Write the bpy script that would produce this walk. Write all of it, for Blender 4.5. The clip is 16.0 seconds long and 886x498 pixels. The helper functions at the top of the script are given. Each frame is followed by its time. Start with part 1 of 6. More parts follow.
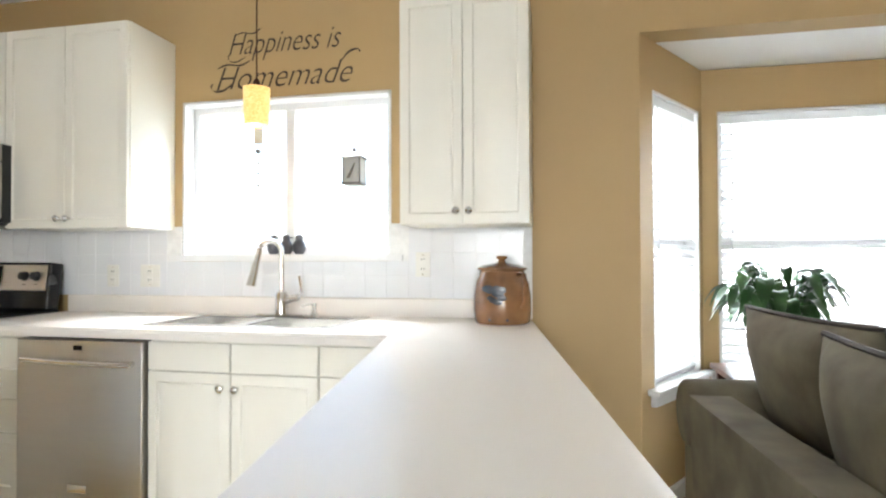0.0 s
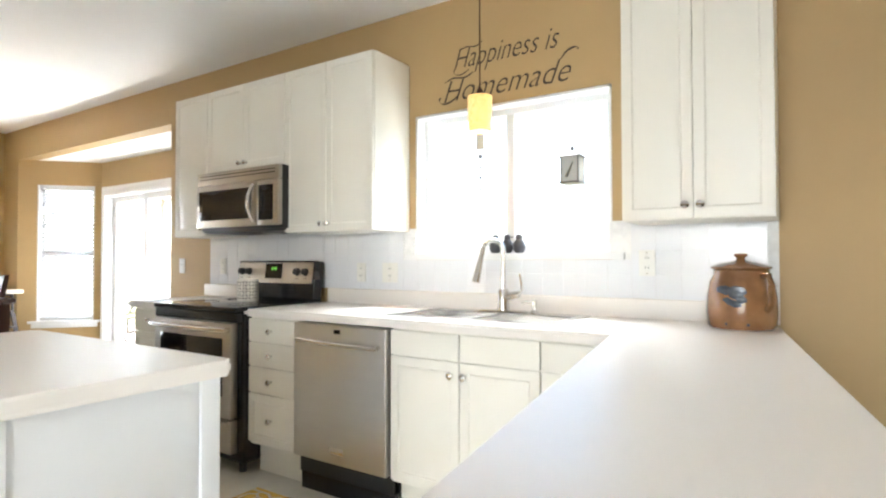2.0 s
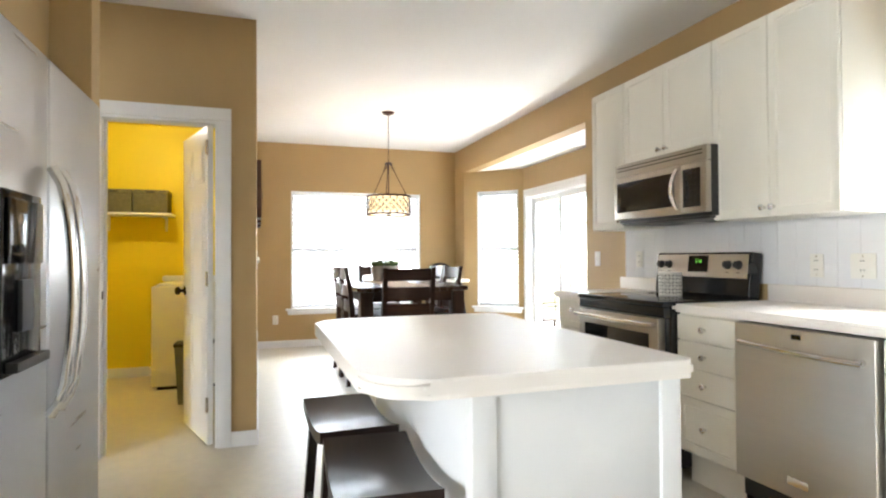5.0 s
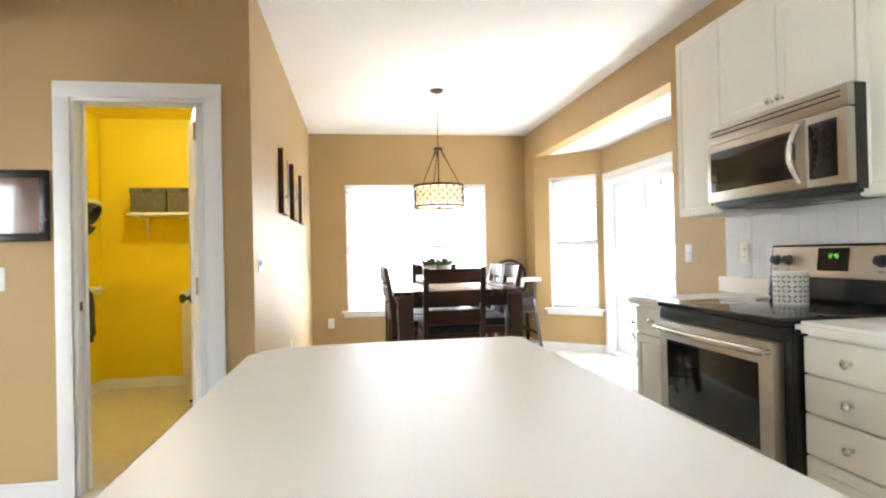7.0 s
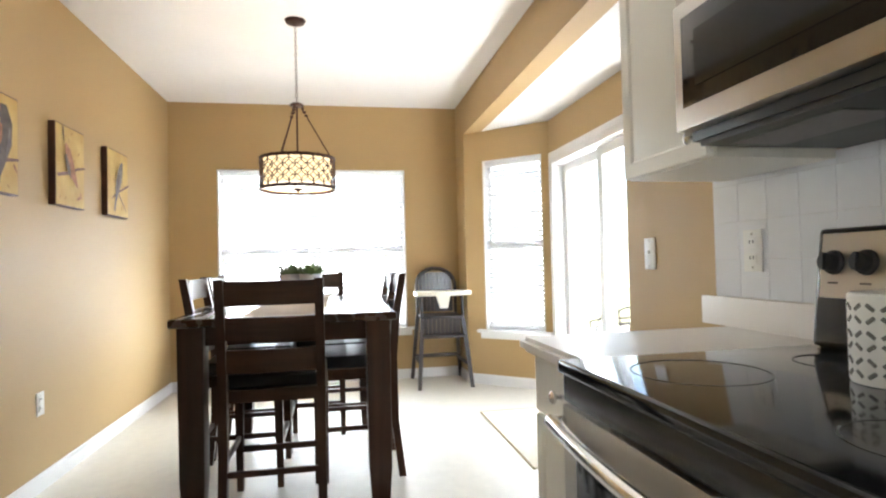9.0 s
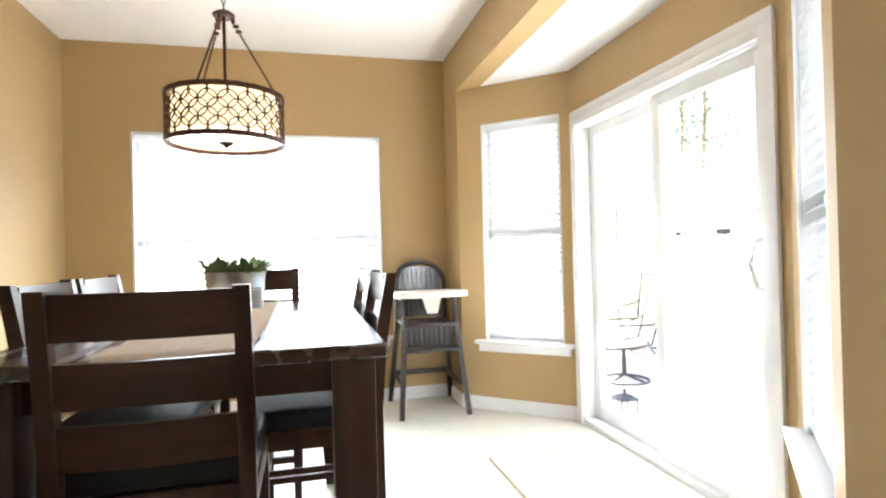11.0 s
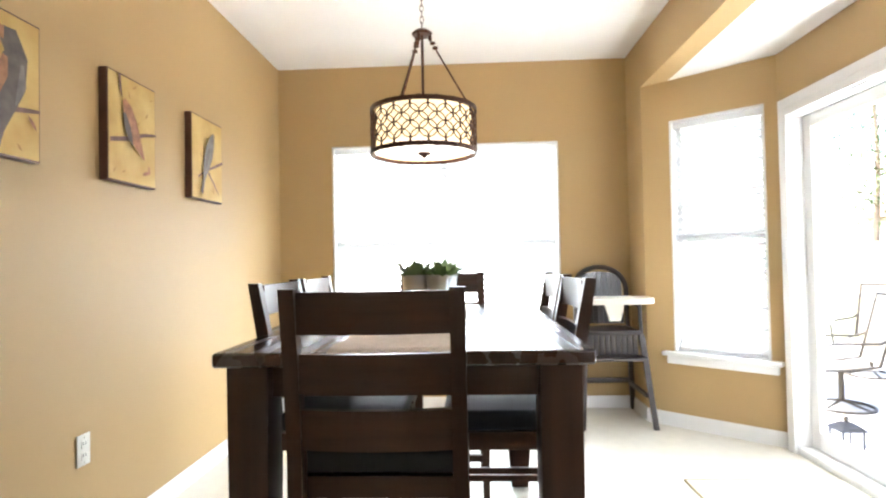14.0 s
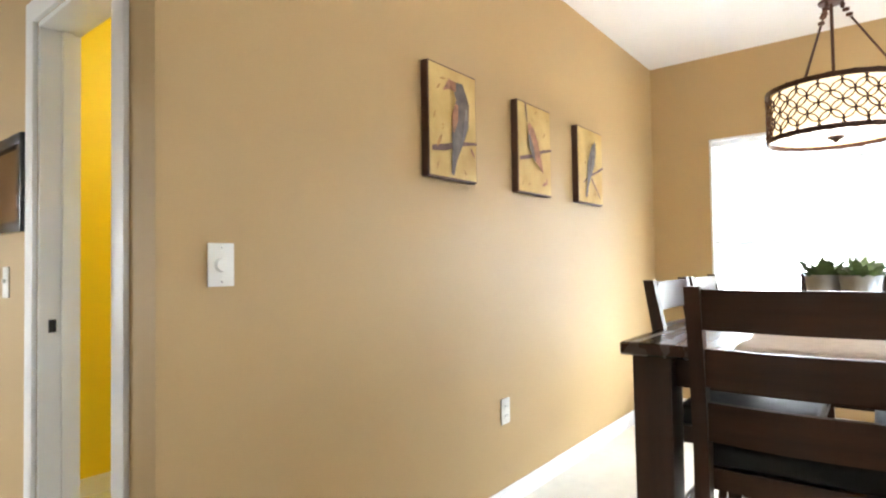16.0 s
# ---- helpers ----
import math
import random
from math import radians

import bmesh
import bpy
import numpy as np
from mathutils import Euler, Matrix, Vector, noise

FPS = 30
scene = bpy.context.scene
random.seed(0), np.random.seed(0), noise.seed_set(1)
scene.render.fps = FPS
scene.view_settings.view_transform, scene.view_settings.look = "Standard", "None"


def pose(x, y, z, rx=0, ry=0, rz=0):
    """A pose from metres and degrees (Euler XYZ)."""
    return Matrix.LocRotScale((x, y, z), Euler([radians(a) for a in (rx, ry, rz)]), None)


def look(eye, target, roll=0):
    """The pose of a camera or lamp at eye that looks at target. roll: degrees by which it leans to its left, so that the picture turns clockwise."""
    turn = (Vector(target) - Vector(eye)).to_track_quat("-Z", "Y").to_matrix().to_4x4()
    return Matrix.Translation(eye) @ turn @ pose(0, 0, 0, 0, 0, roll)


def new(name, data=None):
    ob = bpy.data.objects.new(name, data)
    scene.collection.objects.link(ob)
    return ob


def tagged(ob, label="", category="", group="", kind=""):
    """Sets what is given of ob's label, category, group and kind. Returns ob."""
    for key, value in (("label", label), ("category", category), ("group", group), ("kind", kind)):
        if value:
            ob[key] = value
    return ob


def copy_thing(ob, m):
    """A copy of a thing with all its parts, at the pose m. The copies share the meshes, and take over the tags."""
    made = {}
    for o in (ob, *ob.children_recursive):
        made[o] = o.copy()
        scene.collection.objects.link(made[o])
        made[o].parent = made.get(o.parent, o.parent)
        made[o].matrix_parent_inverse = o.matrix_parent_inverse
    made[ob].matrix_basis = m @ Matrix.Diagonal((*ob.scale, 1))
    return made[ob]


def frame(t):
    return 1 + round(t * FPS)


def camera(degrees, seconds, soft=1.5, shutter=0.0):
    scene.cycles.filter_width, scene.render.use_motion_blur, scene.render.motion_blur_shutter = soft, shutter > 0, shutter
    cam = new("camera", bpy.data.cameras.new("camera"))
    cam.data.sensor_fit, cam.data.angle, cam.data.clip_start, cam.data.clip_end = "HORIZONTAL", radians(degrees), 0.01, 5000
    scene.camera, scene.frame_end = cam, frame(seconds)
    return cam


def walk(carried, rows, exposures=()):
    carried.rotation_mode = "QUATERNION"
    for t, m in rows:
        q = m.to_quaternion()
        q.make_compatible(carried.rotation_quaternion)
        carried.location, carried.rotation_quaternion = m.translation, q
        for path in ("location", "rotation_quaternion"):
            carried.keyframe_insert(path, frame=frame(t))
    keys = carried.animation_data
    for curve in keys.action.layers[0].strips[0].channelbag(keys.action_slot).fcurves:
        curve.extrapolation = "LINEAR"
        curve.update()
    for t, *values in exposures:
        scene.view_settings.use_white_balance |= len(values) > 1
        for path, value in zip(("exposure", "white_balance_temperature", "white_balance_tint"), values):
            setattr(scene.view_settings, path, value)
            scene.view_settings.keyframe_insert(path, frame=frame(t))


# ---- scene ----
cam = camera(76.8, 16.0, 2.2)
PATH = [
    (0, (0.75, 0.663, 1.184), (0.357, 2.624, 1.212), -0.2),
    (0.5, (0.762, 0.637, 1.176), (0.256, 2.572, 1.206), -0.1),
    (1, (0.792, 0.608, 1.179), (0.114, 2.489, 1.206), -0.2),
    (1.5, (0.755, 0.625, 1.166), (-0.123, 2.421, 1.203), -0.2),
    (2, (0.736, 0.625, 1.163), (-0.352, 2.303, 1.203), -0.1),
    (2.5, (0.711, 0.624, 1.159), (-0.578, 2.153, 1.201), 0.1),
    (3, (0.687, 0.601, 1.167), (-0.776, 1.965, 1.202), -0.0),
    (3.5, (0.652, 0.585, 1.170), (-0.956, 1.772, 1.201), -0.3),
    (4, (0.615, 0.571, 1.160), (-1.114, 1.576, 1.192), -0.2),
    (4.5, (0.567, 0.584, 1.149), (-1.26, 1.398, 1.181), -0.2),
    (5, (0.495, 0.603, 1.140), (-1.403, 1.232, 1.170), -0.3),
    (5.2, (0.45, 0.615, 1.142), (-1.471, 1.171, 1.170), -0.5),
    (7.3, (-0.328, 1.365, 1.157), (-2.304, 1.674, 1.173), -1.3),
    (7.5, (-0.48, 1.558, 1.155), (-2.456, 1.87, 1.169), -1.3),
    (8, (-0.766, 1.88, 1.121), (-2.738, 2.214, 1.146), -1.1),
    (8.5, (-1.050, 2.040, 1.100), (-3.014, 2.413, 1.142), -1.2),
    (9, (-1.545, 2.115, 1.110), (-3.512, 2.474, 1.156), -1.4),
    (9.2, (-1.730, 2.110, 1.110), (-3.698, 2.464, 1.157), -1.7),
    (11.3, (-2.753, 2.166, 1.117), (-4.683, 2.691, 1.134), -1.2),
    (11.5, (-2.783, 2.168, 1.110), (-4.703, 2.724, 1.134), -1.0),
    (12, (-2.784, 2.166, 1.115), (-4.697, 2.748, 1.141), -0.8),
    (12.5, (-2.708, 2.161, 1.125), (-4.638, 2.682, 1.152), -0.6),
    (13, (-2.646, 2.148, 1.105), (-4.611, 2.521, 1.154), -0.4),
    (13.5, (-2.696, 2.09, 1.117), (-4.689, 2.248, 1.161), -0.8),
    (14, (-2.689, 2.048, 1.118), (-4.686, 1.955, 1.160), -1.1),
    (14.5, (-2.677, 2.016, 1.117), (-4.642, 1.644, 1.158), -1.8),
    (15, (-2.639, 2.007, 1.119), (-4.523, 1.339, 1.164), -2.3),
    (15.5, (-2.541, 2.005, 1.118), (-4.3, 1.055, 1.170), -1.8),
    (16, (-2.502, 1.992, 1.121), (-4.073, 0.755, 1.177), -0.9),
]

walk(cam, [(t, look(eye, target, roll)) for t, eye, target, roll in PATH], [(0.0, 3.23), (2.5, 3.35), (5.0, 3.36), (7.3, 3.58), (8.0, 3.46), (9.0, 3.15), (12.0, 3.38), (14.5, 3.4), (16.0, 3.5)])

# ---- world and lights ----
world = bpy.data.worlds.new("sky")
scene.world = world
world.use_nodes = True
wn = world.node_tree
sky = wn.nodes.new("ShaderNodeTexSky")
sky.sky_type, sky.sun_disc = "NISHITA", False
sky.sun_elevation, sky.sun_rotation = radians(57), radians(177)
sky.air_density, sky.dust_density = 1.0, 3.0
wn.links.new(sky.outputs[0], wn.nodes["Background"].inputs[0])
wn.nodes["Background"].inputs[1].default_value = 0.15


def area(name, eye, target, w, h, power, colour=(1, 1, 1)):
    data = bpy.data.lights.new(name, "AREA")
    data.shape, data.size, data.size_y, data.energy, data.color = "RECTANGLE", w, h, power, colour
    ob = new(name, data)
    ob.matrix_world = look(eye, target)
    return ob


sun_data = bpy.data.lights.new("sun", "SUN")
sun_data.energy, sun_data.angle, sun_data.color = 2.0, radians(0.6), (1, 0.95, 0.88)
sun = new("sun", sun_data)
sun.matrix_world = look((0.5, -9, 14), (0, 0, 0))

DAY = (0.89, 0.955, 1.0)
area("window_light_west", (-7.6, 1.87, 1.0), (-5.6, 1.87, 1.5), 1.85, 1.65, 32, DAY)
area("window_light_bay_west", (-6.65, 4.13, 1.05), (-6.05, 3.4, 1.3), 0.7, 1.65, 12, DAY)
area("window_light_bay_east", (-3.6, 4.13, 1.05), (-4.2, 3.4, 1.3), 0.7, 1.65, 4, DAY)
area("door_light", (-5.3, 4.75, 3.0), (-5.3, 2.6, 0.2), 2.2, 1.2, 10, DAY)
# lamp added low outside, in place of patio bounce, to lift the ceiling
area("patio_bounce_fill", (-5.28, 4.25, -0.2), (-5.28, 2.2, 2.2), 1.8, 0.7, 19, (1.0, 0.98, 0.95))
area("kitchen_window_light", (-0.57, 4.0, 2.9), (-0.57, 2.4, 0.9), 1.8, 0.9, 36, DAY)
area("living_light_west", (1.16, 3.78, 1.3), (1.8, 3.1, 1.2), 0.6, 1.65, 7, DAY)
area("living_light_north", (2.7, 4.05, 1.35), (2.5, 2, 1.1), 2.0, 1.65, 26, DAY)
# fill added behind the view to brighten the cabinet fronts that face south
area("back_fill_light", (0.7, -3.82, 1.35), (-0.9, 1.2, 1.0), 2.9, 1.65, 28, DAY)


def bulb(name, where, power, radius=0.03, colour=(1, 0.72, 0.42)):
    data = bpy.data.lights.new(name, "POINT")
    data.energy, data.shadow_soft_size, data.color = power, radius, colour
    ob = new(name, data)
    ob.location = where
    return ob


bulb("chandelier_bulb", (-5.06, 1.865, 1.68), 0.25, 0.06)
bulb("pendant_bulb", (-0.588, 3.0, 1.86), 0.3, 0.03)
# no fixture built: unseen ceiling light assumed from how bright the laundry is
bulb("laundry_unseen_lamp", (-4.4, -0.3, 2.3), 2.4, 0.08, (1, 0.93, 0.82))


# ---- materials ----
def pmat(name, colour, rough=0.5, metal=0.0, var=0.06, scale=6.0, bump=0.05, fine=180.0, coat=0.0, stretch=(1, 1, 1), dark=None, spec=0.5):
    """A painted, wooden or metal surface: colour drifting at a large scale, relief and gloss at a fine one."""
    m = bpy.data.materials.new(name)
    m.use_nodes = True
    nt = m.node_tree
    n, l = nt.nodes, nt.links
    b = n["Principled BSDF"]
    tc = n.new("ShaderNodeTexCoord")
    mp = n.new("ShaderNodeMapping")
    mp.inputs["Scale"].default_value = stretch
    l.new(tc.outputs["Object"], mp.inputs[0])
    big = n.new("ShaderNodeTexNoise")
    big.inputs["Scale"].default_value, big.inputs["Detail"].default_value = scale, 6
    small = n.new("ShaderNodeTexNoise")
    small.inputs["Scale"].default_value, small.inputs["Detail"].default_value = fine, 3
    l.new(mp.outputs[0], big.inputs["Vector"])
    l.new(mp.outputs[0], small.inputs["Vector"])
    ramp = n.new("ShaderNodeValToRGB")
    lo = dark or tuple(c * (1 - var) for c in colour)
    hi = tuple(min(1, c * (1 + var)) for c in colour) if dark is None else colour
    ramp.color_ramp.elements[0].position, ramp.color_ramp.elements[1].position = 0.3, 0.7
    ramp.color_ramp.elements[0].color, ramp.color_ramp.elements[1].color = (*lo, 1), (*hi, 1)
    l.new(big.outputs["Fac"], ramp.inputs[0])
    l.new(ramp.outputs[0], b.inputs["Base Color"])
    mr = n.new("ShaderNodeMapRange")
    mr.inputs["To Min"].default_value, mr.inputs["To Max"].default_value = max(0.02, rough - 0.07), min(1, rough + 0.07)
    l.new(big.outputs["Fac"], mr.inputs["Value"])
    l.new(mr.outputs[0], b.inputs["Roughness"])
    b.inputs["Metallic"].default_value = metal
    b.inputs["Coat Weight"].default_value = coat
    b.inputs["Specular IOR Level"].default_value = spec
    if bump:
        bp = n.new("ShaderNodeBump")
        bp.inputs["Strength"].default_value, bp.inputs["Distance"].default_value = bump, 0.002
        l.new(small.outputs["Fac"], bp.inputs["Height"])
        l.new(bp.outputs[0], b.inputs["Normal"])
    return m


def glow(name, colour, strength):
    m = bpy.data.materials.new(name)
    m.use_nodes = True
    b = m.node_tree.nodes["Principled BSDF"]
    b.inputs["Base Color"].default_value = (*colour, 1)
    b.inputs["Emission Color"].default_value = (*colour, 1)
    b.inputs["Emission Strength"].default_value = strength
    return m


def glass(name, tint=(1, 1, 1), rough=0.0):
    m = bpy.data.materials.new(name)
    m.use_nodes = True
    b = m.node_tree.nodes["Principled BSDF"]
    b.inputs["Base Color"].default_value = (*tint, 1)
    b.inputs["Roughness"].default_value = rough
    b.inputs["Transmission Weight"].default_value = 1
    b.inputs["IOR"].default_value = 1.45
    return m


TAN = pmat("tan_wall_paint", (0.47, 0.325, 0.152), 0.55, var=0.03, scale=1.5, bump=0.12, fine=260, spec=0.35)
YELLOW = pmat("yellow_wall_paint", (0.79, 0.62, 0.012), 0.55, var=0.03, scale=1.5, bump=0.12, fine=260)
CEIL = pmat("ceiling_paint", (0.88, 0.88, 0.88), 0.8, var=0.02, scale=2, bump=0.25, fine=320)
TRIM = pmat("white_trim_paint", (0.80, 0.80, 0.80), 0.35, var=0.02, scale=4, bump=0.03)
CAB = pmat("white_cabinet_foil", (0.810, 0.780, 0.700), 0.38, var=0.015, scale=3, bump=0.02, fine=90)
PANEL = pmat("white_island_panel", (0.78, 0.79, 0.80), 0.4, var=0.015, scale=3, bump=0.02, fine=90)
COUNTER = pmat("cream_laminate", (0.82, 0.775, 0.725), 0.38, var=0.012, scale=2.5, bump=0.004, fine=500)
VINYL = pmat("cream_vinyl_floor", (0.61, 0.575, 0.495), 0.42, var=0.05, scale=14, bump=0.06, fine=60)
CARPET = pmat("beige_carpet", (0.36, 0.31, 0.24), 0.95, var=0.15, scale=60, bump=0.8, fine=400)
TILE = pmat("white_glazed_tile", (0.78, 0.79, 0.81), 0.15, var=0.02, scale=5, bump=0.02, fine=40)
SLATEMESH = pmat("grey_filter_mesh", (0.16, 0.155, 0.15), 0.5, 0.6, var=0.2, scale=60, bump=0.5, fine=500)
GROUT = pmat("pale_grout", (0.80, 0.80, 0.79), 0.9, var=0.08, scale=30, bump=0.2)
STEEL = pmat("brushed_steel", (0.60, 0.575, 0.54), 0.36, 1.0, var=0.02, scale=3, bump=0.012, fine=90, stretch=(1, 1, 12))
STEEL_H = pmat("brushed_steel_level", (0.46, 0.43, 0.39), 0.36, 1.0, var=0.02, scale=3, bump=0.012, fine=90, stretch=(1, 1, 12))
CHROME = pmat("satin_nickel", (0.68, 0.66, 0.63), 0.2, 1.0, var=0.03, bump=0.0)
BLACK = pmat("black_enamel", (0.012, 0.012, 0.013), 0.25, var=0.1, bump=0.02)
BLACKGLASS = pmat("black_glass", (0.005, 0.005, 0.006), 0.07, var=0.05, bump=0.0, spec=0.4)
RUBBER = pmat("black_plastic", (0.02, 0.02, 0.02), 0.5, var=0.1, bump=0.05)
ESPRESSO = pmat("espresso_wood", (0.054, 0.021, 0.0095), 0.33, dark=(0.028, 0.011, 0.0055), scale=26, bump=0.05, fine=90, stretch=(1, 1, 0.06), coat=0.0, spec=0.28)
ESPRESSO_X = pmat("espresso_wood_level", (0.054, 0.021, 0.0095), 0.33, dark=(0.028, 0.011, 0.0055), scale=26, bump=0.05, fine=90, stretch=(1, 0.06, 1), coat=0.0, spec=0.28)
STOOLWOOD = pmat("black_brown_wood", (0.022, 0.011, 0.008), 0.36, dark=(0.012, 0.006, 0.0045), scale=26, bump=0.05, fine=90, stretch=(0.08, 1, 1), coat=0.15, spec=0.35)
LEATHER = pmat("black_leather", (0.012, 0.012, 0.014), 0.42, var=0.2, scale=20, bump=0.3, fine=140, spec=0.2)
BRONZE = pmat("oiled_bronze", (0.065, 0.028, 0.018), 0.4, 0.6, var=0.15, scale=20, bump=0.05)
SHADE = glow("lit_linen_shade", (1.0, 0.76, 0.44), 0.18)
DIFFUSER = glow("lit_frosted_diffuser", (1.0, 0.93, 0.8), 0.28)
AMBER = glow("lit_amber_glass", (1.0, 0.62, 0.16), 0.075)
am = AMBER.node_tree
spots = am.nodes.new("ShaderNodeTexNoise")
spots.inputs["Scale"].default_value, spots.inputs["Detail"].default_value = 38, 4
tint = am.nodes.new("ShaderNodeValToRGB")
tint.color_ramp.elements[0].position, tint.color_ramp.elements[1].position = 0.36, 0.62
tint.color_ramp.elements[0].color, tint.color_ramp.elements[1].color = (1.0, 0.40, 0.04, 1), (1.0, 0.80, 0.38, 1)
am.links.new(spots.outputs["Fac"], tint.inputs[0])
am.links.new(tint.outputs[0], am.nodes["Principled BSDF"].inputs["Emission Color"])
am.links.new(tint.outputs[0], am.nodes["Principled BSDF"].inputs["Base Color"])
PANE = glass("window_glass")
BLIND = pmat("white_blind_slat", (0.82, 0.82, 0.82), 0.5, var=0.02, bump=0.02)
thin = BLIND.node_tree
veil = thin.nodes.new("ShaderNodeBsdfTranslucent")
veil.inputs[0].default_value = (0.68, 0.68, 0.68, 1)
both = thin.nodes.new("ShaderNodeMixShader")
both.inputs[0].default_value = 0.45
thin.links.new(thin.nodes["Principled BSDF"].outputs[0], both.inputs[1])
thin.links.new(veil.outputs[0], both.inputs[2])
thin.links.new(both.outputs[0], thin.nodes["Material Output"].inputs[0])
SUEDE = pmat("olive_taupe_suede", (0.185, 0.157, 0.104), 0.9, dark=(0.10, 0.083, 0.054), scale=7, bump=0.3, fine=220)
PIPING = pmat("dark_piping", (0.03, 0.02, 0.015), 0.7, var=0.1, bump=0.2)
LEAF = pmat("green_leaf", (0.032, 0.095, 0.024), 0.38, var=0.35, scale=9, bump=0.1, fine=60)
CONCRETE = pmat("pale_concrete", (0.52, 0.50, 0.47), 0.9, var=0.1, scale=2, bump=0.3)
DARKFRAME = pmat("dark_picture_edge", (0.075, 0.025, 0.012), 0.45, var=0.2, scale=12, bump=0.1)
FRIDGESTEEL = pmat("fridge_steel", (0.46, 0.465, 0.475), 0.3, 1.0, var=0.02, scale=2, bump=0.002, fine=160, stretch=(1, 1, 12))


# ---- shaping tools ----
def box(bm, x0, x1, y0, y1, z0, z1, m=None):
    c = Matrix.LocRotScale(((x0 + x1) / 2, (y0 + y1) / 2, (z0 + z1) / 2), None, (abs(x1 - x0), abs(y1 - y0), abs(z1 - z0)))
    return bmesh.ops.create_cube(bm, size=1, matrix=(m @ c) if m else c)["verts"]


def cyl(bm, r0, r1, h, m, seg=20, caps=True):
    """A cylinder or cone of height h that stands on m's origin."""
    return bmesh.ops.create_cone(bm, cap_ends=caps, segments=seg, radius1=r0, radius2=r1, depth=h, matrix=m @ Matrix.Translation((0, 0, h / 2)))["verts"]


def rod(bm, a, b, r, seg=10, r2=None):
    a, b = Vector(a), Vector(b)
    q = (b - a).to_track_quat("Z", "Y").to_matrix().to_4x4()
    return cyl(bm, r, r if r2 is None else r2, (b - a).length, Matrix.Translation(a) @ q, seg)


def beam(bm, a, b, w, d, w2=None, d2=None):
    """A bar with a rectangular section from a to b, w along x and d along y, tapering to w2, d2."""
    w2, d2 = w2 or w, d2 or d
    vs = []
    for p, ww, dd in ((a, w, d), (b, w2, d2)):
        for sx, sy in ((-1, -1), (1, -1), (1, 1), (-1, 1)):
            vs.append(bm.verts.new((p[0] + sx * ww / 2, p[1] + sy * dd / 2, p[2])))
    for i in range(4):
        bm.faces.new((vs[i], vs[(i + 1) % 4], vs[4 + (i + 1) % 4], vs[4 + i]))
    bm.faces.new(vs[3::-1])
    bm.faces.new(vs[4:])
    return vs


def lathe(bm, profile, m=None, seg=32):
    """A turned shape from (radius, height) pairs."""
    m = m or Matrix()
    rings = []
    for r, z in profile:
        rings.append([bm.verts.new(m @ Vector((max(r, 0.0004) * math.cos(2 * math.pi * k / seg), max(r, 0.0004) * math.sin(2 * math.pi * k / seg), z))) for k in range(seg)])
    for a, b in zip(rings, rings[1:]):
        for k in range(seg):
            bm.faces.new((a[k], a[(k + 1) % seg], b[(k + 1) % seg], b[k]))
    return rings


def sweep(bm, pts, r, seg=10):
    """A round bar along a line of points."""
    pts = [Vector(p) for p in pts]
    rings = []
    up = Vector((0.13, 0.31, 0.94)).normalized()
    for i, p in enumerate(pts):
        d = (pts[min(i + 1, len(pts) - 1)] - pts[max(i - 1, 0)]).normalized()
        s = d.cross(up)
        s = s.normalized() if s.length > 0.05 else d.cross(Vector((1, 0, 0))).normalized()
        u = s.cross(d)
        rings.append([bm.verts.new(p + r * (math.cos(2 * math.pi * k / seg) * s + math.sin(2 * math.pi * k / seg) * u)) for k in range(seg)])
    for a, b in zip(rings, rings[1:]):
        for k in range(seg):
            bm.faces.new((a[k], a[(k + 1) % seg], b[(k + 1) % seg], b[k]))
    bm.faces.new(rings[0][::-1])
    bm.faces.new(rings[-1])


def bev(bm, w, seg=2):
    edges = [e for e in bm.edges if len(e.link_faces) == 2 and e.calc_face_angle(0) > 0.6]
    bmesh.ops.bevel(bm, geom=edges, offset=w, segments=seg, profile=0.6, affect="EDGES", clamp_overlap=True)


def part(name, bm, material, parent=None, label="", smooth=True):
    me = bpy.data.meshes.new(name)
    bmesh.ops.recalc_face_normals(bm, faces=bm.faces[:])
    bm.to_mesh(me)
    bm.free()
    me.materials.append(material)
    if smooth:
        me.polygons.foreach_set("use_smooth", [True] * len(me.polygons))
        me.set_sharp_from_angle(angle=radians(38))
    ob = new(name, me)
    ob.parent = parent
    if label:
        ob["label"] = label
    return ob


def thick(bm, off):
    """Give an open sheet a thickness along off."""
    r = bmesh.ops.extrude_face_region(bm, geom=bm.faces[:], use_keep_orig=True)
    bmesh.ops.translate(bm, verts=[v for v in r["geom"] if isinstance(v, bmesh.types.BMVert)], vec=off)


def thing(name, where, label, category, group="", turn=0.0):
    ob = new(name)
    ob.empty_display_size = 0.1
    ob.matrix_basis = pose(*where, 0, 0, turn)
    return tagged(ob, label, category, group)


def slab(name, boxes, material, parent=None, label="", bevel=0.0, m=None):
    bm = bmesh.new()
    for b in boxes:
        box(bm, *b, m)
    if bevel:
        bev(bm, bevel)
    return part(name, bm, material, parent, label)


def structure(name, boxes, material, label, category, m=None, bevel=0.0):
    return tagged(slab(name, boxes, material, None, "", bevel, m), label, category, "", "structure")


# ---- plan ----
NORTH, WEST, SOUTH, HALL = 3.25, -6.935, 0.595, -3.14
TOP = 2.62
EAST, BACK = 5.2, -3.6
BAY_A, BAY_B, BAY_C, BAY_D = (-6.575, 3.25), (-6.025, 3.864), (-4.33, 3.864), (-3.62, 3.25)
LIV_A, LIV_B, LIV_C, LIV_D = (1.12, 3.25), (1.52, 3.85), (3.55, 3.85), (3.95, 3.25)
SOFFIT, LSOFFIT = 2.286, 2.175
WT = 0.14
WY0, WY1, SILL, HEAD = 1.011, 2.731, 0.49, 2.005


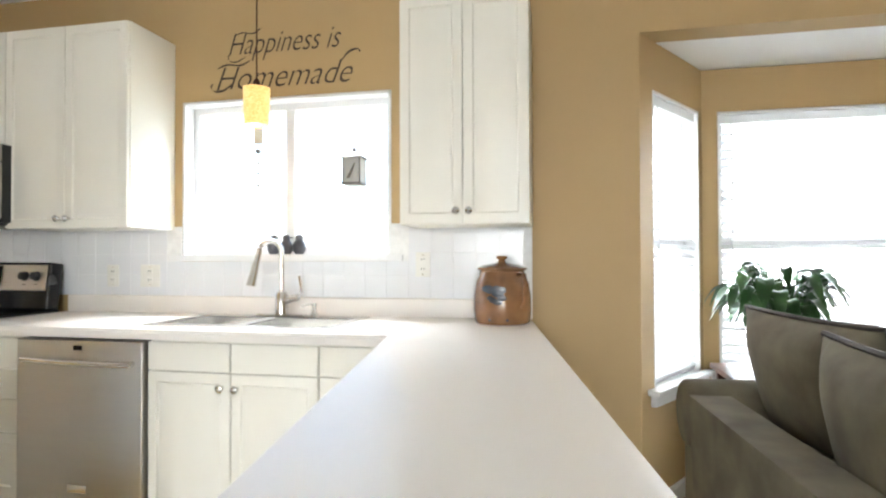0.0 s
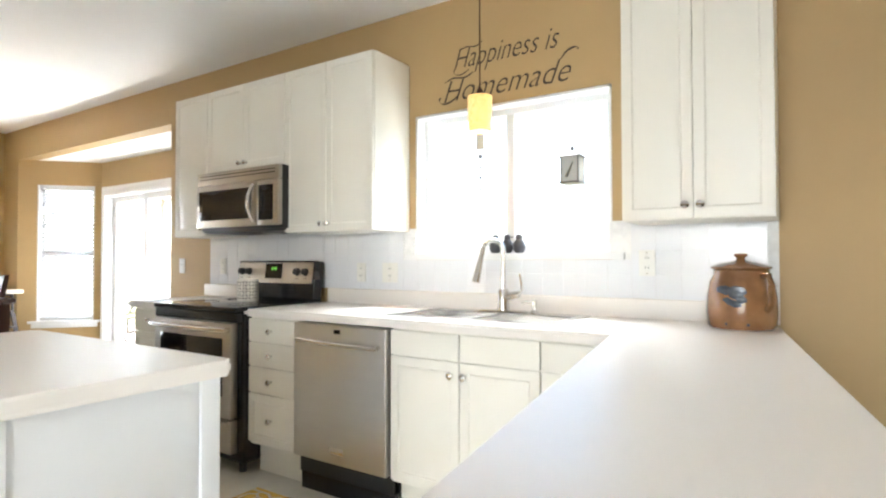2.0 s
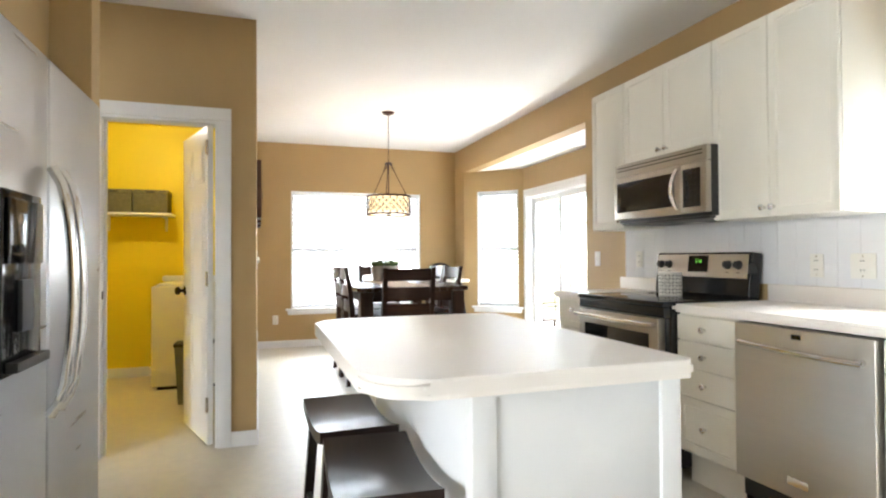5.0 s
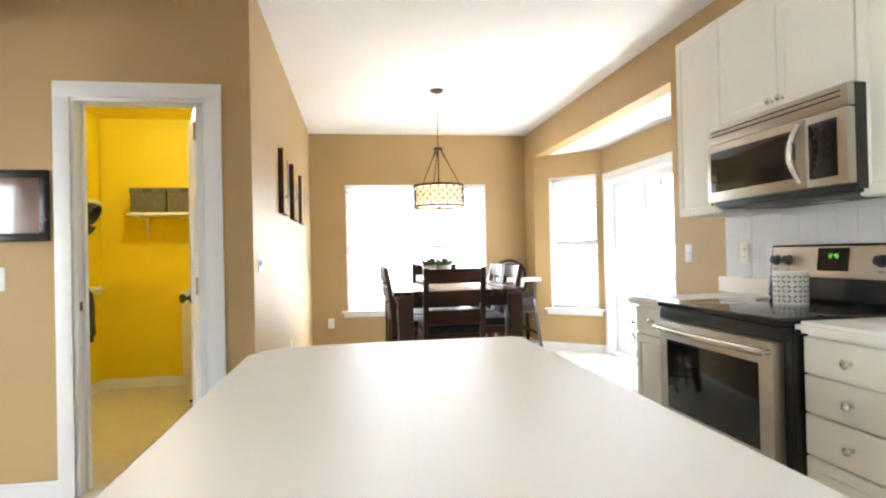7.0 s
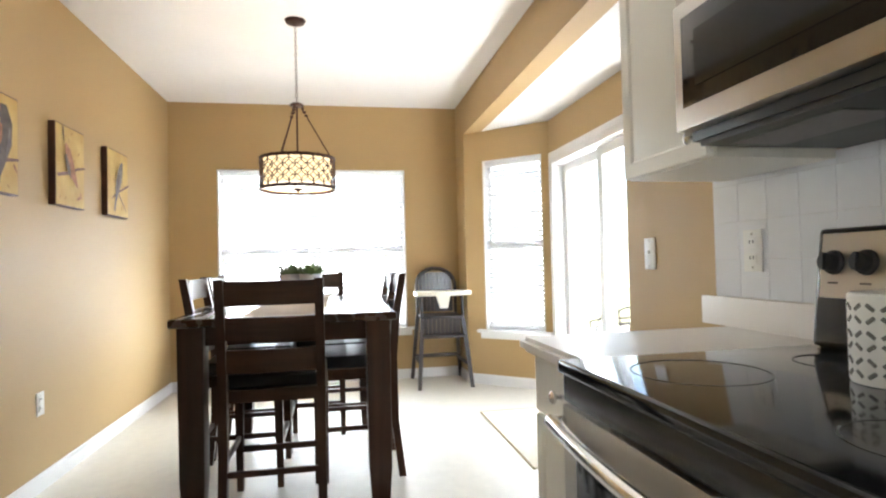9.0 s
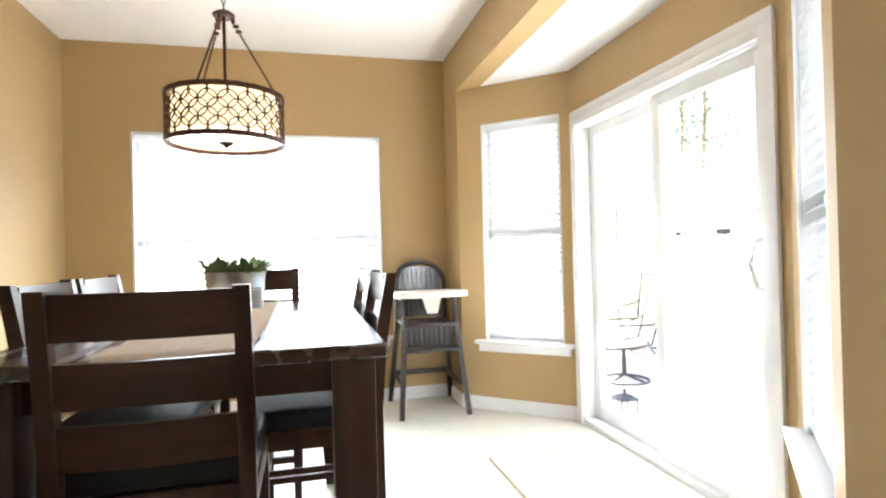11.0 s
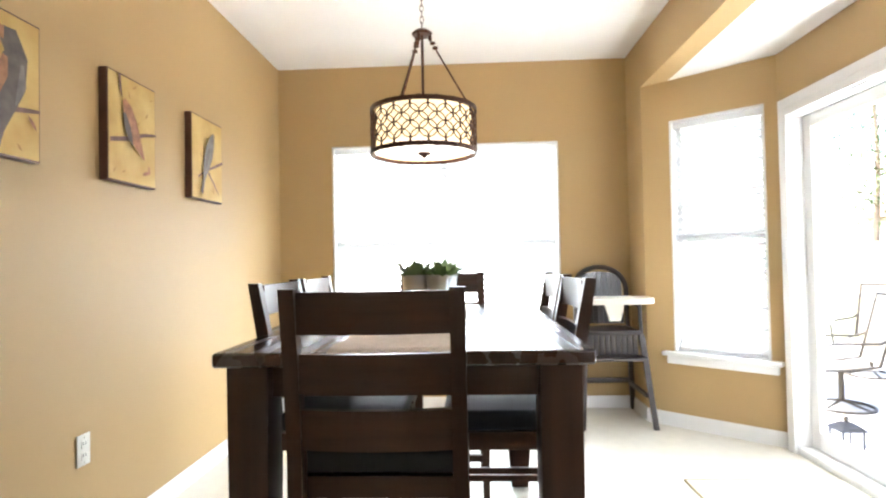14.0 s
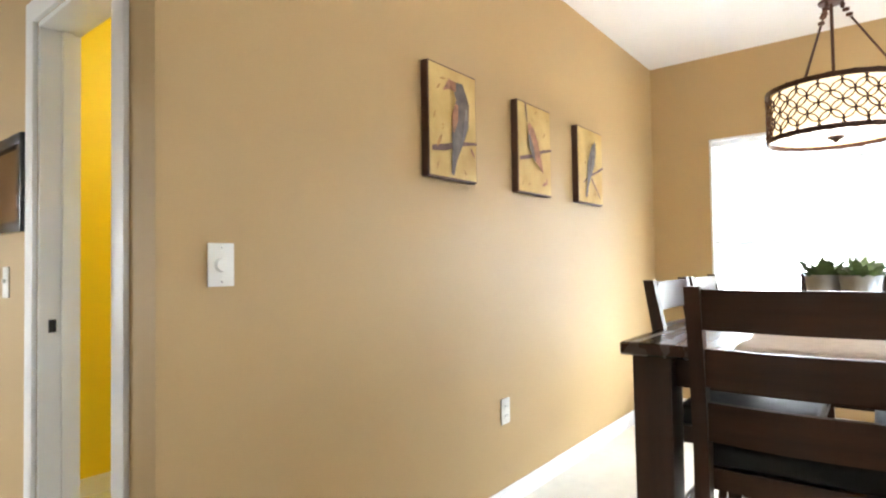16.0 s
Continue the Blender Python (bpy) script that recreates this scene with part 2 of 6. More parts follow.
def along(a, b):
    """The pose whose x runs from a to b, y to the outside (left of it), z up."""
    return pose(a[0], a[1], 0, 0, 0, math.degrees(math.atan2(b[1] - a[1], b[0] - a[0])))


def span(a, b):
    return math.hypot(b[0] - a[0], b[1] - a[1])


def holed(length, top, holes, y0=0.0, y1=WT):
    """Boxes of a wall along x with openings (x0, x1, z0, z1)."""
    out, x = [], 0.0
    for h in sorted(holes):
        out.append((x, h[0], y0, y1, 0, top))
        if h[2] > 0:
            out.append((h[0], h[1], y0, y1, 0, h[2]))
        if h[3] < top:
            out.append((h[0], h[1], y0, y1, h[3], top))
        x = h[1]
    out.append((x, length, y0, y1, 0, top))
    return out


# floors, ceilings
structure("floor", [(-7.15, 1.08, -3.8, 3.95, -0.12, 0)], VINYL, "cream vinyl kitchen floor with a soft sheen", "floor")
structure("carpet_floor", [(1.08, 5.4, -3.8, 3.95, -0.12, 0.004)], CARPET, "beige cut-pile carpet in the living room", "floor")
structure("ceiling", [(-7.15, 5.4, -3.8, 3.25 + WT, TOP, TOP + 0.15)], CEIL, "flat white painted ceiling", "ceiling")
structure("bay_ceiling", [(-6.7, -3.5, NORTH + 0.002, 4.05, SOFFIT + 0.003, SOFFIT + 0.12)], CEIL, "lowered white ceiling over the dining bay", "ceiling")
structure("living_bay_ceiling", [(1.05, 4.05, NORTH + 0.002, 4.05, LSOFFIT + 0.003, LSOFFIT + 0.12)], CEIL, "lowered white ceiling over the living room bay", "ceiling")

# north wall, in one plane along kitchen and dining room
kx0, kx1, kz0, kz1 = -1.15, -0.022, 1.195, 1.99
structure("wall_north", [(WEST - WT, BAY_A[0], NORTH, NORTH + WT, 0, TOP),
    (BAY_A[0], BAY_D[0], NORTH, NORTH + WT, SOFFIT, TOP),
    (BAY_D[0], kx0, NORTH, NORTH + WT, 0, TOP), (kx0, kx1, NORTH, NORTH + WT, 0, kz0), (kx0, kx1, NORTH, NORTH + WT, kz1, TOP),
    (kx1, LIV_A[0], NORTH, NORTH + WT, 0, TOP), (LIV_A[0], LIV_D[0], NORTH, NORTH + WT, LSOFFIT, TOP),
    (LIV_D[0], EAST + WT, NORTH, NORTH + WT, 0, TOP)], TAN, "tan painted wall above the kitchen counter and bay", "wall")
m_w = along((WEST, SOUTH - WT), (WEST, NORTH))
structure("wall_west", holed(NORTH - SOUTH + WT, TOP, [(WY0 - SOUTH + WT, WY1 - SOUTH + WT, SILL, HEAD)]), TAN, "tan painted wall with a wide double window", "wall", m_w)
structure("wall_south", [(WEST, HALL - 0.06, SOUTH - 0.07, SOUTH, 0, TOP)], TAN, "tan painted dining room wall with pictures", "wall")
structure("wall_laundry_north", [(WEST, HALL - 0.12, SOUTH - 0.14, SOUTH - 0.072, 0, TOP)], YELLOW, "yellow painted laundry wall", "wall")
D0, D1, DH = -0.265, 0.375, 1.975
structure("wall_hall", [(HALL - 0.06, HALL, D1, SOUTH, 0, TOP), (HALL - 0.06, HALL, D0, D1, DH, TOP), (HALL - 0.06, HALL, BACK, D0, 0, TOP)], TAN, "tan painted wall round the laundry doorway", "wall")
structure("wall_laundry_east", [(HALL - 0.12, HALL - 0.062, D1, SOUTH - 0.14, 0, TOP), (HALL - 0.12, HALL - 0.062, D0, D1, DH, TOP), (HALL - 0.12, HALL - 0.062, -1.17, D0, 0, TOP)], YELLOW, "yellow painted laundry wall round the doorway", "wall")
structure("wall_laundry_west", [(-5.74, -5.6, -1.3, SOUTH - 0.14, 0, TOP)], YELLOW, "yellow painted laundry wall with a shelf", "wall")
structure("wall_laundry_south", [(-5.74, HALL - 0.062, -1.29, -1.15, 0, TOP)], YELLOW, "yellow painted laundry wall with coat pegs", "wall")
structure("ceiling_laundry", [(-5.6, HALL - 0.12, -1.15, SOUTH - 0.14, 2.45, 2.52)], YELLOW, "yellow painted laundry ceiling", "ceiling")
structure("wall_east", [(EAST, EAST + WT, BACK, NORTH, 0, TOP)], TAN, "tan painted living room wall", "wall")
structure("wall_back", [(HALL - 0.06, -0.8, BACK - WT, BACK, 0, TOP), (-0.8, 2.2, BACK - WT, BACK, 0, 0.50), (-0.8, 2.2, BACK - WT, BACK, 2.11, TOP), (2.2, EAST + WT, BACK - WT, BACK, 0, TOP)], TAN, "tan painted far wall", "wall")
structure("wall_fridge", [(-2.06, -1.945, -0.8, 0.0, 0, TOP), (-1.945, -1.0, -0.8, -0.14, 1.80, TOP), (-1.945, -0.88, -0.9, -0.8, 0, TOP), (-1.0, -0.88, -0.8, -0.14, 0, TOP)], TAN, "tan painted alcove round the refrigerator", "wall")
structure("hall_header", [(HALL + 0.003, -2.06, -0.95, -0.8, 2.30, TOP)], TAN, "tan painted header over the hallway", "wall")


def window_unit(name, m, x0, x1, z0, z1, units, label, blind=True, sill=True, slide=False, depth=WT):
    """A vinyl window in an opening of a wall whose inner face is y = 0 of m: frame, sashes, panes, stool and, if it has one, a blind."""
    ob = new(name)
    ob.matrix_basis = m @ Matrix.Translation((x0, 0, z0))
    tagged(ob, label, "window", "", "structure")
    w, h = x1 - x0, z1 - z0
    ya, yb = depth - 0.06, depth
    fr = [(0, w, ya, yb, 0, 0.045), (0, w, ya, yb, h - 0.045, h), (0, 0.045, ya, yb, 0.045, h - 0.045), (w - 0.045, w, ya, yb, 0.045, h - 0.045)]
    uw = (w - 0.05 * (units - 1)) / units
    for k in range(1, units):
        fr.append((k * uw + (k - 1) * 0.05, k * (uw + 0.05), ya, yb, 0.045, h - 0.045))
    slab("window_frame", fr, TRIM, ob, "", 0.003)
    # white returns of the opening
    slab("jamb_liner", [(-0.004, 0.012, 0.0, ya, 0, h), (w - 0.012, w + 0.004, 0.0, ya, 0, h), (0, w, 0.0, ya, h - 0.012, h + 0.004)], TRIM, ob)
    for k in range(units):
        a = k * (uw + 0.05)
        if not slide:
            slab("meeting_rail", [(a + 0.03, a + uw - 0.03, ya - 0.012, yb - 0.02, h / 2 - 0.025, h / 2 + 0.02)], TRIM, ob, "", 0.003)
        p = slab("pane", [(a + 0.03, a + uw - 0.03, ya + 0.03, ya + 0.036, 0.03, h - 0.03)], PANE, ob)
        p.visible_shadow = False
    if sill:
        bm = bmesh.new()
        box(bm, -0.07, w + 0.07, -0.055, ya, -0.022, 0.004)
        box(bm, -0.045, w + 0.045, -0.03, -0.001, -0.075, -0.022)
        bev(bm, 0.006)
        part("window_sill", bm, TRIM, ob)
    return ob


def blind(m, x0, x1, z0, z1, label, tilt=28):
    w, h = x1 - x0, z1 - z0
    ob = new("window_blind")
    ob.matrix_basis = m @ Matrix.Translation((x0, 0.045, z0))
    tagged(ob, label, "blind", "window blinds")
    slab("headrail", [(0.014, w - 0.014, -0.03, 0.03, h - 0.055, h - 0.014)], BLIND, ob, "", 0.003)
    slab("bottom_rail", [(0.016, w - 0.016, -0.022, 0.022, 0.012, 0.03)], BLIND, ob, "", 0.003)
    bm = bmesh.new()
    for k in range(3):
        y = (-0.022, 0.0, 0.022)[k]
        box(bm, 0.018, w - 0.018, y - 0.011, y + 0.011, -0.0012 + 0.002 * (k == 1), 0.0012 + 0.002 * (k == 1))
    first = part("slat", bm, BLIND, ob)
    n = int((h - 0.1) / 0.043)
    for k in range(n):
        s = first if k == 0 else new("slat", first.data)
        s.parent = ob
        s.matrix_basis = pose(0, 0, 0.05 + k * 0.043, tilt + 2 * math.sin(k * 1.7), 0, 0)
    for f in (0.14, 0.5, 0.86):
        for y in (-0.026, 0.026):
            bm = bmesh.new()
            rod(bm, (f * w, y, 0.03), (f * w, y, h - 0.05), 0.0012, 5)
            part("ladder_cord", bm, BLIND, ob)
    bm = bmesh.new()
    rod(bm, (0.07, -0.04, h * 0.45), (0.07, -0.036, h - 0.05), 0.004, 6)
    part("tilt_wand", bm, BLIND, ob)
    return ob


# bay walls
mA, mB, mC = along(BAY_A, BAY_B), along(BAY_B, BAY_C), along(BAY_C, BAY_D)
structure("wall_bay_west", holed(span(BAY_A, BAY_B), SOFFIT, [(0.19, 0.752, SILL, 2.013)]), TAN, "tan painted angled bay wall with a tall window", "wall", mA)
structure("wall_bay_north", holed(span(BAY_B, BAY_C), SOFFIT, [(0.03, 1.65, 0.0, 1.95)]), TAN, "tan painted bay wall round a sliding glass door", "wall", mB)
structure("wall_bay_east", holed(span(BAY_C, BAY_D), SOFFIT, [(0.20, 0.80, SILL, 2.013)]), TAN, "tan painted angled bay wall with a tall window", "wall", mC)
window_unit("window_1", m_w, WY0 - SOUTH + WT, WY1 - SOUTH + WT, SILL, HEAD, 2, "wide white double window with a moulded sill")
blind(m_w, WY0 - SOUTH + WT, WY1 - SOUTH + WT, SILL, HEAD, "white horizontal blind lowered over the wide window")
window_unit("window_2", mA, 0.19, 0.752, SILL, 2.013, 1, "tall narrow white bay window with a moulded sill")
blind(mA, 0.19, 0.752, SILL, 2.013, "white horizontal blind lowered over the narrow bay window")
window_unit("window_3", mC, 0.20, 0.80, SILL, 2.013, 1, "tall narrow white bay window with a moulded sill")
blind(mC, 0.20, 0.80, SILL, 2.013, "white horizontal blind lowered over the narrow bay window")
# kitchen window
mK = pose(0, NORTH, 0)
window_unit("window_4", mK, kx0, kx1, kz0, kz1, 2, "white sliding window over the kitchen sink", sill=False, slide=True)
slab("window_stool", [(kx0 - 0.06, kx1 + 0.06, NORTH - 0.03, NORTH - 0.001, kz0 - 0.03, kz0), (kx0, kx1, NORTH - 0.001, NORTH + 0.08, kz0 - 0.002, kz0 + 0.004)], TRIM)
tagged(bpy.data.objects["window_stool"], "white painted ledge under the kitchen window", "window sill", "", "structure")
# living room bay
lA, lB, lC = along(LIV_A, LIV_B), along(LIV_B, LIV_C), along(LIV_C, LIV_D)
structure("wall_living_bay_west", holed(span(LIV_A, LIV_B), LSOFFIT, [(0.13, 0.68, 0.58, 1.945)]), TAN, "tan painted angled bay wall in the living room", "wall", lA)
structure("wall_living_bay_north", holed(span(LIV_B, LIV_C), LSOFFIT, [(0.08, 1.95, 0.58, 1.945)]), TAN, "tan painted living room bay wall with a wide window", "wall", lB)
structure("wall_living_bay_east", [(0, span(LIV_C, LIV_D), 0, WT, 0, LSOFFIT)], TAN, "tan painted angled bay wall in the living room", "wall", lC)
window_unit("window_5", lA, 0.13, 0.68, 0.58, 1.945, 1, "tall narrow white living room window with a moulded sill")
blind(lA, 0.13, 0.68, 0.58, 1.945, "white horizontal blind lowered over the narrow living room window")
window_unit("window_6", lB, 0.08, 1.95, 0.58, 1.945, 2, "wide white living room window with a moulded sill")
blind(lB, 0.08, 1.95, 0.58, 1.945, "white horizontal blind lowered over the wide living room window")

# ---- sliding door, laundry door, trim ----
def sliding_door():
    ob = new("door_1")
    ob.matrix_basis = mB @ Matrix.Translation((0.03, 0, 0))
    tagged(ob, "closed white sliding glass door to the patio", "door", "", "structure")
    w, h = 1.62, 1.95
    slab("casing", [(0.0, 0.07, -0.018, -0.001, 0, h), (w - 0.07, w, -0.018, -0.001, 0, h), (0.0, w, -0.018, -0.001, h, h + 0.05), (0.07, w - 0.07, -0.018, -0.001, h - 0.05, h)], TRIM, ob, "", 0.003)
    slab("door_frame", [(0, 0.07, 0, 0.13, 0, h), (w - 0.07, w, 0, 0.13, 0, h), (0.07, w - 0.07, 0, 0.13, h - 0.06, h), (0.07, w - 0.07, 0, 0.13, 0.001, 0.04)], TRIM, ob, "", 0.003)
    for k, (a, b, y) in enumerate(((0.07, 0.86, 0.08), (0.80, w - 0.07, 0.03))):
        leaf = slab("sliding_panel", [(a, a + 0.07, y, y + 0.04, 0.042, h - 0.062), (b - 0.07, b, y, y + 0.04, 0.042, h - 0.062), (a + 0.07, b - 0.07, y, y + 0.04, h - 0.13, h - 0.062), (a + 0.07, b - 0.07, y, y + 0.04, 0.042, 0.14)], TRIM, ob, "", 0.004)
        p = slab("pane", [(a + 0.068, b - 0.068, y + 0.017, y + 0.023, 0.138, h - 0.128)], PANE, leaf)
        p.visible_shadow = False
        if k:
            bm = bmesh.new()
            sweep(bm, [(b - 0.03, y - 0.002, 0.93), (b - 0.045, y - 0.035, 0.95), (b - 0.06, y - 0.05, 1.04), (b - 0.045, y - 0.035, 1.13), (b - 0.03, y - 0.002, 1.15)], 0.011, 8)
            part("door_handle", bm, TRIM, leaf)
            slab("handle_plate", [(b - 0.048, b - 0.012, y - 0.006, y - 0.001, 0.9, 1.18)], TRIM, leaf, "", 0.003)


sliding_door()


def six_panel_leaf(bm, w, h, t):
    box(bm, 0, w, 0, t, 0, h)
    bm.faces.ensure_lookup_table()
    for side in (-1, 1):
        y = -0.004 if side < 0 else t - 0.004
        for cx in (0.27, 0.73):
            for z0, z1 in ((0.2, 0.76), (0.9, 1.5), (1.6, 1.83)):
                for inset, y0, y1 in ((0.0, y, y + 0.008), (0.03, y - 0.003, y + 0.011)):
                    box(bm, cx * w - 0.10 + inset, cx * w + 0.10 - inset, y0, y1, z0 + inset, z1 - inset)


def laundry_door():
    ob = new("door_2")
    ob.matrix_basis = pose(HALL - 0.05, D1 - 0.03, 0.012, 0, 0, 180 + 19.0)
    tagged(ob, "white six-panel door standing open into the laundry", "door", "", "structure")
    bm = bmesh.new()
    six_panel_leaf(bm, 0.61, 1.945, 0.035)
    bev(bm, 0.002, 1)
    leaf = part("door_leaf", bm, TRIM, ob)
    for z in (0.2, 0.96, 1.76):
        bm = bmesh.new()
        cyl(bm, 0.008, 0.008, 0.09, Matrix.Translation((-0.006, 0.04, z)), 8)
        box(bm, -0.03, 0.0, 0.036, 0.04, z, z + 0.09)
        part("hinge", bm, CHROME, ob, "nickel hinge")
    bm = bmesh.new()
    for s in (1, -1):
        m = pose(0.555, 0.0175 + s * 0.0175, 0.91, -90 * s, 0, 0)
        lathe(bm, [(0.0, 0), (0.033, 0.0), (0.033, 0.006), (0.012, 0.012), (0.012, 0.03), (0.026, 0.038), (0.03, 0.052), (0.02, 0.064), (0, 0.068)], m, 16)
    part("door_knob", bm, BLACK, ob, "black round knob")


laundry_door()
cs = 0.075
structure("door_casing", [(HALL, HALL + 0.016, D1, D1 + cs, 0, DH), (HALL, HALL + 0.016, D0 - cs, D0, 0, DH), (HALL, HALL + 0.016, D0 - cs, D1 + cs, DH, DH + cs),
    (HALL - 0.125, HALL, D1 - 0.018, D1 + 0.001, 0, DH - 0.018), (HALL - 0.125, HALL, D0 - 0.001, D0 + 0.018, 0, DH - 0.018), (HALL - 0.125, HALL, D0, D1, DH - 0.018, DH + 0.001),
    (HALL - 0.10, HALL - 0.065, D0 + 0.018, D0 + 0.03, 0, DH - 0.018)], TRIM, "white painted casing of the laundry doorway", "door casing", None, 0.003)
structure("strike_plate", [(HALL - 0.05, HALL - 0.028, D0 + 0.018, D0 + 0.021, 0.91, 0.955)], BLACK, "small black latch plate on the door casing", "latch plate")


def baseboard(name, a, b, label="white painted baseboard along the wall"):
    n = span(a, b)
    bm = bmesh.new()
    m = along(a, b)
    box(bm, 0, n, -0.013, -0.001, 0.001, 0.075, m)
    box(bm, 0, n, -0.009, -0.001, 0.075, 0.09, m)
    tagged(part(name, bm, TRIM), label, "baseboard", "", "structure")


baseboard("baseboard_west", (WEST, SOUTH), (WEST, NORTH))
baseboard("baseboard_north", (WEST, NORTH), BAY_A)
baseboard("baseboard_bay", BAY_A, BAY_B)
baseboard("baseboard_bay_east", BAY_C, BAY_D)
baseboard("baseboard_south", (HALL, SOUTH), (WEST, SOUTH))
baseboard("baseboard_jamb", (HALL, D1 + cs), (HALL, SOUTH + 0.012))
baseboard("baseboard_hall", (HALL, BACK), (HALL, D0 - cs))
baseboard("baseboard_corner", BAY_D, (-3.0, NORTH))
baseboard("baseboard_living", (0.68, NORTH), LIV_A)
baseboard("baseboard_living_bay", LIV_A, LIV_B)
baseboard("baseboard_living_north", LIV_B, LIV_C)
baseboard("baseboard_laundry", (HALL - 0.12, -1.15), (-5.6, -1.15))
baseboard("baseboard_laundry_west", (-5.6, -1.15), (-5.6, SOUTH - 0.14))


# ---- kitchen cabinets ----
def knob(parent, x, y, z):
    """A satin nickel knob that points towards -y."""
    bm = bmesh.new()
    lathe(bm, [(0, 0), (0.008, 0), (0.006, 0.004), (0.005, 0.012), (0.009, 0.016), (0.015, 0.02), (0.0155, 0.025), (0.011, 0.029), (0, 0.031)], pose(x, y, z, 90, 0, 0), 14)
    return part("knob", bm, CHROME, parent, "satin nickel knob")


def front(name, parent, x0, x1, z0, z1, y, flat=False, material=None):
    """A cabinet door or drawer front: routed frame round a raised field; its face is at y, the back at y + 0.019."""
    bm = bmesh.new()
    box(bm, x0, x1, y, y + 0.019, z0, z1)
    f = min(bm.faces, key=lambda q: q.calc_center_median().y)
    w = min(x1 - x0, z1 - z0)
    if not flat:
        for t, d in ((min(0.055, w * 0.22), 0.0), (0.009, -0.006), (0.006, 0.0), (0.022, 0.005)):
            bmesh.ops.inset_region(bm, faces=[f], thickness=t, depth=d)
    edges = [e for e in bm.edges if len(e.link_faces) == 2 and e.calc_face_angle(0) > 1.2]
    bmesh.ops.bevel(bm, geom=edges, offset=0.003, segments=2, affect="EDGES")
    return part(name, bm, material or CAB, parent)


def cabinet(x0, x1, y0, y1, z0, z1, label, fronts, toe=0.0, group="kitchen cabinets"):
    """A white cabinet box; fronts: (kind, x0, x1, z0, z1, knob x, knob z or None), in world metres."""
    ob = thing("kitchen_cabinet", ((x0 + x1) / 2, (y0 + y1) / 2, z0), label, "cabinet", group)
    ox, oy = (x0 + x1) / 2, (y0 + y1) / 2
    bx = [(x0 - ox + 0.001, x1 - ox - 0.001, y0 - oy + 0.02, y1 - oy - 0.002, toe, z1 - z0)]
    slab("body", bx, CAB, ob, "", 0.0015)
    if toe:
        slab("toe_kick", [(x0 - ox + 0.001, x1 - ox - 0.001, y0 - oy + 0.085, y0 - oy + 0.1, 0, toe)], CAB, ob)
    for kind, a, b, c, d, kx, kz in fronts:
        f = front(kind, ob, a - ox, b - ox, c - z0, d - z0, y0 - oy, kind == "drawer" and d - c < 0.2)
        if kx is not None:
            knob(f, kx - ox, y0 - oy, kz - z0)
    return ob


UF, UB, UZ0, UZ1 = 2.915, NORTH, 1.327, 2.298
g = 0.003
A0, A1, A2, A3, MZ = -3.02, -2.645, -1.885, -1.195, 1.75
A12, A23 = (A1 + A2) / 2, (A2 + A3) / 2
cabinet(A0, A1, UF, UB, UZ0, UZ1, "narrow white wall cabinet beside the microwave", [("door", A0 + g, A1 - g, UZ0 + g, UZ1 - g, A1 - 0.04, UZ0 + 0.05)])
cabinet(A1, A2, UF, UB, MZ, UZ1, "short white wall cabinet above the microwave", [("door", A1 + g, A12 - g / 2, MZ + g, UZ1 - g, A12 - 0.03, MZ + 0.035), ("door", A12 + g / 2, A2 - g, MZ + g, UZ1 - g, A12 + 0.03, MZ + 0.035)])
cabinet(A2, A3, UF, UB, UZ0, UZ1, "tall white double-door wall cabinet beside the window", [("door", A2 + g, A23 - g / 2, UZ0 + g, UZ1 - g, A23 - 0.026, UZ0 + 0.045), ("door", A23 + g / 2, A3 - g, UZ0 + g, UZ1 - g, A23 + 0.026, UZ0 + 0.045)])
cabinet(0.112, 0.652, UF, UB, UZ0 - 0.008, UZ1 - 0.03, "white double-door wall cabinet over the peninsula corner", [("door", 0.112 + g, 0.382 - g / 2, UZ0 + g - 0.008, UZ1 - 0.03 - g, 0.355, UZ0 + 0.045), ("door", 0.382 + g / 2, 0.652 - g, UZ0 + g - 0.008, UZ1 - 0.03 - g, 0.409, UZ0 + 0.045)])
BF, CT = 2.62, 0.90
BT = CT - 0.04
dz = [0.18, 0.447, 0.59, 0.722, BT - 0.01]


def drawers(x0, x1):
    return [("drawer", x0 + g, x1 - g, a + g, b - g, (x0 + x1) / 2, (a + b) / 2) for a, b in zip(dz, dz[1:])]


TOE = 0.165
cabinet(-2.985, -2.625, BF, NORTH, 0, BT, "narrow white base cabinet with a drawer beside the stove", [("drawer", -2.985 + g, -2.625 - g, 0.71, BT - 0.01, -2.80, 0.785), ("door", -2.985 + g, -2.625 - g, 0.18, 0.704, -2.665, 0.65)], TOE)
cabinet(-1.83, -1.457, BF, NORTH, 0, BT, "white base cabinet with four drawers", drawers(-1.83, -1.457), TOE)
cabinet(-0.845, -0.117, BF, NORTH, 0, BT, "white sink base cabinet with two doors", [("drawer", -0.845 + g, -0.48 - g, 0.74, BT - 0.01, None, 0), ("drawer", -0.48 + g, -0.117 - g, 0.74, BT - 0.01, None, 0),
    ("door", -0.845 + g, -0.48 - g, 0.18, 0.734, -0.515, 0.68), ("door", -0.48 + g, -0.117 - g, 0.18, 0.734, -0.452, 0.68)], TOE)
cabinet(-0.117, 0.19, BF, NORTH, 0, BT, "white corner base cabinet meeting the peninsula", [("drawer", -0.117 + g, 0.185, 0.74, BT - 0.01, None, 0), ("door", -0.117 + g, 0.185, 0.18, 0.734, None, 0)], TOE)


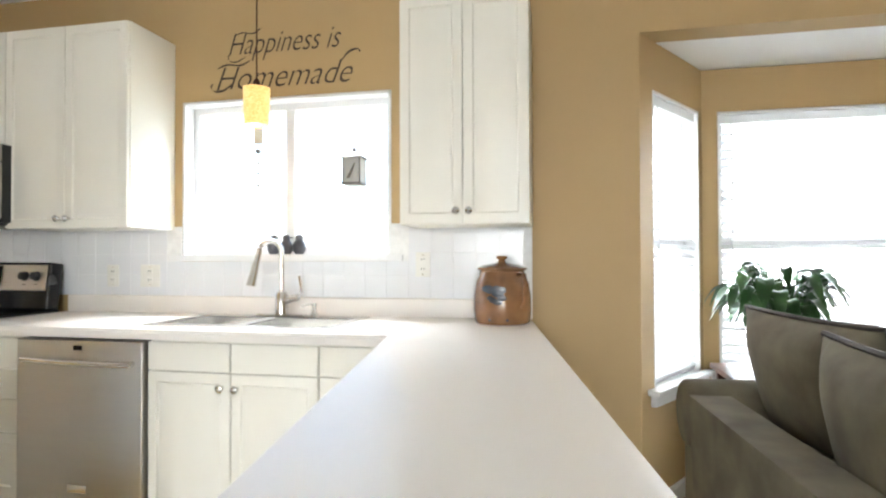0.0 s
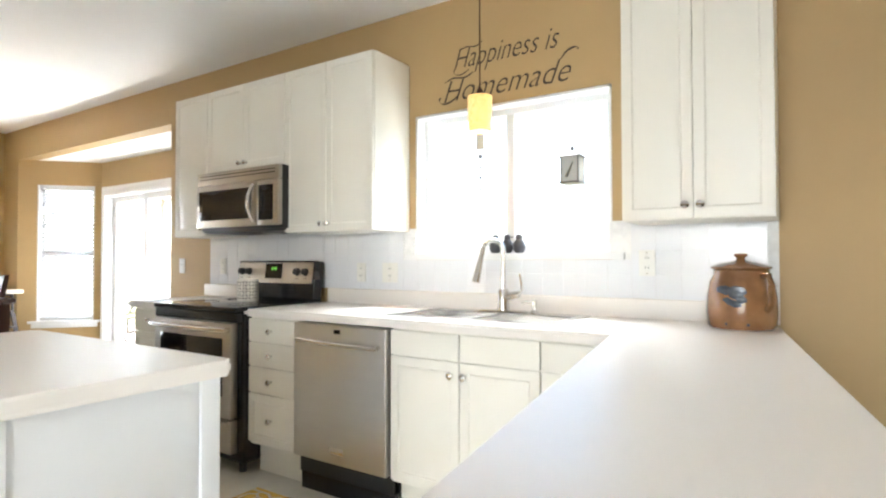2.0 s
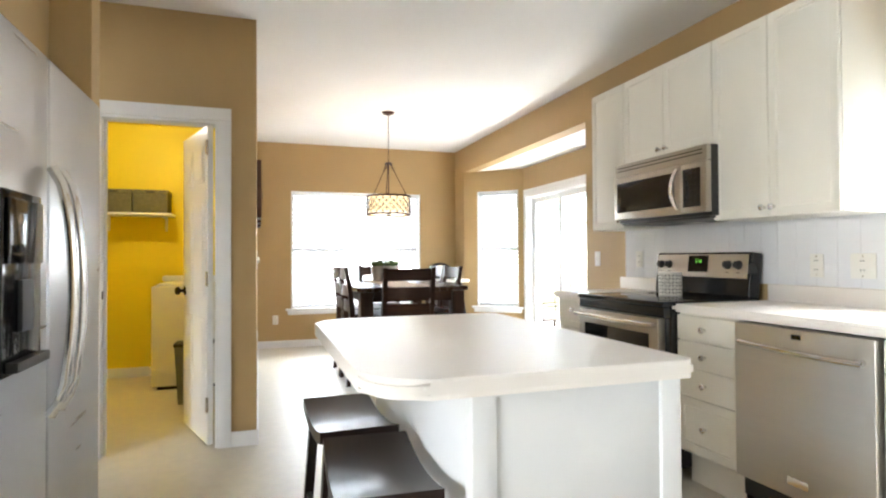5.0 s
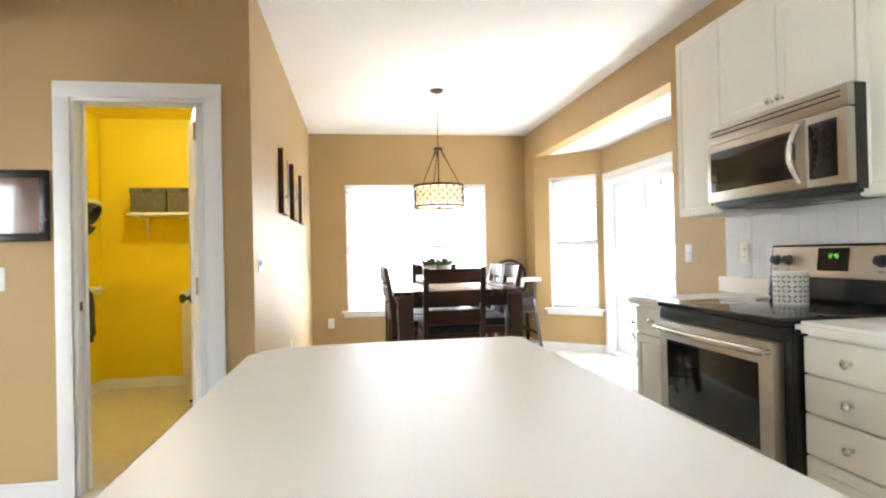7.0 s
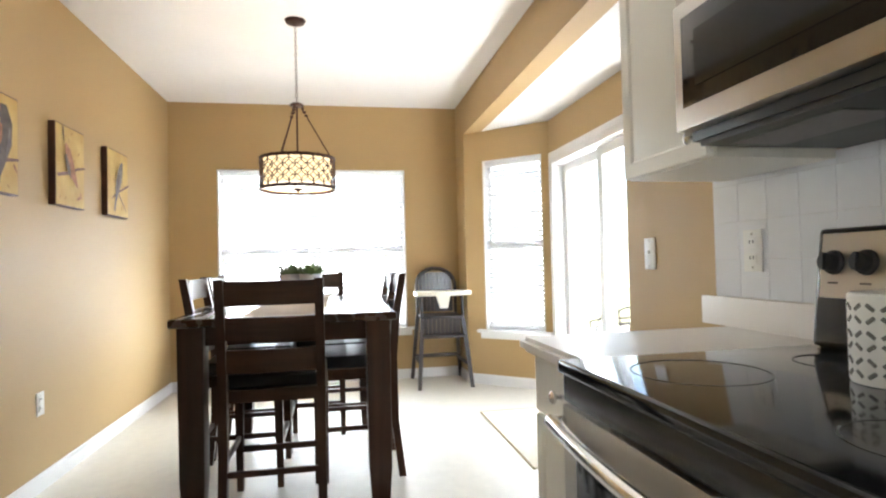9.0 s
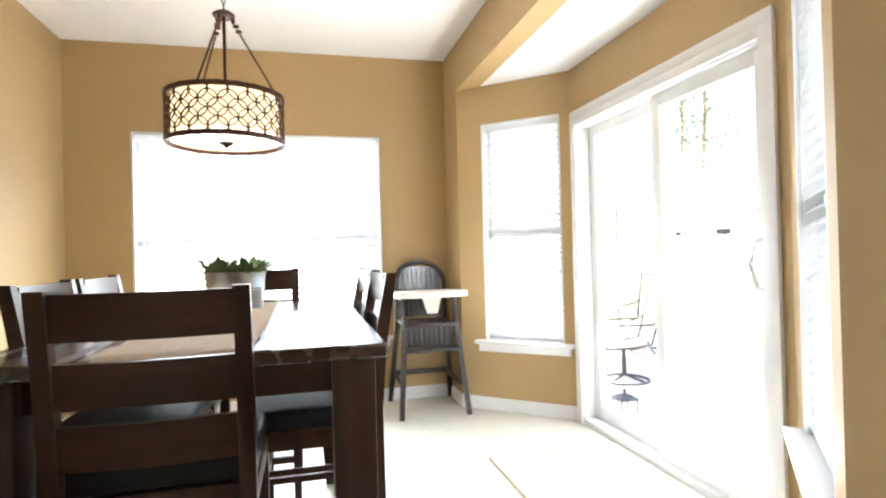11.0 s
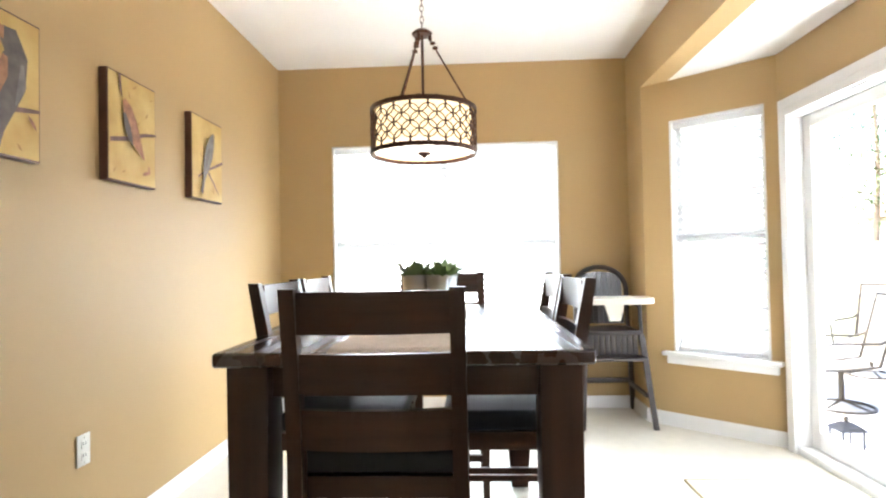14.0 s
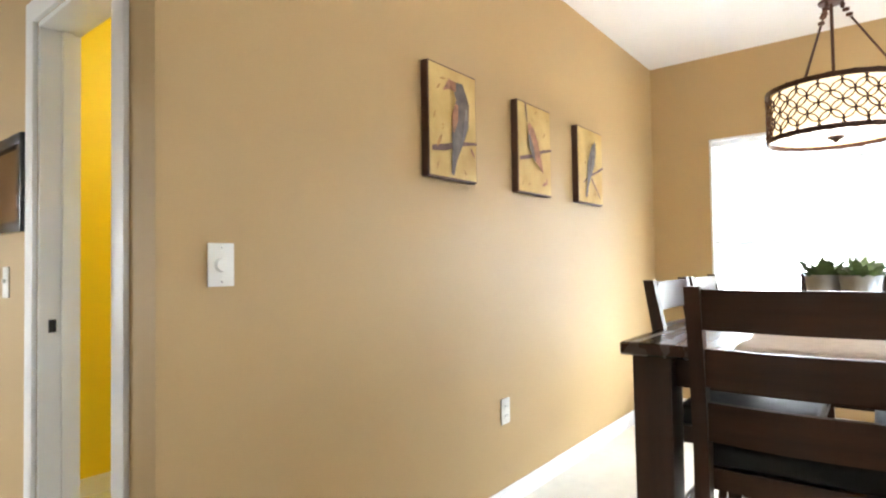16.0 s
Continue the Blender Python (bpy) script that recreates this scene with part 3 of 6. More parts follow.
def loop_slab(bm, pts, z0, z1):
    """A plate with the outline pts."""
    lo = [bm.verts.new((x, y, z0)) for x, y in pts]
    hi = [bm.verts.new((x, y, z1)) for x, y in pts]
    bm.faces.new(lo[::-1])
    bm.faces.new(hi)
    for i in range(len(pts)):
        j = (i + 1) % len(pts)
        bm.faces.new((lo[i], lo[j], hi[j], hi[i]))


def worktop(name, pts, label, r=0.012):
    bm = bmesh.new()
    loop_slab(bm, pts, BT, CT)
    edges = [e for e in bm.edges if abs(e.verts[0].co.z - e.verts[1].co.z) < 1e-5]
    bmesh.ops.bevel(bm, geom=edges, offset=r, segments=4, affect="EDGES")
    return tagged(part(name, bm, COUNTER), label, "worktop")


# worktops: left piece by the stove; the long L with its sink cut-out, laid as strips round the hole
worktop("worktop", [(-3.03, 2.595), (-2.628, 2.595), (-2.628, NORTH - 0.001), (-3.03, NORTH - 0.001)], "short cream laminate worktop beside the stove")
SX0, SX1, SY0, SY1 = -0.93, -0.12, 2.74, 3.15
bm = bmesh.new()
outer = [(-1.832, 2.595), (0.146, 2.595), (0.38, 1.02), (0.43, 0.97), (0.90, 0.97), (0.945, 1.02), (0.648, NORTH - 0.001), (-1.832, NORTH - 0.001)]
hole = [(SX0, SY0), (SX1, SY0), (SX1, SY1), (SX0, SY1)]
ov = [bm.verts.new((x, y, CT)) for x, y in outer]
hv = [bm.verts.new((x, y, CT)) for x, y in hole]
oe = [bm.edges.new((ov[i], ov[(i + 1) % len(ov)])) for i in range(len(ov))]
he = [bm.edges.new((hv[i], hv[(i + 1) % 4])) for i in range(4)]
bmesh.ops.triangle_fill(bm, use_beauty=True, edges=oe + he)
ext = bmesh.ops.extrude_face_region(bm, geom=bm.faces[:])
bmesh.ops.translate(bm, verts=[v for v in ext["geom"] if isinstance(v, bmesh.types.BMVert)], vec=(0, 0, -0.04))
edges = [e for e in bm.edges if len(e.link_faces) == 2 and e.calc_face_angle(0) > 1.2 and abs(e.verts[0].co.z - e.verts[1].co.z) < 1e-5
         and not all(SX0 - 0.01 < v.co.x < SX1 + 0.01 and SY0 - 0.01 < v.co.y < SY1 + 0.01 for v in e.verts) and not all(v.co.y > NORTH - 0.01 for v in e.verts)]
bmesh.ops.bevel(bm, geom=edges, offset=0.012, segments=4, affect="EDGES")
tagged(part("worktop", bm, COUNTER), "long cream laminate worktop running into the peninsula", "worktop")

# base of the peninsula
pen = thing("peninsula_base", (0.55, 1.8, 0), "white panelled base under the peninsula worktop", "cabinet")
bm = bmesh.new()
loop_slab(bm, [(0.195 - 0.55, 2.60 - 1.8), (0.41 - 0.55, 1.06 - 1.8), (0.74 - 0.55, 1.06 - 1.8), (0.60 - 0.55, NORTH - 0.005 - 1.8), (0.195 - 0.55, NORTH - 0.005 - 1.8)], 0, BT - 0.002)
part("body", bm, CAB, pen)

# laminate upstand and tiled splash
structure("upstand", [(-3.135, -2.628, NORTH - 0.022, NORTH - 0.001, CT, CT + 0.085), (-1.832, 0.648, NORTH - 0.022, NORTH - 0.001, CT, CT + 0.085)], COUNTER, "cream laminate upstand along the back of the worktop", "backsplash", None, 0.003)

structure("island_shadow_gap", [(-1.80, -0.78, 1.10, 1.54, 0.001, 0.09)], PANEL, "white recessed plinth under the island", "plinth")


def island():
    ob = thing("kitchen_island", (-1.35, 1.15, 0), "white kitchen island with a cream worktop and rounded corners", "island")
    ox, oy = -1.35, 1.15
    x0, x1, y0, y1 = -1.88, -0.625, 0.815, 1.635
    pts = []
    for cx, cy, a0, r in ((x1, y0, -90, 0.13), (x1, y1, 0, 0.02), (x0, y1, 90, 0.02), (x0, y0, 180, 0.13)):
        sx, sy = (-1 if cx == x1 else 1), (1 if cy == y0 else -1)
        for k in range(7):
            a = radians(a0 + 15 * k)
            pts.append((cx + sx * r + r * math.cos(a) - ox, cy + sy * r + r * math.sin(a) - oy))
    bm = bmesh.new()
    loop_slab(bm, pts, BT - 0.02, CT - 0.015)
    edges = [e for e in bm.edges if abs(e.verts[0].co.z - e.verts[1].co.z) < 1e-5]
    bmesh.ops.bevel(bm, geom=edges, offset=0.014, segments=4, affect="EDGES")
    part("island_top", bm, COUNTER, ob, "cream laminate top with rounded corners")
    slab("body", [(-1.84 - ox, -0.69 - ox, 1.075 - oy, 1.595 - oy, 0.09, BT - 0.022)], PANEL, ob, "", 0.003)
    for a, b in ((1.055, 1.115), (1.565, 1.625)):
        slab("corner_post", [(-0.715 - ox, -0.67 - ox, a - oy, b - oy, 0.0, BT - 0.022)], PANEL, ob, "", 0.004)
    slab("end_panel", [(-0.69 - ox, -0.679 - ox, 1.115 - oy, 1.565 - oy, 0.02, BT - 0.022)], PANEL, ob, "", 0.002)
    for k in range(3):
        a = -1.83 + k * 0.37
        for c, d, kz in ((0.70, BT - 0.02, 0.785), (0.105, 0.694, 0.64)):
            bm = bmesh.new()
            box(bm, a + g - ox, a + 0.37 - g - ox, 1.595 - oy, 1.614 - oy, c, d)
            bev(bm, 0.003)
            f = part("drawer" if c > 0.5 else "door", bm, PANEL, ob)
            bm = bmesh.new()
            lathe(bm, [(0, 0), (0.008, 0), (0.005, 0.012), (0.015, 0.02), (0.0155, 0.025), (0, 0.031)], pose(a + 0.185 - ox, 1.614 - oy, kz, -90, 0, 0), 14)
            part("knob", bm, CHROME, f, "satin nickel knob")
    return ob


island()


# ---- appliances ----
def dishwasher():
    x0, x1 = -1.452, -0.849
    ob = thing("dishwasher", ((x0 + x1) / 2, 2.912, 0), "stainless steel built-in dishwasher with a bowed bar handle", "dishwasher")
    w = (x1 - x0) / 2
    slab("tub", [(-w, w, -0.26, 0.33, 0.09, BT - 0.01)], RUBBER, ob)
    bm = bmesh.new()
    box(bm, -w + 0.004, w - 0.004, -0.312, -0.262, 0.185, BT - 0.010)
    bev(bm, 0.006, 3)
    d = part("door", bm, STEEL, ob)
    slab("toe_kick", [(-w, w, -0.25, -0.22, 0.0, 0.18)], BLACK, ob, "black toe panel")
    bm = bmesh.new()
    pts = [(-0.26 + 0.52 * k / 12, -0.325 - 0.028 * math.sin(math.pi * k / 12), BT - 0.095 + 0.004 * math.cos(math.pi * k / 12)) for k in range(13)]
    sweep(bm, pts, 0.012, 10)
    for s in (-1, 1):
        rod(bm, (s * 0.255, -0.30, BT - 0.095), (s * 0.255, -0.33, BT - 0.095), 0.011, 10)
    part("handle", bm, CHROME, d, "bowed steel bar handle")
    slab("badge", [(-0.045, 0.045, -0.3155, -0.3125, 0.235, 0.268)], CHROME, d, "small steel badge plate", 0.001)
    slab("display", [(-0.02, 0.02, -0.3145, -0.3125, BT - 0.05, BT - 0.03)], BLACKGLASS, d, "small black indicator window")


dishwasher()


def microwave():
    x0, x1, z0, z1 = -2.635, -1.845, 1.355, 1.735
    ob = thing("microwave", ((x0 + x1) / 2, 3.044, z0), "stainless steel microwave mounted under a wall cabinet", "microwave")
    w, h = (x1 - x0) / 2, z1 - z0
    slab("body", [(-w, w, -0.175, 0.205, 0.0, h - 0.002)], RUBBER, ob, "", 0.004)
    slab("vent_grille", [(-w, w, -0.205, -0.176, h - 0.085, h - 0.004)], STEEL_H, ob, "", 0.004)
    for k in range(2):
        slab("vent_slot", [(-w + 0.03, w - 0.03, -0.2065, -0.2045, h - 0.03 - 0.02 * k, h - 0.024 - 0.02 * k)], RUBBER, ob)
    door = slab("door", [(-w, w - 0.187, -0.212, -0.176, 0.02, h - 0.09)], STEEL_H, ob, "", 0.004)
    slab("door_window", [(-w + 0.03, w - 0.235, -0.2145, -0.2115, 0.065, h - 0.125)], BLACKGLASS, door, "black mesh glass window", 0.001)
    slab("inner_window", [(-w + 0.075, w - 0.285, -0.2165, -0.2147, 0.10, h - 0.165)], BLACKGLASS, door)
    cp = slab("control_panel", [(w - 0.183, w, -0.212, -0.176, 0.02, h - 0.09)], STEEL_H, ob, "", 0.004)
    slab("keypad", [(w - 0.168, w - 0.04, -0.2145, -0.2115, 0.05, h - 0.12)], BLACKGLASS, cp, "black glass keypad", 0.001)
    for r in range(6):
        for c in range(3):
            slab("key", [(w - 0.152 + c * 0.034, w - 0.132 + c * 0.034, -0.2155, -0.2146, 0.07 + r * 0.032, 0.084 + r * 0.032)], BLACK, cp)
    bm = bmesh.new()
    pts = [(w - 0.203, -0.225 - 0.04 * math.sin(math.pi * k / 10), 0.045 + (h - 0.16) * k / 10) for k in range(11)]
    sweep(bm, pts, 0.013, 10)
    part("handle", bm, CHROME, door, "curved vertical bar handle")
    slab("underside", [(-w + 0.02, w - 0.02, -0.17, 0.19, -0.012, 0.0)], RUBBER, ob, "", 0.003)
    for s in (-0.2, 0.2):
        slab("filter", [(s - 0.13, s + 0.13, -0.13, 0.0, -0.015, -0.0125)], SLATEMESH, ob, "grey mesh filter")
    slab("work_light", [(-0.06, 0.06, 0.05, 0.12, -0.0145, -0.0125)], DIFFUSER_OFF, ob)


DIFFUSER_OFF = pmat("frosted_lens", (0.6, 0.6, 0.55), 0.4)
microwave()
GREEN = glow("green_digits", (0.25, 0.9, 0.1), 0.06)


def stove():
    x0, x1 = -2.622, -1.838
    cx = (x0 + x1) / 2
    ob = thing("stove", (cx, 2.885, 0), "stainless steel electric range with a black glass cooktop", "stove")
    w = (x1 - x0) / 2
    slab("body", [(-w, w, -0.29, 0.36, 0.06, CT - 0.02)], BLACK, ob, "black enamel sides", 0.003)
    bm = bmesh.new()
    box(bm, -w, w, -0.345, 0.30, CT - 0.02, CT + 0.008)
    bev(bm, 0.009, 3)
    top = part("cooktop", bm, BLACKGLASS, ob, "black ceramic glass cooktop")
    for bx, by, r in ((-0.2, -0.16, 0.115), (0.2, -0.16, 0.09), (-0.2, 0.14, 0.085), (0.2, 0.14, 0.1)):
        bm = bmesh.new()
        lathe(bm, [(r - 0.003, 0), (r - 0.003, 0.0006), (r, 0.0006), (r, 0)], Matrix.Translation((bx, by, CT + 0.008)), 40)
        part("burner_ring", bm, BLACK, top)
    slab("front_rail", [(-w + 0.002, w - 0.002, -0.335, -0.29, CT - 0.075, CT - 0.022)], BLACK, ob, "", 0.006)
    d = slab("oven_door", [(-w + 0.004, w - 0.045, -0.338, -0.291, 0.30, CT - 0.08)], STEEL_H, ob, "", 0.006)
    slab("oven_window", [(-w + 0.07, w - 0.115, -0.3405, -0.3375, 0.42, 0.735)], BLACKGLASS, d, "dark oven window", 0.001)
    bm = bmesh.new()
    pts = [(-0.39 + 0.73 * k / 14, -0.362 - 0.026 * math.sin(math.pi * k / 14), CT - 0.115) for k in range(15)]
    sweep(bm, pts, 0.0145, 10)
    for hx in (-0.38, 0.33):
        rod(bm, (hx, -0.335, CT - 0.115), (hx, -0.365, CT - 0.115), 0.013, 10)
    part("handle", bm, CHROME, d, "steel bar handle")
    dr = slab("storage_drawer", [(-w + 0.004, w - 0.045, -0.336, -0.291, 0.11, 0.29)], STEEL_H, ob, "", 0.006)
    slab("drawer_lip", [(-w + 0.02, w - 0.06, -0.352, -0.337, 0.27, 0.287)], STEEL_H, dr, "", 0.004)
    for s in (-1, 1):
        for y in (-0.25, 0.3):
            bm = bmesh.new()
            cyl(bm, 0.02, 0.02, 0.06, Matrix.Translation((s * (w - 0.05), y, 0)), 10)
            part("foot", bm, RUBBER, ob)
    # backguard leaning back a little
    m = pose(0, 0.262, CT + 0.006, -7, 0, 0)
    bm = bmesh.new()
    box(bm, -w + 0.015, w - 0.015, -0.03, 0.05, 0, 0.255, m)
    bev(bm, 0.014, 3)
    bg = part("backguard", bm, BLACK, ob, "black backguard")
    bm = bmesh.new()
    box(bm, -w + 0.033, w - 0.033, -0.034, -0.0305, 0.105, 0.242, m)
    bev(bm, 0.0015, 1)
    part("control_panel", bm, STEEL_H, bg, "stainless control panel")
    for x in (-0.325, -0.25, 0.222, 0.297):
        bm = bmesh.new()
        mm = m @ pose(x, -0.034, 0.18, 90, 0, 0)
        lathe(bm, [(0, 0), (0.026, 0), (0.025, 0.006), (0.02, 0.008), (0.018, 0.026), (0, 0.027)], mm, 20)
        box(bm, -0.004, 0.004, -0.018, 0.018, 0.02, 0.032, mm)
        part("control_knob", bm, RUBBER, bg, "round black knob")
    bm = bmesh.new()
    box(bm, -0.085, 0.075, -0.0365, -0.0342, 0.135, 0.235, m)
    bev(bm, 0.001, 1)
    part("clock_display", bm, BLACKGLASS, bg, "black clock display")
    slabs = []
    for k, ch in enumerate("1248"):
        segs = {"1": "bc", "2": "abged", "4": "fgbc", "8": "abcdefg"}[ch]
        x, z = -0.03 + 0.013 * k + (0.005 if k > 1 else 0), 0.19
        for q in segs:
            a = {"a": (0, .008, .018, .02), "g": (0, .008, .009, .011), "d": (0, .008, 0, .002), "f": (0, .002, .01, .019), "e": (0, .002, .001, .01), "b": (.006, .008, .01, .019), "c": (.006, .008, .001, .01)}[q]
            slabs.append((x + a[0], x + a[1], -0.0378, -0.0368, z + a[2], z + a[3]))
    slab("clock_digits", slabs, GREEN, bg, "lit green digits", 0, m)
    for x in (-0.325, -0.25, 0.222, 0.297):
        slab("dial_mark", [(x - 0.012, x + 0.012, -0.0352, -0.0343, 0.135, 0.139)], RUBBER, bg, "", 0, m)


stove()


def fridge():
    x0, x1, y = -1.94, -1.03, 0.03
    ob = thing("refrigerator", ((x0 + x1) / 2, -0.38, 0), "stainless steel side-by-side refrigerator with a water dispenser", "refrigerator")
    w = (x1 - x0) / 2
    slab("body", [(-w, w, -0.40, 0.33, 0.03, 1.71)], RUBBER, ob, "", 0.004)
    for a, b, nm in ((-w, 0.092, 0), (0.098, w, 1)):
        bm = bmesh.new()
        box(bm, a, b, 0.335, 0.41, 0.06, 1.725)
        bev(bm, 0.014, 4)
        d = part("fridge_door" if nm == 0 else "freezer_door", bm, FRIDGESTEEL, ob)
        hx = 0.052 if nm == 0 else 0.138
        bm = bmesh.new()
        pts = [(hx, 0.43 + 0.055 * math.sin(math.pi * min(1, max(0, k / 16))) ** 0.5, 0.70 + 0.70 * k / 16) for k in range(17)]
        sweep(bm, pts, 0.014, 10)
        part("handle", bm, CHROME, d, "long bowed bar handle")
        if nm:
            dp = slab("dispenser", [(0.175, 0.42, 0.4105, 0.418, 0.86, 1.31)], BLACKGLASS, d, "black water and ice dispenser", 0.003)
            slab("dispenser_panel", [(0.19, 0.405, 0.4185, 0.428, 1.13, 1.29)], BLACKGLASS, dp, "", 0.003)
            slab("dispenser_paddle", [(0.26, 0.335, 0.4185, 0.43, 0.96, 1.09)], RUBBER, dp, "", 0.003)
            slab("drip_tray", [(0.19, 0.405, 0.4185, 0.445, 0.87, 0.895)], RUBBER, dp, "", 0.003)
    slab("kick_grille", [(-w + 0.01, w - 0.01, 0.3, 0.335, 0.001, 0.055)], RUBBER, ob)


fridge()


# ---- sink and worktop things ----
SINK = pmat("satin_sink_steel", (0.62, 0.61, 0.60), 0.24, 1.0, var=0.05, scale=9, bump=0.03)


def sink():
    ob = thing("sink", ((SX0 + SX1) / 2, (SY0 + SY1) / 2, CT), "double-bowl stainless steel sink set in the worktop", "sink")
    w, d = (SX1 - SX0) / 2, (SY1 - SY0) / 2
    # rim as a frame round two bowls
    x = [-w - 0.02, -w + 0.02, -0.018, 0.018, w - 0.02, w + 0.02]
    ya, yb, yc, yd = -d - 0.02, -d + 0.02, d - 0.075, d + 0.02
    slab("rim", [(x[0], x[5], ya, yb, 0.0005, 0.006), (x[0], x[5], yc, yd, 0.0005, 0.006), (x[0], x[1], yb, yc, 0.0005, 0.006), (x[2], x[3], yb, yc, 0.0005, 0.006), (x[4], x[5], yb, yc, 0.0005, 0.006)], SINK, ob)
    for a, b in ((x[1], x[2]), (x[3], x[4])):
        bm = bmesh.new()
        box(bm, a, b, yb, yc, -0.17, 0.004)
        top = max(bm.faces, key=lambda f: f.calc_center_median().z)
        bmesh.ops.delete(bm, geom=[top], context="FACES")
        edges = [e for e in bm.edges if len(e.link_faces) == 2]
        bmesh.ops.bevel(bm, geom=edges, offset=0.035, segments=4, affect="EDGES")
        bowl = part("bowl", bm, SINK, ob)
        bm = bmesh.new()
        lathe(bm, [(0.0, 0.0), (0.012, 0.0), (0.034, 0.003), (0.042, 0.003), (0.044, 0)], Matrix.Translation(((a + b) / 2, 0, -0.169)), 20)
        part("drain", bm, CHROME, bowl)


sink()


def faucet():
    ob = thing("faucet", (-0.53, 3.13, CT + 0.006), "satin nickel pull-down kitchen faucet with a side lever", "faucet")
    bm = bmesh.new()
    box(bm, -0.125, 0.125, -0.028, 0.028, 0, 0.008)
    bev(bm, 0.004)
    part("base_plate", bm, CHROME, ob)
    bm = bmesh.new()
    lathe(bm, [(0, 0.008), (0.033, 0.008), (0.031, 0.03), (0.027, 0.10), (0.022, 0.115), (0.0, 0.116)], None, 20)
    part("column", bm, CHROME, ob)
    bm = bmesh.new()
    R = 0.062
    pts = [(0, 0, 0.1), (0, 0, 0.2), (0, 0, 0.28)] + [(-0.04 * (1 - math.cos(a)) * 0.6, -R + R * math.cos(a), 0.30 + R * 0.9 * math.sin(a)) for a in [math.pi * k / 10 for k in range(0, 11)]]
    pts += [(-0.055, -2 * R - 0.012, 0.25)]
    sweep(bm, pts, 0.0125, 12)
    part("spout", bm, CHROME, ob)
    bm = bmesh.new()
    rod(bm, (-0.054, -2 * R - 0.008, 0.265), (-0.068, -2 * R - 0.035, 0.15), 0.014, 14, 0.021)
    part("spray_head", bm, CHROME, ob)
    bm = bmesh.new()
    rod(bm, (0.02, 0, 0.075), (0.085, 0, 0.09), 0.02, 14, 0.018)
    sweep(bm, [(0.085, 0, 0.09), (0.10, 0, 0.11), (0.098, 0, 0.14), (0.09, 0, 0.19)], 0.007, 8)
    part("lever", bm, CHROME, ob)


faucet()
soap = thing("soap_dispenser", (-0.36, 3.12, CT + 0.006), "small satin nickel soap pump beside the faucet", "soap dispenser")
bm = bmesh.new()
lathe(bm, [(0, 0), (0.02, 0), (0.018, 0.012), (0.01, 0.02), (0.009, 0.05), (0.013, 0.052), (0.013, 0.062), (0, 0.063)], None, 14)
part("pump", bm, CHROME, soap)
bm = bmesh.new()
sweep(bm, [(0, 0, 0.057), (-0.03, -0.02, 0.058), (-0.05, -0.035, 0.048)], 0.005, 8)
part("nozzle", bm, CHROME, soap)

GLAZE = pmat("brown_stoneware_glaze", (0.36, 0.18, 0.075), 0.22, dark=(0.15, 0.065, 0.028), scale=7, bump=0.05, fine=30, coat=0.4)
BLUEGLAZE = pmat("dark_blue_glaze", (0.06, 0.07, 0.09), 0.25, var=0.4, scale=20, coat=0.4)


def stoneware_jar():
    ob = thing("cookie_jar", (0.525, 3.08, CT), "brown glazed stoneware jar with a lid and side handle", "jar")
    bm = bmesh.new()
    lathe(bm, [(0, 0.001), (0.112, 0.001), (0.120, 0.01), (0.124, 0.06), (0.122, 0.12), (0.112, 0.175), (0.098, 0.205), (0.096, 0.222), (0.104, 0.228), (0.0, 0.229)], None, 36)
    body = part("jar", bm, GLAZE, ob)
    bm = bmesh.new()
    lathe(bm, [(0.106, 0.2295), (0.107, 0.235), (0.08, 0.246), (0.03, 0.256), (0.016, 0.262), (0.014, 0.27), (0.024, 0.278), (0.022, 0.286), (0, 0.288)], None, 36)
    part("lid", bm, GLAZE, ob, "domed stoneware lid with a knob")
    bm = bmesh.new()
    sweep(bm, [(0.075, -0.07, 0.205), (0.098, -0.092, 0.205), (0.108, -0.10, 0.17), (0.105, -0.097, 0.10), (0.09, -0.082, 0.075)], 0.012, 10)
    part("handle", bm, GLAZE, ob)
    bm = bmesh.new()
    for k in range(26):
        a = radians(-120 + 40 * random.random())
        z, r = 0.095 + 0.09 * random.random(), 0.1238
        z = min(z, 0.15)
        bmesh.ops.create_icosphere(bm, subdivisions=1, radius=0.012 + 0.009 * random.random(), matrix=Matrix.Translation((r * math.cos(a) * 0.985, r * math.sin(a) * 0.985, z)) @ Matrix.Rotation(a, 4, "Z") @ Matrix.Diagonal((0.15, 1.3, 0.8, 1)))
    part("brushed_motif", bm, BLUEGLAZE, body, "dark blue brushed motif")
    for a in (-110, -75):
        bm = bmesh.new()
        m = pose(0.1225 * math.cos(radians(a)), 0.1225 * math.sin(radians(a)), 0.022, 0, 0, a)
        bmesh.ops.create_icosphere(bm, subdivisions=1, radius=0.006, matrix=m @ Matrix.Diagonal((0.4, 1, 1, 1)))
        part("dark_spot", bm, BLUEGLAZE, body)


stoneware_jar()

SLATE = pmat("dark_slate_ceramic", (0.05, 0.05, 0.058), 0.3, var=0.2, coat=0.2)
for k in range(3):
    v = thing("bird_figurine", (-0.655 + 0.07 * k, NORTH + 0.035, kz0 + 0.004), "small dark ceramic bird figurine on the window ledge", "figurine", "figurines on the window ledge", 25 * k)
    bm = bmesh.new()
    lathe(bm, [(0, 0), (0.02, 0), (0.032, 0.02), (0.034, 0.045), (0.024, 0.066), (0.018, 0.072), (0.02, 0.085), (0.013, 0.098), (0, 0.101)], None, 18)
    box(bm, 0.015, 0.032, -0.003, 0.003, 0.082, 0.088)
    ob = part("figurine_body", bm, SLATE, v)

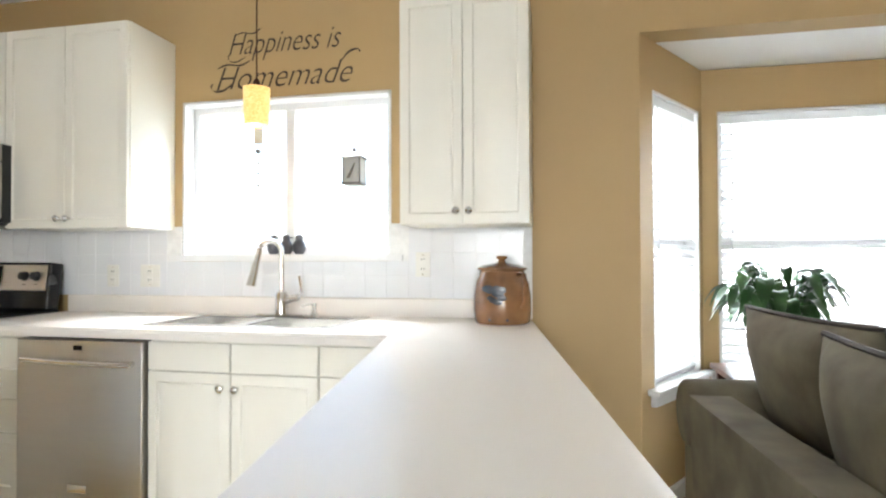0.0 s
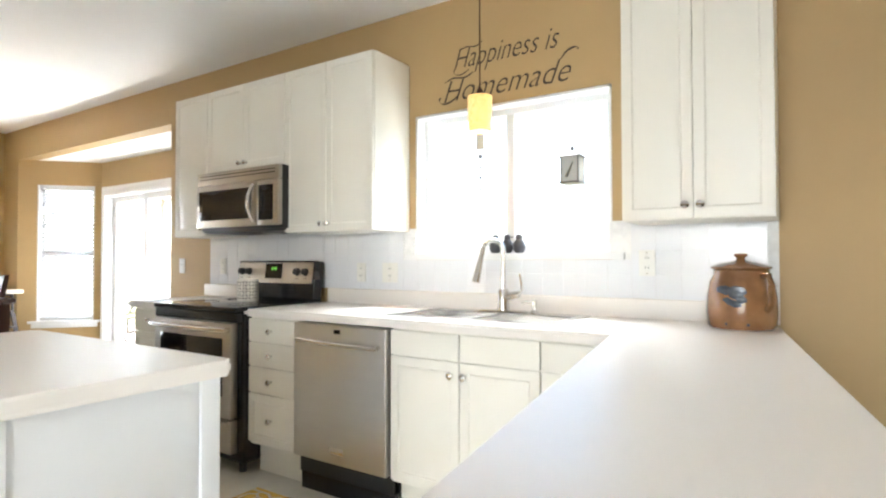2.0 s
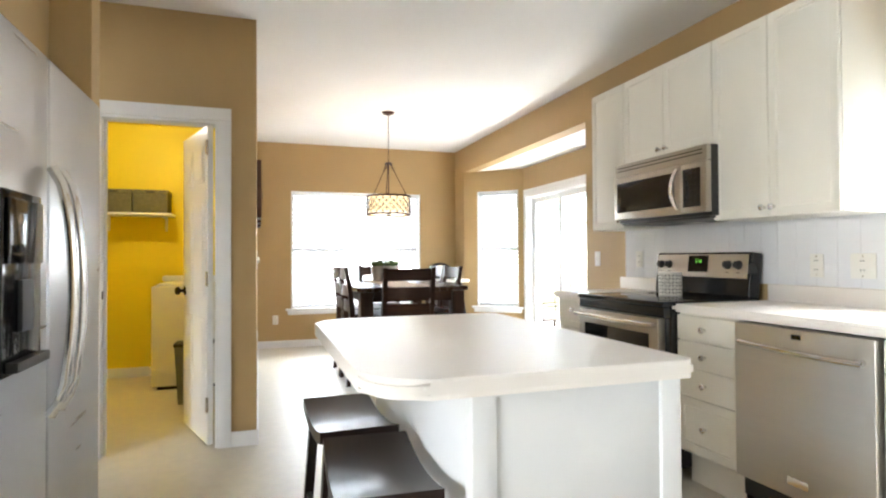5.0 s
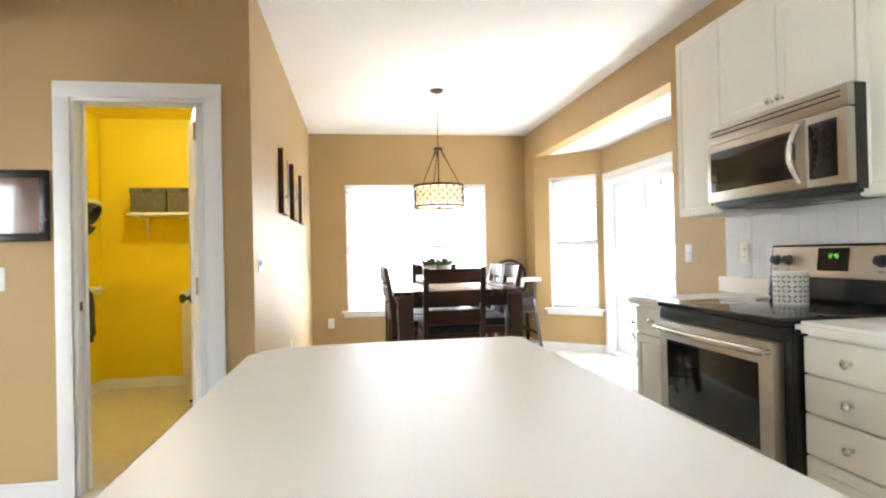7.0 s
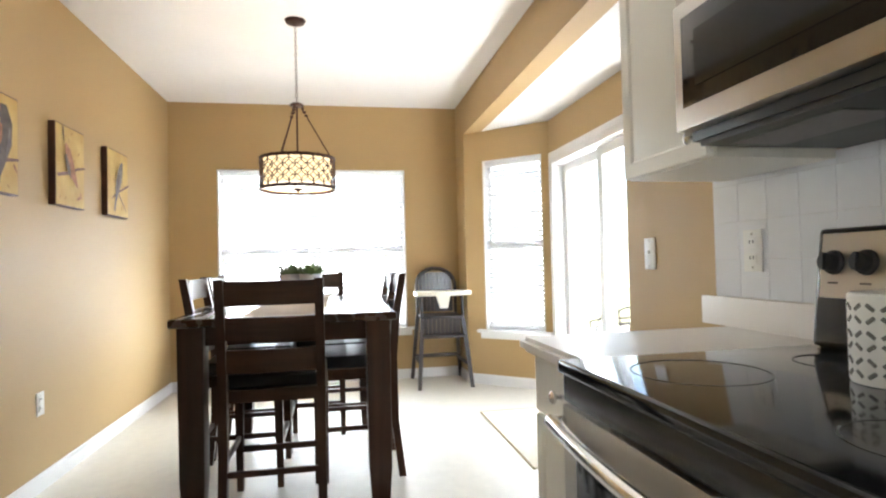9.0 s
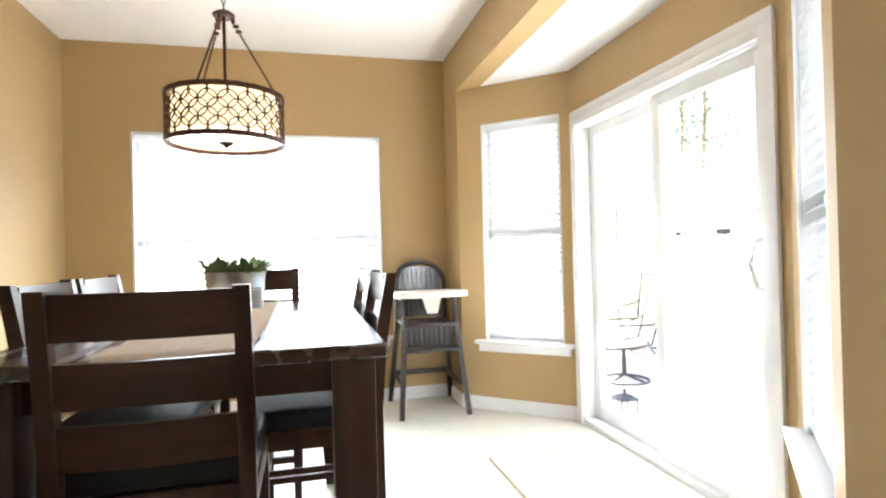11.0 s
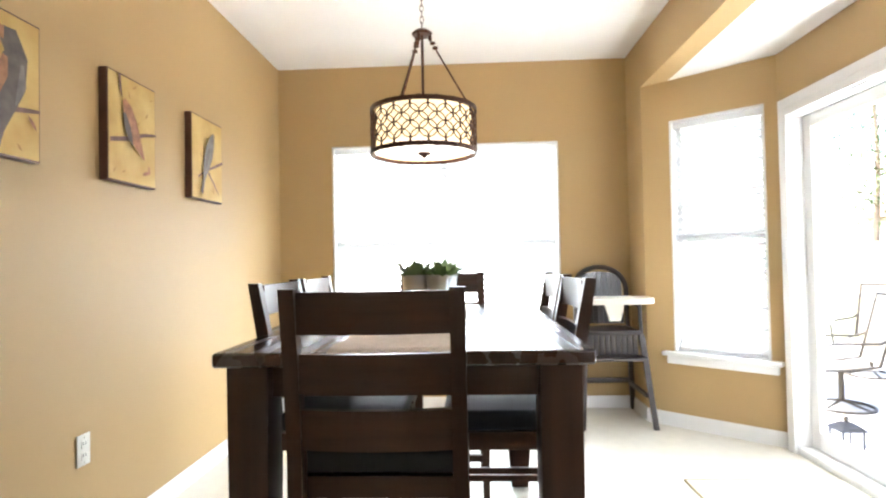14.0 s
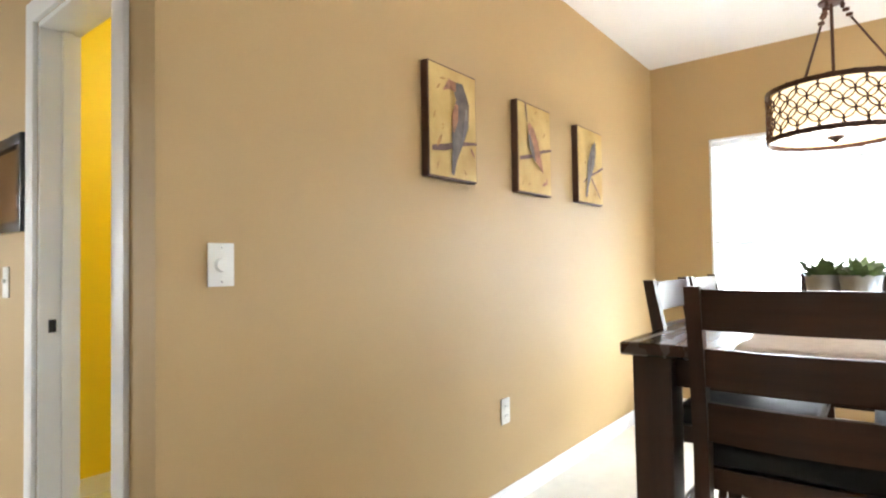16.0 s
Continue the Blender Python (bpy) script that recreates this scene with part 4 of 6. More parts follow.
CERAMIC = pmat("white_ceramic", (0.74, 0.72, 0.66), 0.35, var=0.03, bump=0.03)


def utensil_pot():
    ob = thing("ceramic_pot", (-2.26, 2.95, CT + 0.0085), "white ceramic pot with a cut-out diamond pattern on the cooktop", "pot")
    bm = bmesh.new()
    lathe(bm, [(0, 0), (0.064, 0), (0.066, 0.004), (0.066, 0.135), (0.062, 0.138), (0.059, 0.132), (0.058, 0.006), (0, 0.005)], None, 36)
    part("pot_body", bm, CERAMIC, ob)
    # dark lozenges on the unpierced wall paint in the shade of the cut-outs
    for row in range(3):
        for k in range(10):
            for q in range(4):
                a = 36 * k + (9 if q % 2 else -9)
                z = 0.026 + 0.041 * row + (0.0095 if q < 2 else -0.0095)
                t = 38 if (q in (0, 3)) else -38
                c = new("cut_out_shade", cut_mesh)
                c.parent = ob
                c.matrix_basis = pose(0.0658 * math.cos(radians(a)), 0.0658 * math.sin(radians(a)), z, t if a % 2 == 0 else -t, 0, a)


CUTSHADE = pmat("painted_cut_out_shade", (0.16, 0.15, 0.13), 0.8)
bm = bmesh.new()
box(bm, -0.0012, 0.0012, -0.0075, 0.0075, -0.0032, 0.0032)
bev(bm, 0.001, 1)
cut_mesh = bpy.data.meshes.new("cut_out_shade")
bm.to_mesh(cut_mesh)
bm.free()
cut_mesh.materials.append(CUTSHADE)
utensil_pot()


# ---- wall lettering, pendant ----
DECAL = pmat("dark_brown_vinyl", (0.035, 0.022, 0.014), 0.5, var=0.1)


def lettering(text, x0, x1, z0, z1, y):
    cu = bpy.data.curves.new("lettering", "FONT")
    cu.body, cu.shear, cu.extrude, cu.offset = text, 0.42, 0.004, -0.012
    tmp = new("lettering_source", cu)
    me = bpy.data.meshes.new_from_object(tmp.evaluated_get(bpy.context.evaluated_depsgraph_get()))
    bpy.data.objects.remove(tmp)
    xs, ys = [v.co.x for v in me.vertices], [v.co.y for v in me.vertices]
    ax, bx, ay, by = min(xs), max(xs), min(ys), max(ys)
    for v in me.vertices:
        u, w = (v.co.x - ax) / (bx - ax), (v.co.y - ay) / (by - ay)
        v.co = (x0 + u * (x1 - x0), y - 0.0012 - (0.001 if v.co.z > 0 else 0), z0 + w * (z1 - z0))
    me.materials.clear()
    me.materials.append(DECAL)
    ob = new("wall_lettering", me)
    return ob


a = lettering("Happiness is", -0.885, -0.275, 2.185, 2.33, NORTH)
tagged(a, "dark brown slanted wall lettering reading Happiness is", "wall decal", "wall lettering")
a = lettering("Homemade", -0.955, -0.215, 2.045, 2.16, NORTH)
tagged(a, "large dark brown slanted wall lettering reading Homemade", "wall decal", "wall lettering")


def swash(pts, w, parent):
    """A flat pen stroke on the north wall, thin at both ends."""
    bm = bmesh.new()
    n, prev = 24, None
    for k in range(n + 1):
        f = k / n * (len(pts) - 1)
        i = min(int(f), len(pts) - 2)
        u = f - i
        p = [Vector((*pts[min(max(i + q, 0), len(pts) - 1)], 0)) for q in (-1, 0, 1, 2)]
        c = 0.5 * (2 * p[1] + (p[2] - p[0]) * u + (2 * p[0] - 5 * p[1] + 4 * p[2] - p[3]) * u * u + (3 * p[1] - p[0] - 3 * p[2] + p[3]) * u ** 3)
        t = w * (0.25 + 0.75 * math.sin(math.pi * k / n))
        row = [bm.verts.new((c.x - t * 0.5, NORTH - 0.0018, c.y + t * 0.5)), bm.verts.new((c.x + t * 0.5, NORTH - 0.0018, c.y - t * 0.5))]
        if prev:
            bm.faces.new((prev[0], prev[1], row[1], row[0]))
        prev = row
    thick(bm, (0, -0.001, 0))
    part("swash", bm, DECAL, parent, smooth=False)


swash([(-0.858, 2.080), (-0.909, 2.045), (-0.964, 2.039), (-0.987, 2.063), (-0.974, 2.080)], 0.010, a)
swash([(-0.950, 2.156), (-0.895, 2.173), (-0.821, 2.166), (-0.765, 2.187)], 0.009, a)
swash([(-0.270, 2.156), (-0.238, 2.191), (-0.201, 2.204), (-0.178, 2.198), (-0.183, 2.189)], 0.009, a)
swash([(-0.791, 2.208), (-0.838, 2.185), (-0.880, 2.191), (-0.890, 2.214), (-0.876, 2.226)], 0.007, a)
swash([(-0.857, 2.318), (-0.810, 2.332), (-0.753, 2.324), (-0.706, 2.347)], 0.007, a)


def mini_pendant():
    x, y = -0.588, 3.0
    ob = thing("pendant_lamp", (x, y, 1.79), "lit amber glass mini pendant lamp hanging over the sink", "pendant lamp")
    bm = bmesh.new()
    lathe(bm, [(0.053, 0), (0.056, 0.004), (0.06, 0.17), (0.02, 0.174), (0.018, 0.17), (0.056, 0.166), (0.052, 0.004)], None, 28)
    part("shade", bm, AMBER, ob, "glowing amber mottled glass shade")
    bm = bmesh.new()
    lathe(bm, [(0, 0.174), (0.018, 0.174), (0.016, 0.20), (0.006, 0.215), (0, 0.215)], None, 14)
    part("socket_cap", bm, BRONZE, ob)
    bm = bmesh.new()
    rod(bm, (0, 0, 0.215), (0, 0, TOP - 1.79 - 0.02), 0.0035, 8)
    part("stem", bm, BRONZE, ob)
    bm = bmesh.new()
    lathe(bm, [(0, TOP - 1.79 - 0.025), (0.05, TOP - 1.79 - 0.02), (0.06, TOP - 1.79 - 0.001), (0, TOP - 1.79 - 0.001)], None, 20)
    part("canopy", bm, BRONZE, ob)


mini_pendant()


# ---- outlets and switches ----
PLATE = pmat("white_plate_plastic", (0.78, 0.77, 0.72), 0.35, var=0.02)


def plate(where, turn, label, kind, w=0.07):
    """A wall plate; its face looks along -y before the turn."""
    ob = thing("wall_outlet" if kind == "outlet" else "light_switch", where, label, "outlet" if kind == "outlet" else "switch", "", turn)
    slab("cover_plate", [(-w / 2, w / 2, -0.006, -0.001, -0.058, 0.058)], PLATE, ob, "", 0.002)
    if kind == "outlet":
        for s in (-0.022, 0.022):
            f = slab("socket", [(-0.016, 0.016, -0.0085, -0.006, s - 0.014, s + 0.014)], PLATE, ob, "", 0.002)
            slab("slots", [(-0.008, -0.005, -0.0093, -0.0084, s - 0.002, s + 0.007), (0.005, 0.008, -0.0093, -0.0084, s - 0.002, s + 0.007)], RUBBER, f)
    elif kind == "dimmer":
        bm = bmesh.new()
        lathe(bm, [(0, 0), (0.02, 0), (0.018, 0.012), (0, 0.013)], pose(0, -0.006, 0, 90, 0, 0), 20)
        part("dimmer_knob", bm, PLATE, ob)
    else:
        slab("rocker", [(-0.006, 0.006, -0.016, -0.006, -0.002, 0.012)], PLATE, ob, "", 0.002)
    for s in (-0.046, 0.046):
        bm = bmesh.new()
        cyl(bm, 0.0028, 0.0028, 0.001, pose(0, -0.006, s, 90, 0, 0), 8)
        part("screw", bm, CHROME, ob)


plate((-4.72, SOUTH, 0.44), 180, "white wall outlet low on the dining room wall", "outlet")
plate((WEST, 0.816, 0.355), 90, "white wall outlet low beside the wide window", "outlet")
plate((-3.31, SOUTH, 1.13), 180, "white dimmer switch on the dining room wall", "dimmer", 0.075)
plate((-3.454, NORTH, 1.122), 0, "white light switch on the wall beside the bay", "switch")
TF = NORTH - 0.012
plate((-2.91, TF, 1.12), 0, "white outlet in the tiled splash beside the stove", "outlet")
plate((-1.554, TF, 1.09), 0, "white outlet in the tiled splash above the drawers", "outlet")
plate((-1.33, TF, 1.09), 0, "white outlet in the tiled splash beside the window", "outlet", 0.115)
plate((0.138, TF, 1.148), 0, "white outlet in the tiled splash near the jar", "outlet")


# ---- dining room ----
def chair_rail_profile(bm, x, y0, y1, z0, z1, bow=0.02, t=0.02, n=6):
    """A slat bowed back, between two posts."""
    prev = None
    for k in range(n + 1):
        f = k / n
        y = y0 + f * (y1 - y0)
        xx = x + bow * math.sin(math.pi * f)
        ring = [bm.verts.new((xx + dx, y, z)) for dx, z in ((0, z0), (t, z0), (t, z1), (0, z1))]
        if prev:
            for i in range(4):
                bm.faces.new((prev[i], prev[(i + 1) % 4], ring[(i + 1) % 4], ring[i]))
        else:
            bm.faces.new(ring[::-1])
        prev = ring
    bm.faces.new(prev)


def dining_chair(where, turn, label):
    """A counter-height ladder-back chair that faces -x; its origin is on the floor under the seat."""
    ob = thing("dining_chair", where, label, "chair", "chairs round the dining table", turn)
    hw = 0.225
    for s in (-1, 1):
        # back post: splayed foot, upright, leaning top, in three runs
        bm = bmesh.new()
        y = s * (hw - 0.018)
        run = [(0.235, 0.0, 0.036), (0.20, 0.30, 0.04), (0.195, 0.62, 0.045), (0.215, 0.83, 0.042), (0.255, 1.055, 0.034)]
        prev = None
        for x, z, d in run:
            ring = [bm.verts.new((x + dx * d / 2, y + dy * 0.019, z)) for dx, dy in ((-1, -1), (1, -1), (1, 1), (-1, 1))]
            if prev:
                for i in range(4):
                    bm.faces.new((prev[i], prev[(i + 1) % 4], ring[(i + 1) % 4], ring[i]))
            else:
                bm.faces.new(ring[::-1])
            prev = ring
        bm.faces.new(prev)
        bev(bm, 0.004)
        part("back_post", bm, ESPRESSO, ob)
        bm = bmesh.new()
        beam(bm, (-0.195, y, 0), (-0.19, y, 0.55), 0.03, 0.03, 0.042, 0.042)
        bev(bm, 0.004)
        part("leg", bm, ESPRESSO, ob)
    for z0, z1, x in ((0.943, 1.047, 0.232), (0.795, 0.893, 0.212), (0.652, 0.752, 0.196)):
        bm = bmesh.new()
        chair_rail_profile(bm, x, -hw + 0.037, hw - 0.037, z0, z1, 0.018)
        bev(bm, 0.004)
        part("back_slat", bm, ESPRESSO_X, ob)
    slab("seat_frame", [(-0.205, 0.175, -hw, hw, 0.515, 0.572)], ESPRESSO_X, ob, "", 0.005)
    bm = bmesh.new()
    box(bm, -0.22, 0.172, -hw + 0.002, hw - 0.002, 0.573, 0.637)
    bev(bm, 0.02, 4)
    part("seat", bm, LEATHER, ob, "padded black leather seat")
    for s in (-1, 1):
        slab("stretcher", [(-0.19, 0.20, s * (hw - 0.018) - 0.009, s * (hw - 0.018) + 0.009, 0.25, 0.275)], ESPRESSO_X, ob, "", 0.003)
    slab("stretcher", [(-0.205, -0.18, -hw + 0.03, hw - 0.03, 0.19, 0.22)], ESPRESSO_X, ob, "", 0.003)
    slab("stretcher", [(0.205, 0.225, -hw + 0.03, hw - 0.03, 0.21, 0.235)], ESPRESSO_X, ob, "", 0.003)
    return ob


TX0, TX1, TY0, TY1, TZ = -5.58, -4.10, 1.38, 2.36, 0.89
near = dining_chair((-4.29, 1.81, 0), 0, "dark espresso ladder-back chair, black leather seat, at the table end")
for x, y, t in ((-5.485, 1.90, 180), (-4.70, 2.175, 90), (-5.19, 2.175, 90), (-4.70, 1.60, -90), (-5.19, 1.60, -90)):
    c = copy_thing(near, pose(x, y, 0, 0, 0, t))
    c["label"] = "dark espresso ladder-back chair, black leather seat, pushed under the table"


def dining_table():
    cx, cy = (TX0 + TX1) / 2, (TY0 + TY1) / 2
    ob = thing("dining_table", (cx, cy, 0), "dark espresso counter-height dining table with a glossy top", "table")
    w, d = (TX1 - TX0) / 2, (TY1 - TY0) / 2
    bm = bmesh.new()
    box(bm, -w, w, -d, d, TZ - 0.038, TZ)
    bev(bm, 0.006, 1)
    part("tabletop", bm, TABLEWOOD, ob, "glossy dark tabletop")
    for s in (-1, 1):
        slab("apron", [(-w + 0.12, w - 0.12, s * (d - 0.07) - 0.011, s * (d - 0.07) + 0.011, TZ - 0.125, TZ - 0.039)], ESPRESSO_X, ob, "", 0.003)
        slab("apron", [(s * (w - 0.07) - 0.011, s * (w - 0.07) + 0.011, -d + 0.12, d - 0.12, TZ - 0.125, TZ - 0.039)], ESPRESSO_X, ob, "", 0.003)
        for q in (-1, 1):
            bm = bmesh.new()
            beam(bm, (s * (w - 0.075), q * (d - 0.085), 0), (s * (w - 0.075), q * (d - 0.085), 0.18), 0.08, 0.08, 0.104, 0.104)
            beam(bm, (s * (w - 0.075), q * (d - 0.085), 0.18), (s * (w - 0.075), q * (d - 0.085), TZ - 0.039), 0.104, 0.104, 0.11, 0.11)
            bmesh.ops.remove_doubles(bm, verts=bm.verts[:], dist=0.0005)
            bev(bm, 0.006, 2)
            part("leg", bm, ESPRESSO, ob)


TABLEWOOD = pmat("glossy_espresso_top", (0.042, 0.017, 0.0085), 0.27, dark=(0.034, 0.0138, 0.007), scale=26, bump=0.006, fine=90, stretch=(0.06, 1, 1), coat=0.1, spec=0.4)
dining_table()
LINEN = pmat("beige_linen", (0.52, 0.42, 0.33), 0.9, var=0.08, scale=40, bump=0.5, fine=500)


def runner():
    bm = bmesh.new()
    y0, y1 = 1.68, 2.03
    prof = [(TX0 + 0.05, TZ + 0.002)] + [(TX0 + 0.05 + (TX1 - TX0 - 0.05) * k / 30, TZ + 0.002) for k in range(1, 31)] + [(TX1 + 0.008, TZ - 0.004), (TX1 + 0.011, TZ - 0.018), (TX1 + 0.012, TZ - 0.04)]
    rows = []
    for i, (x, z) in enumerate(prof):
        rows.append([bm.verts.new((x, y0 + (y1 - y0) * k / 10 + 0.004 * math.sin(i * 1.3), z + (0.0012 * math.sin(i * 0.9 + k) + 0.0012 if x < TX1 else 0))) for k in range(11)])
    for a, b in zip(rows, rows[1:]):
        for k in range(10):
            bm.faces.new((a[k], a[k + 1], b[k + 1], b[k]))
    thick(bm, (0, 0, 0.003))
    tagged(part("table_runner", bm, LINEN), "beige linen runner lying along the dining table", "table runner")


runner()
ZINC = pmat("galvanised_tin", (0.55, 0.56, 0.56), 0.32, 1.0, var=0.15, scale=14, bump=0.1)
SOIL = pmat("dark_soil", (0.03, 0.02, 0.012), 0.95, var=0.4, scale=60, bump=0.8)
WHITEPETAL = pmat("white_petal", (0.75, 0.75, 0.72), 0.7, var=0.05)


def leaf_blade(bm, base, tip, width, sag=0.0, n=5):
    """A pointed leaf with a fold along its middle."""
    base, tip = Vector(base), Vector(tip)
    d = tip - base
    side = d.cross(Vector((0, 0, 1)))
    side = side.normalized() if side.length > 1e-4 else Vector((1, 0, 0))
    prev = None
    for k in range(n + 1):
        f = k / n
        wd = width * math.sin(math.pi * min(0.98, 0.08 + 0.9 * f)) * 0.5
        p = base + d * f + Vector((0, 0, sag * math.sin(math.pi * f) - sag * f * f * 0.6))
        row = (bm.verts.new(p - side * wd + Vector((0, 0, wd * 0.35))), bm.verts.new(p), bm.verts.new(p + side * wd + Vector((0, 0, wd * 0.35))))
        if prev:
            bm.faces.new((prev[0], prev[1], row[1], row[0]))
            bm.faces.new((prev[1], prev[2], row[2], row[1]))
        prev = row


TABLELEAF = pmat("pale_green_leaf", (0.12, 0.20, 0.07), 0.5, var=0.35, scale=40, bump=0.1, fine=60)


def tin_plant(x, y, flowers, label):
    ob = thing("potted_plant", (x, y, TZ + 0.006), label, "plant", "tin planters on the dining table")
    ob.scale = (1.12, 1.12, 1.12)
    bm = bmesh.new()
    lathe(bm, [(0, 0.0), (0.05, 0.0), (0.052, 0.004), (0.057, 0.07), (0.06, 0.072), (0.058, 0.076), (0.06, 0.082), (0.058, 0.086), (0.064, 0.138), (0.067, 0.14), (0.064, 0.142), (0.06, 0.136), (0.055, 0.115), (0, 0.115)], None, 28)
    tin = part("tin_pot", bm, ZINC, ob, "ridged galvanised tin pot")
    rnd = random.Random(int(y * 100))
    bm = bmesh.new()
    for k in range(60):
        a, r = rnd.random() * 6.28, 0.05 * rnd.random() ** 0.5
        b = Vector((r * math.cos(a), r * math.sin(a), 0.118))
        L = 0.03 + 0.05 * rnd.random()
        leaf_blade(bm, b, b + Vector((L * math.cos(a) * 0.9, L * math.sin(a) * 0.9, 0.012 + L * (0.5 + 0.6 * rnd.random()))), 0.018 + 0.014 * rnd.random(), 0.006, 3)
    part("foliage", bm, TABLELEAF, ob, "clump of small green leaves")
    if flowers:
        for k in range(9):
            bm = bmesh.new()
            a = k * 0.74 + 0.4
            tip = Vector((0.05 * math.cos(a), 0.065 * math.sin(a), 0.20 + 0.02 * (k % 3)))
            rod(bm, (0.01 * math.cos(a), 0.01 * math.sin(a), 0.118), tip, 0.0013, 5)
            for q in range(5):
                b = q * 1.257
                leaf_blade(bm, tip, tip + Vector((0.022 * math.cos(b), 0.022 * math.sin(b), 0.006)), 0.014, 0.0, 2)
            part("flower_stem", bm, WHITEPETAL, ob, "thin stem with a white flower")


tin_plant(-5.30, 1.80, True, "white flowers and leaves in a galvanised tin pot")
tin_plant(-5.24, 1.92, False, "green succulent leaves in a galvanised tin pot")


def chandelier():
    x, y, z0, z1, r = -5.06, 1.865, 1.568, 1.765, 0.224
    ob = thing("chandelier", (x, y, z0), "lit drum chandelier with bronze circle fretwork", "chandelier")
    h = z1 - z0
    bm = bmesh.new()
    lathe(bm, [(r - 0.022, 0.012), (r - 0.022, h - 0.012), (r - 0.024, h - 0.012), (r - 0.024, 0.012), (r - 0.022, 0.012)], None, 48)
    part("drum_shade", bm, SHADE, ob, "glowing cream fabric drum")
    bm = bmesh.new()
    lathe(bm, [(0, 0.012), (0.10, 0.014), (0.18, 0.017), (r - 0.012, 0.02), (r - 0.014, 0.024), (0, 0.024)], None, 48)
    part("diffuser", bm, DIFFUSER, ob, "glowing frosted diffuser")
    for a, b in ((0.0, 0.018), (h - 0.018, h)):
        bm = bmesh.new()
        lathe(bm, [(r - 0.004, a), (r + 0.004, a), (r + 0.004, b), (r - 0.004, b), (r - 0.004, a)], None, 56)
        part("hoop", bm, BRONZE, ob, "bronze hoop")
    # staggered rows of interlocking rings wrapped round the drum
    n, rr = 20, 0.066
    step = 2 * math.pi / n
    for row in range(5):
        zc = h / 2 + (row - 2) * 0.033
        for k in range(n):
            a0 = (k + 0.5 * (row % 2)) * step
            key = "ring"
            if key not in FRET:
                bm = bmesh.new()
                m = 20
                prev = first = None
                for q in range(m):
                    t = 2 * math.pi * q / m
                    ring = []
                    for dr, dy in ((-0.0022, -0.002), (0.0022, -0.002), (0.0022, 0.002), (-0.0022, 0.002)):
                        R = rr * 0.5 + dr + 0.5 * 0.0
                        ang = (R * 1.0 * math.cos(t)) / r * (step * r / rr)
                        ring.append(bm.verts.new(((r + dy) * math.cos(ang), (r + dy) * math.sin(ang), R * math.sin(t))))
                    if prev:
                        for i in range(4):
                            bm.faces.new((prev[i], prev[(i + 1) % 4], ring[(i + 1) % 4], ring[i]))
                    else:
                        first = ring
                    prev = ring
                for i in range(4):
                    bm.faces.new((prev[i], prev[(i + 1) % 4], first[(i + 1) % 4], first[i]))
                bmesh.ops.recalc_face_normals(bm, faces=bm.faces[:])
                me = bpy.data.meshes.new("fret_ring")
                bm.to_mesh(me)
                bm.free()
                me.materials.append(BRONZE)
                FRET[key] = me
            c = new("fret_ring", FRET[key])
            c.parent = ob
            c.matrix_basis = pose(0, 0, zc, 0, 0, math.degrees(a0))
            if "node" not in FRET:
                bm = bmesh.new()
                box(bm, r - 0.003, r + 0.003, -0.006, 0.006, -0.006, 0.006)
                bmesh.ops.rotate(bm, verts=bm.verts[:], cent=(r, 0, 0), matrix=Matrix.Rotation(radians(45), 3, "X"))
                me = bpy.data.meshes.new("fret_node")
                bm.to_mesh(me)
                bm.free()
                me.materials.append(BRONZE)
                FRET["node"] = me
            c = new("fret_node", FRET["node"])
            c.parent = ob
            c.matrix_basis = pose(0, 0, zc, 0, 0, math.degrees(a0 + step / 2))
    bm = bmesh.new()
    lathe(bm, [(0, -0.012), (0.006, -0.011), (0.009, -0.004), (0.028, 0.006), (0.028, 0.0115), (0, 0.0115)], None, 20)
    part("finial", bm, BRONZE, ob, "bronze finial")
    hub = 2.093 - z0
    bm = bmesh.new()
    rod(bm, (0, 0, 0.0), (0, 0, hub), 0.006, 8)
    part("stem", bm, BRONZE, ob)
    bm = bmesh.new()
    lathe(bm, [(0, hub - 0.01), (0.04, hub - 0.008), (0.044, hub), (0.03, hub + 0.012), (0.008, hub + 0.02), (0, hub + 0.02)], None, 24)
    part("hub", bm, BRONZE, ob)
    for k in range(3):
        a = radians(100 + 120 * k)
        bm = bmesh.new()
        p0 = (0.03 * math.cos(a), 0.03 * math.sin(a), hub - 0.01)
        p1 = (0.06 * math.cos(a), 0.06 * math.sin(a), hub - 0.07)
        p2 = ((r - 0.01) * math.cos(a), (r - 0.01) * math.sin(a), h - 0.005)
        rod(bm, p1, p2, 0.004, 8)
        part("arm_rod", bm, BRONZE, ob)
        bm = bmesh.new()
        for f in (0.0, 0.34, 0.68):
            q = Vector(p0).lerp(Vector(p1), f + 0.16)
            lathe(bm, [(0.006, -0.011), (0.009, 0.0), (0.006, 0.011), (0.004, 0.0), (0.006, -0.011)], Matrix.Translation(q) @ pose(0, 0, 0, 90 * (f > 0.2), 0, 0), 8)
        part("chain_links", bm, BRONZE, ob)
    ch = TOP - z0
    bm = bmesh.new()
    zz, k = hub + 0.02, 0
    while zz < ch - 0.04:
        m = pose(0, 0, zz + 0.015, 90, 0, 90 * (k % 2))
        ring = []
        for q in range(12):
            t = 2 * math.pi * q / 12
            ring.append(m @ Vector((0.0075 * math.cos(t), 0.016 * math.sin(t), 0)))
        sweep(bm, ring + ring[:1], 0.0018, 5)
        zz += 0.025
        k += 1
    part("chain", bm, BRONZE, ob, "bronze chain")["kind"] = "stuff"
    bm = bmesh.new()
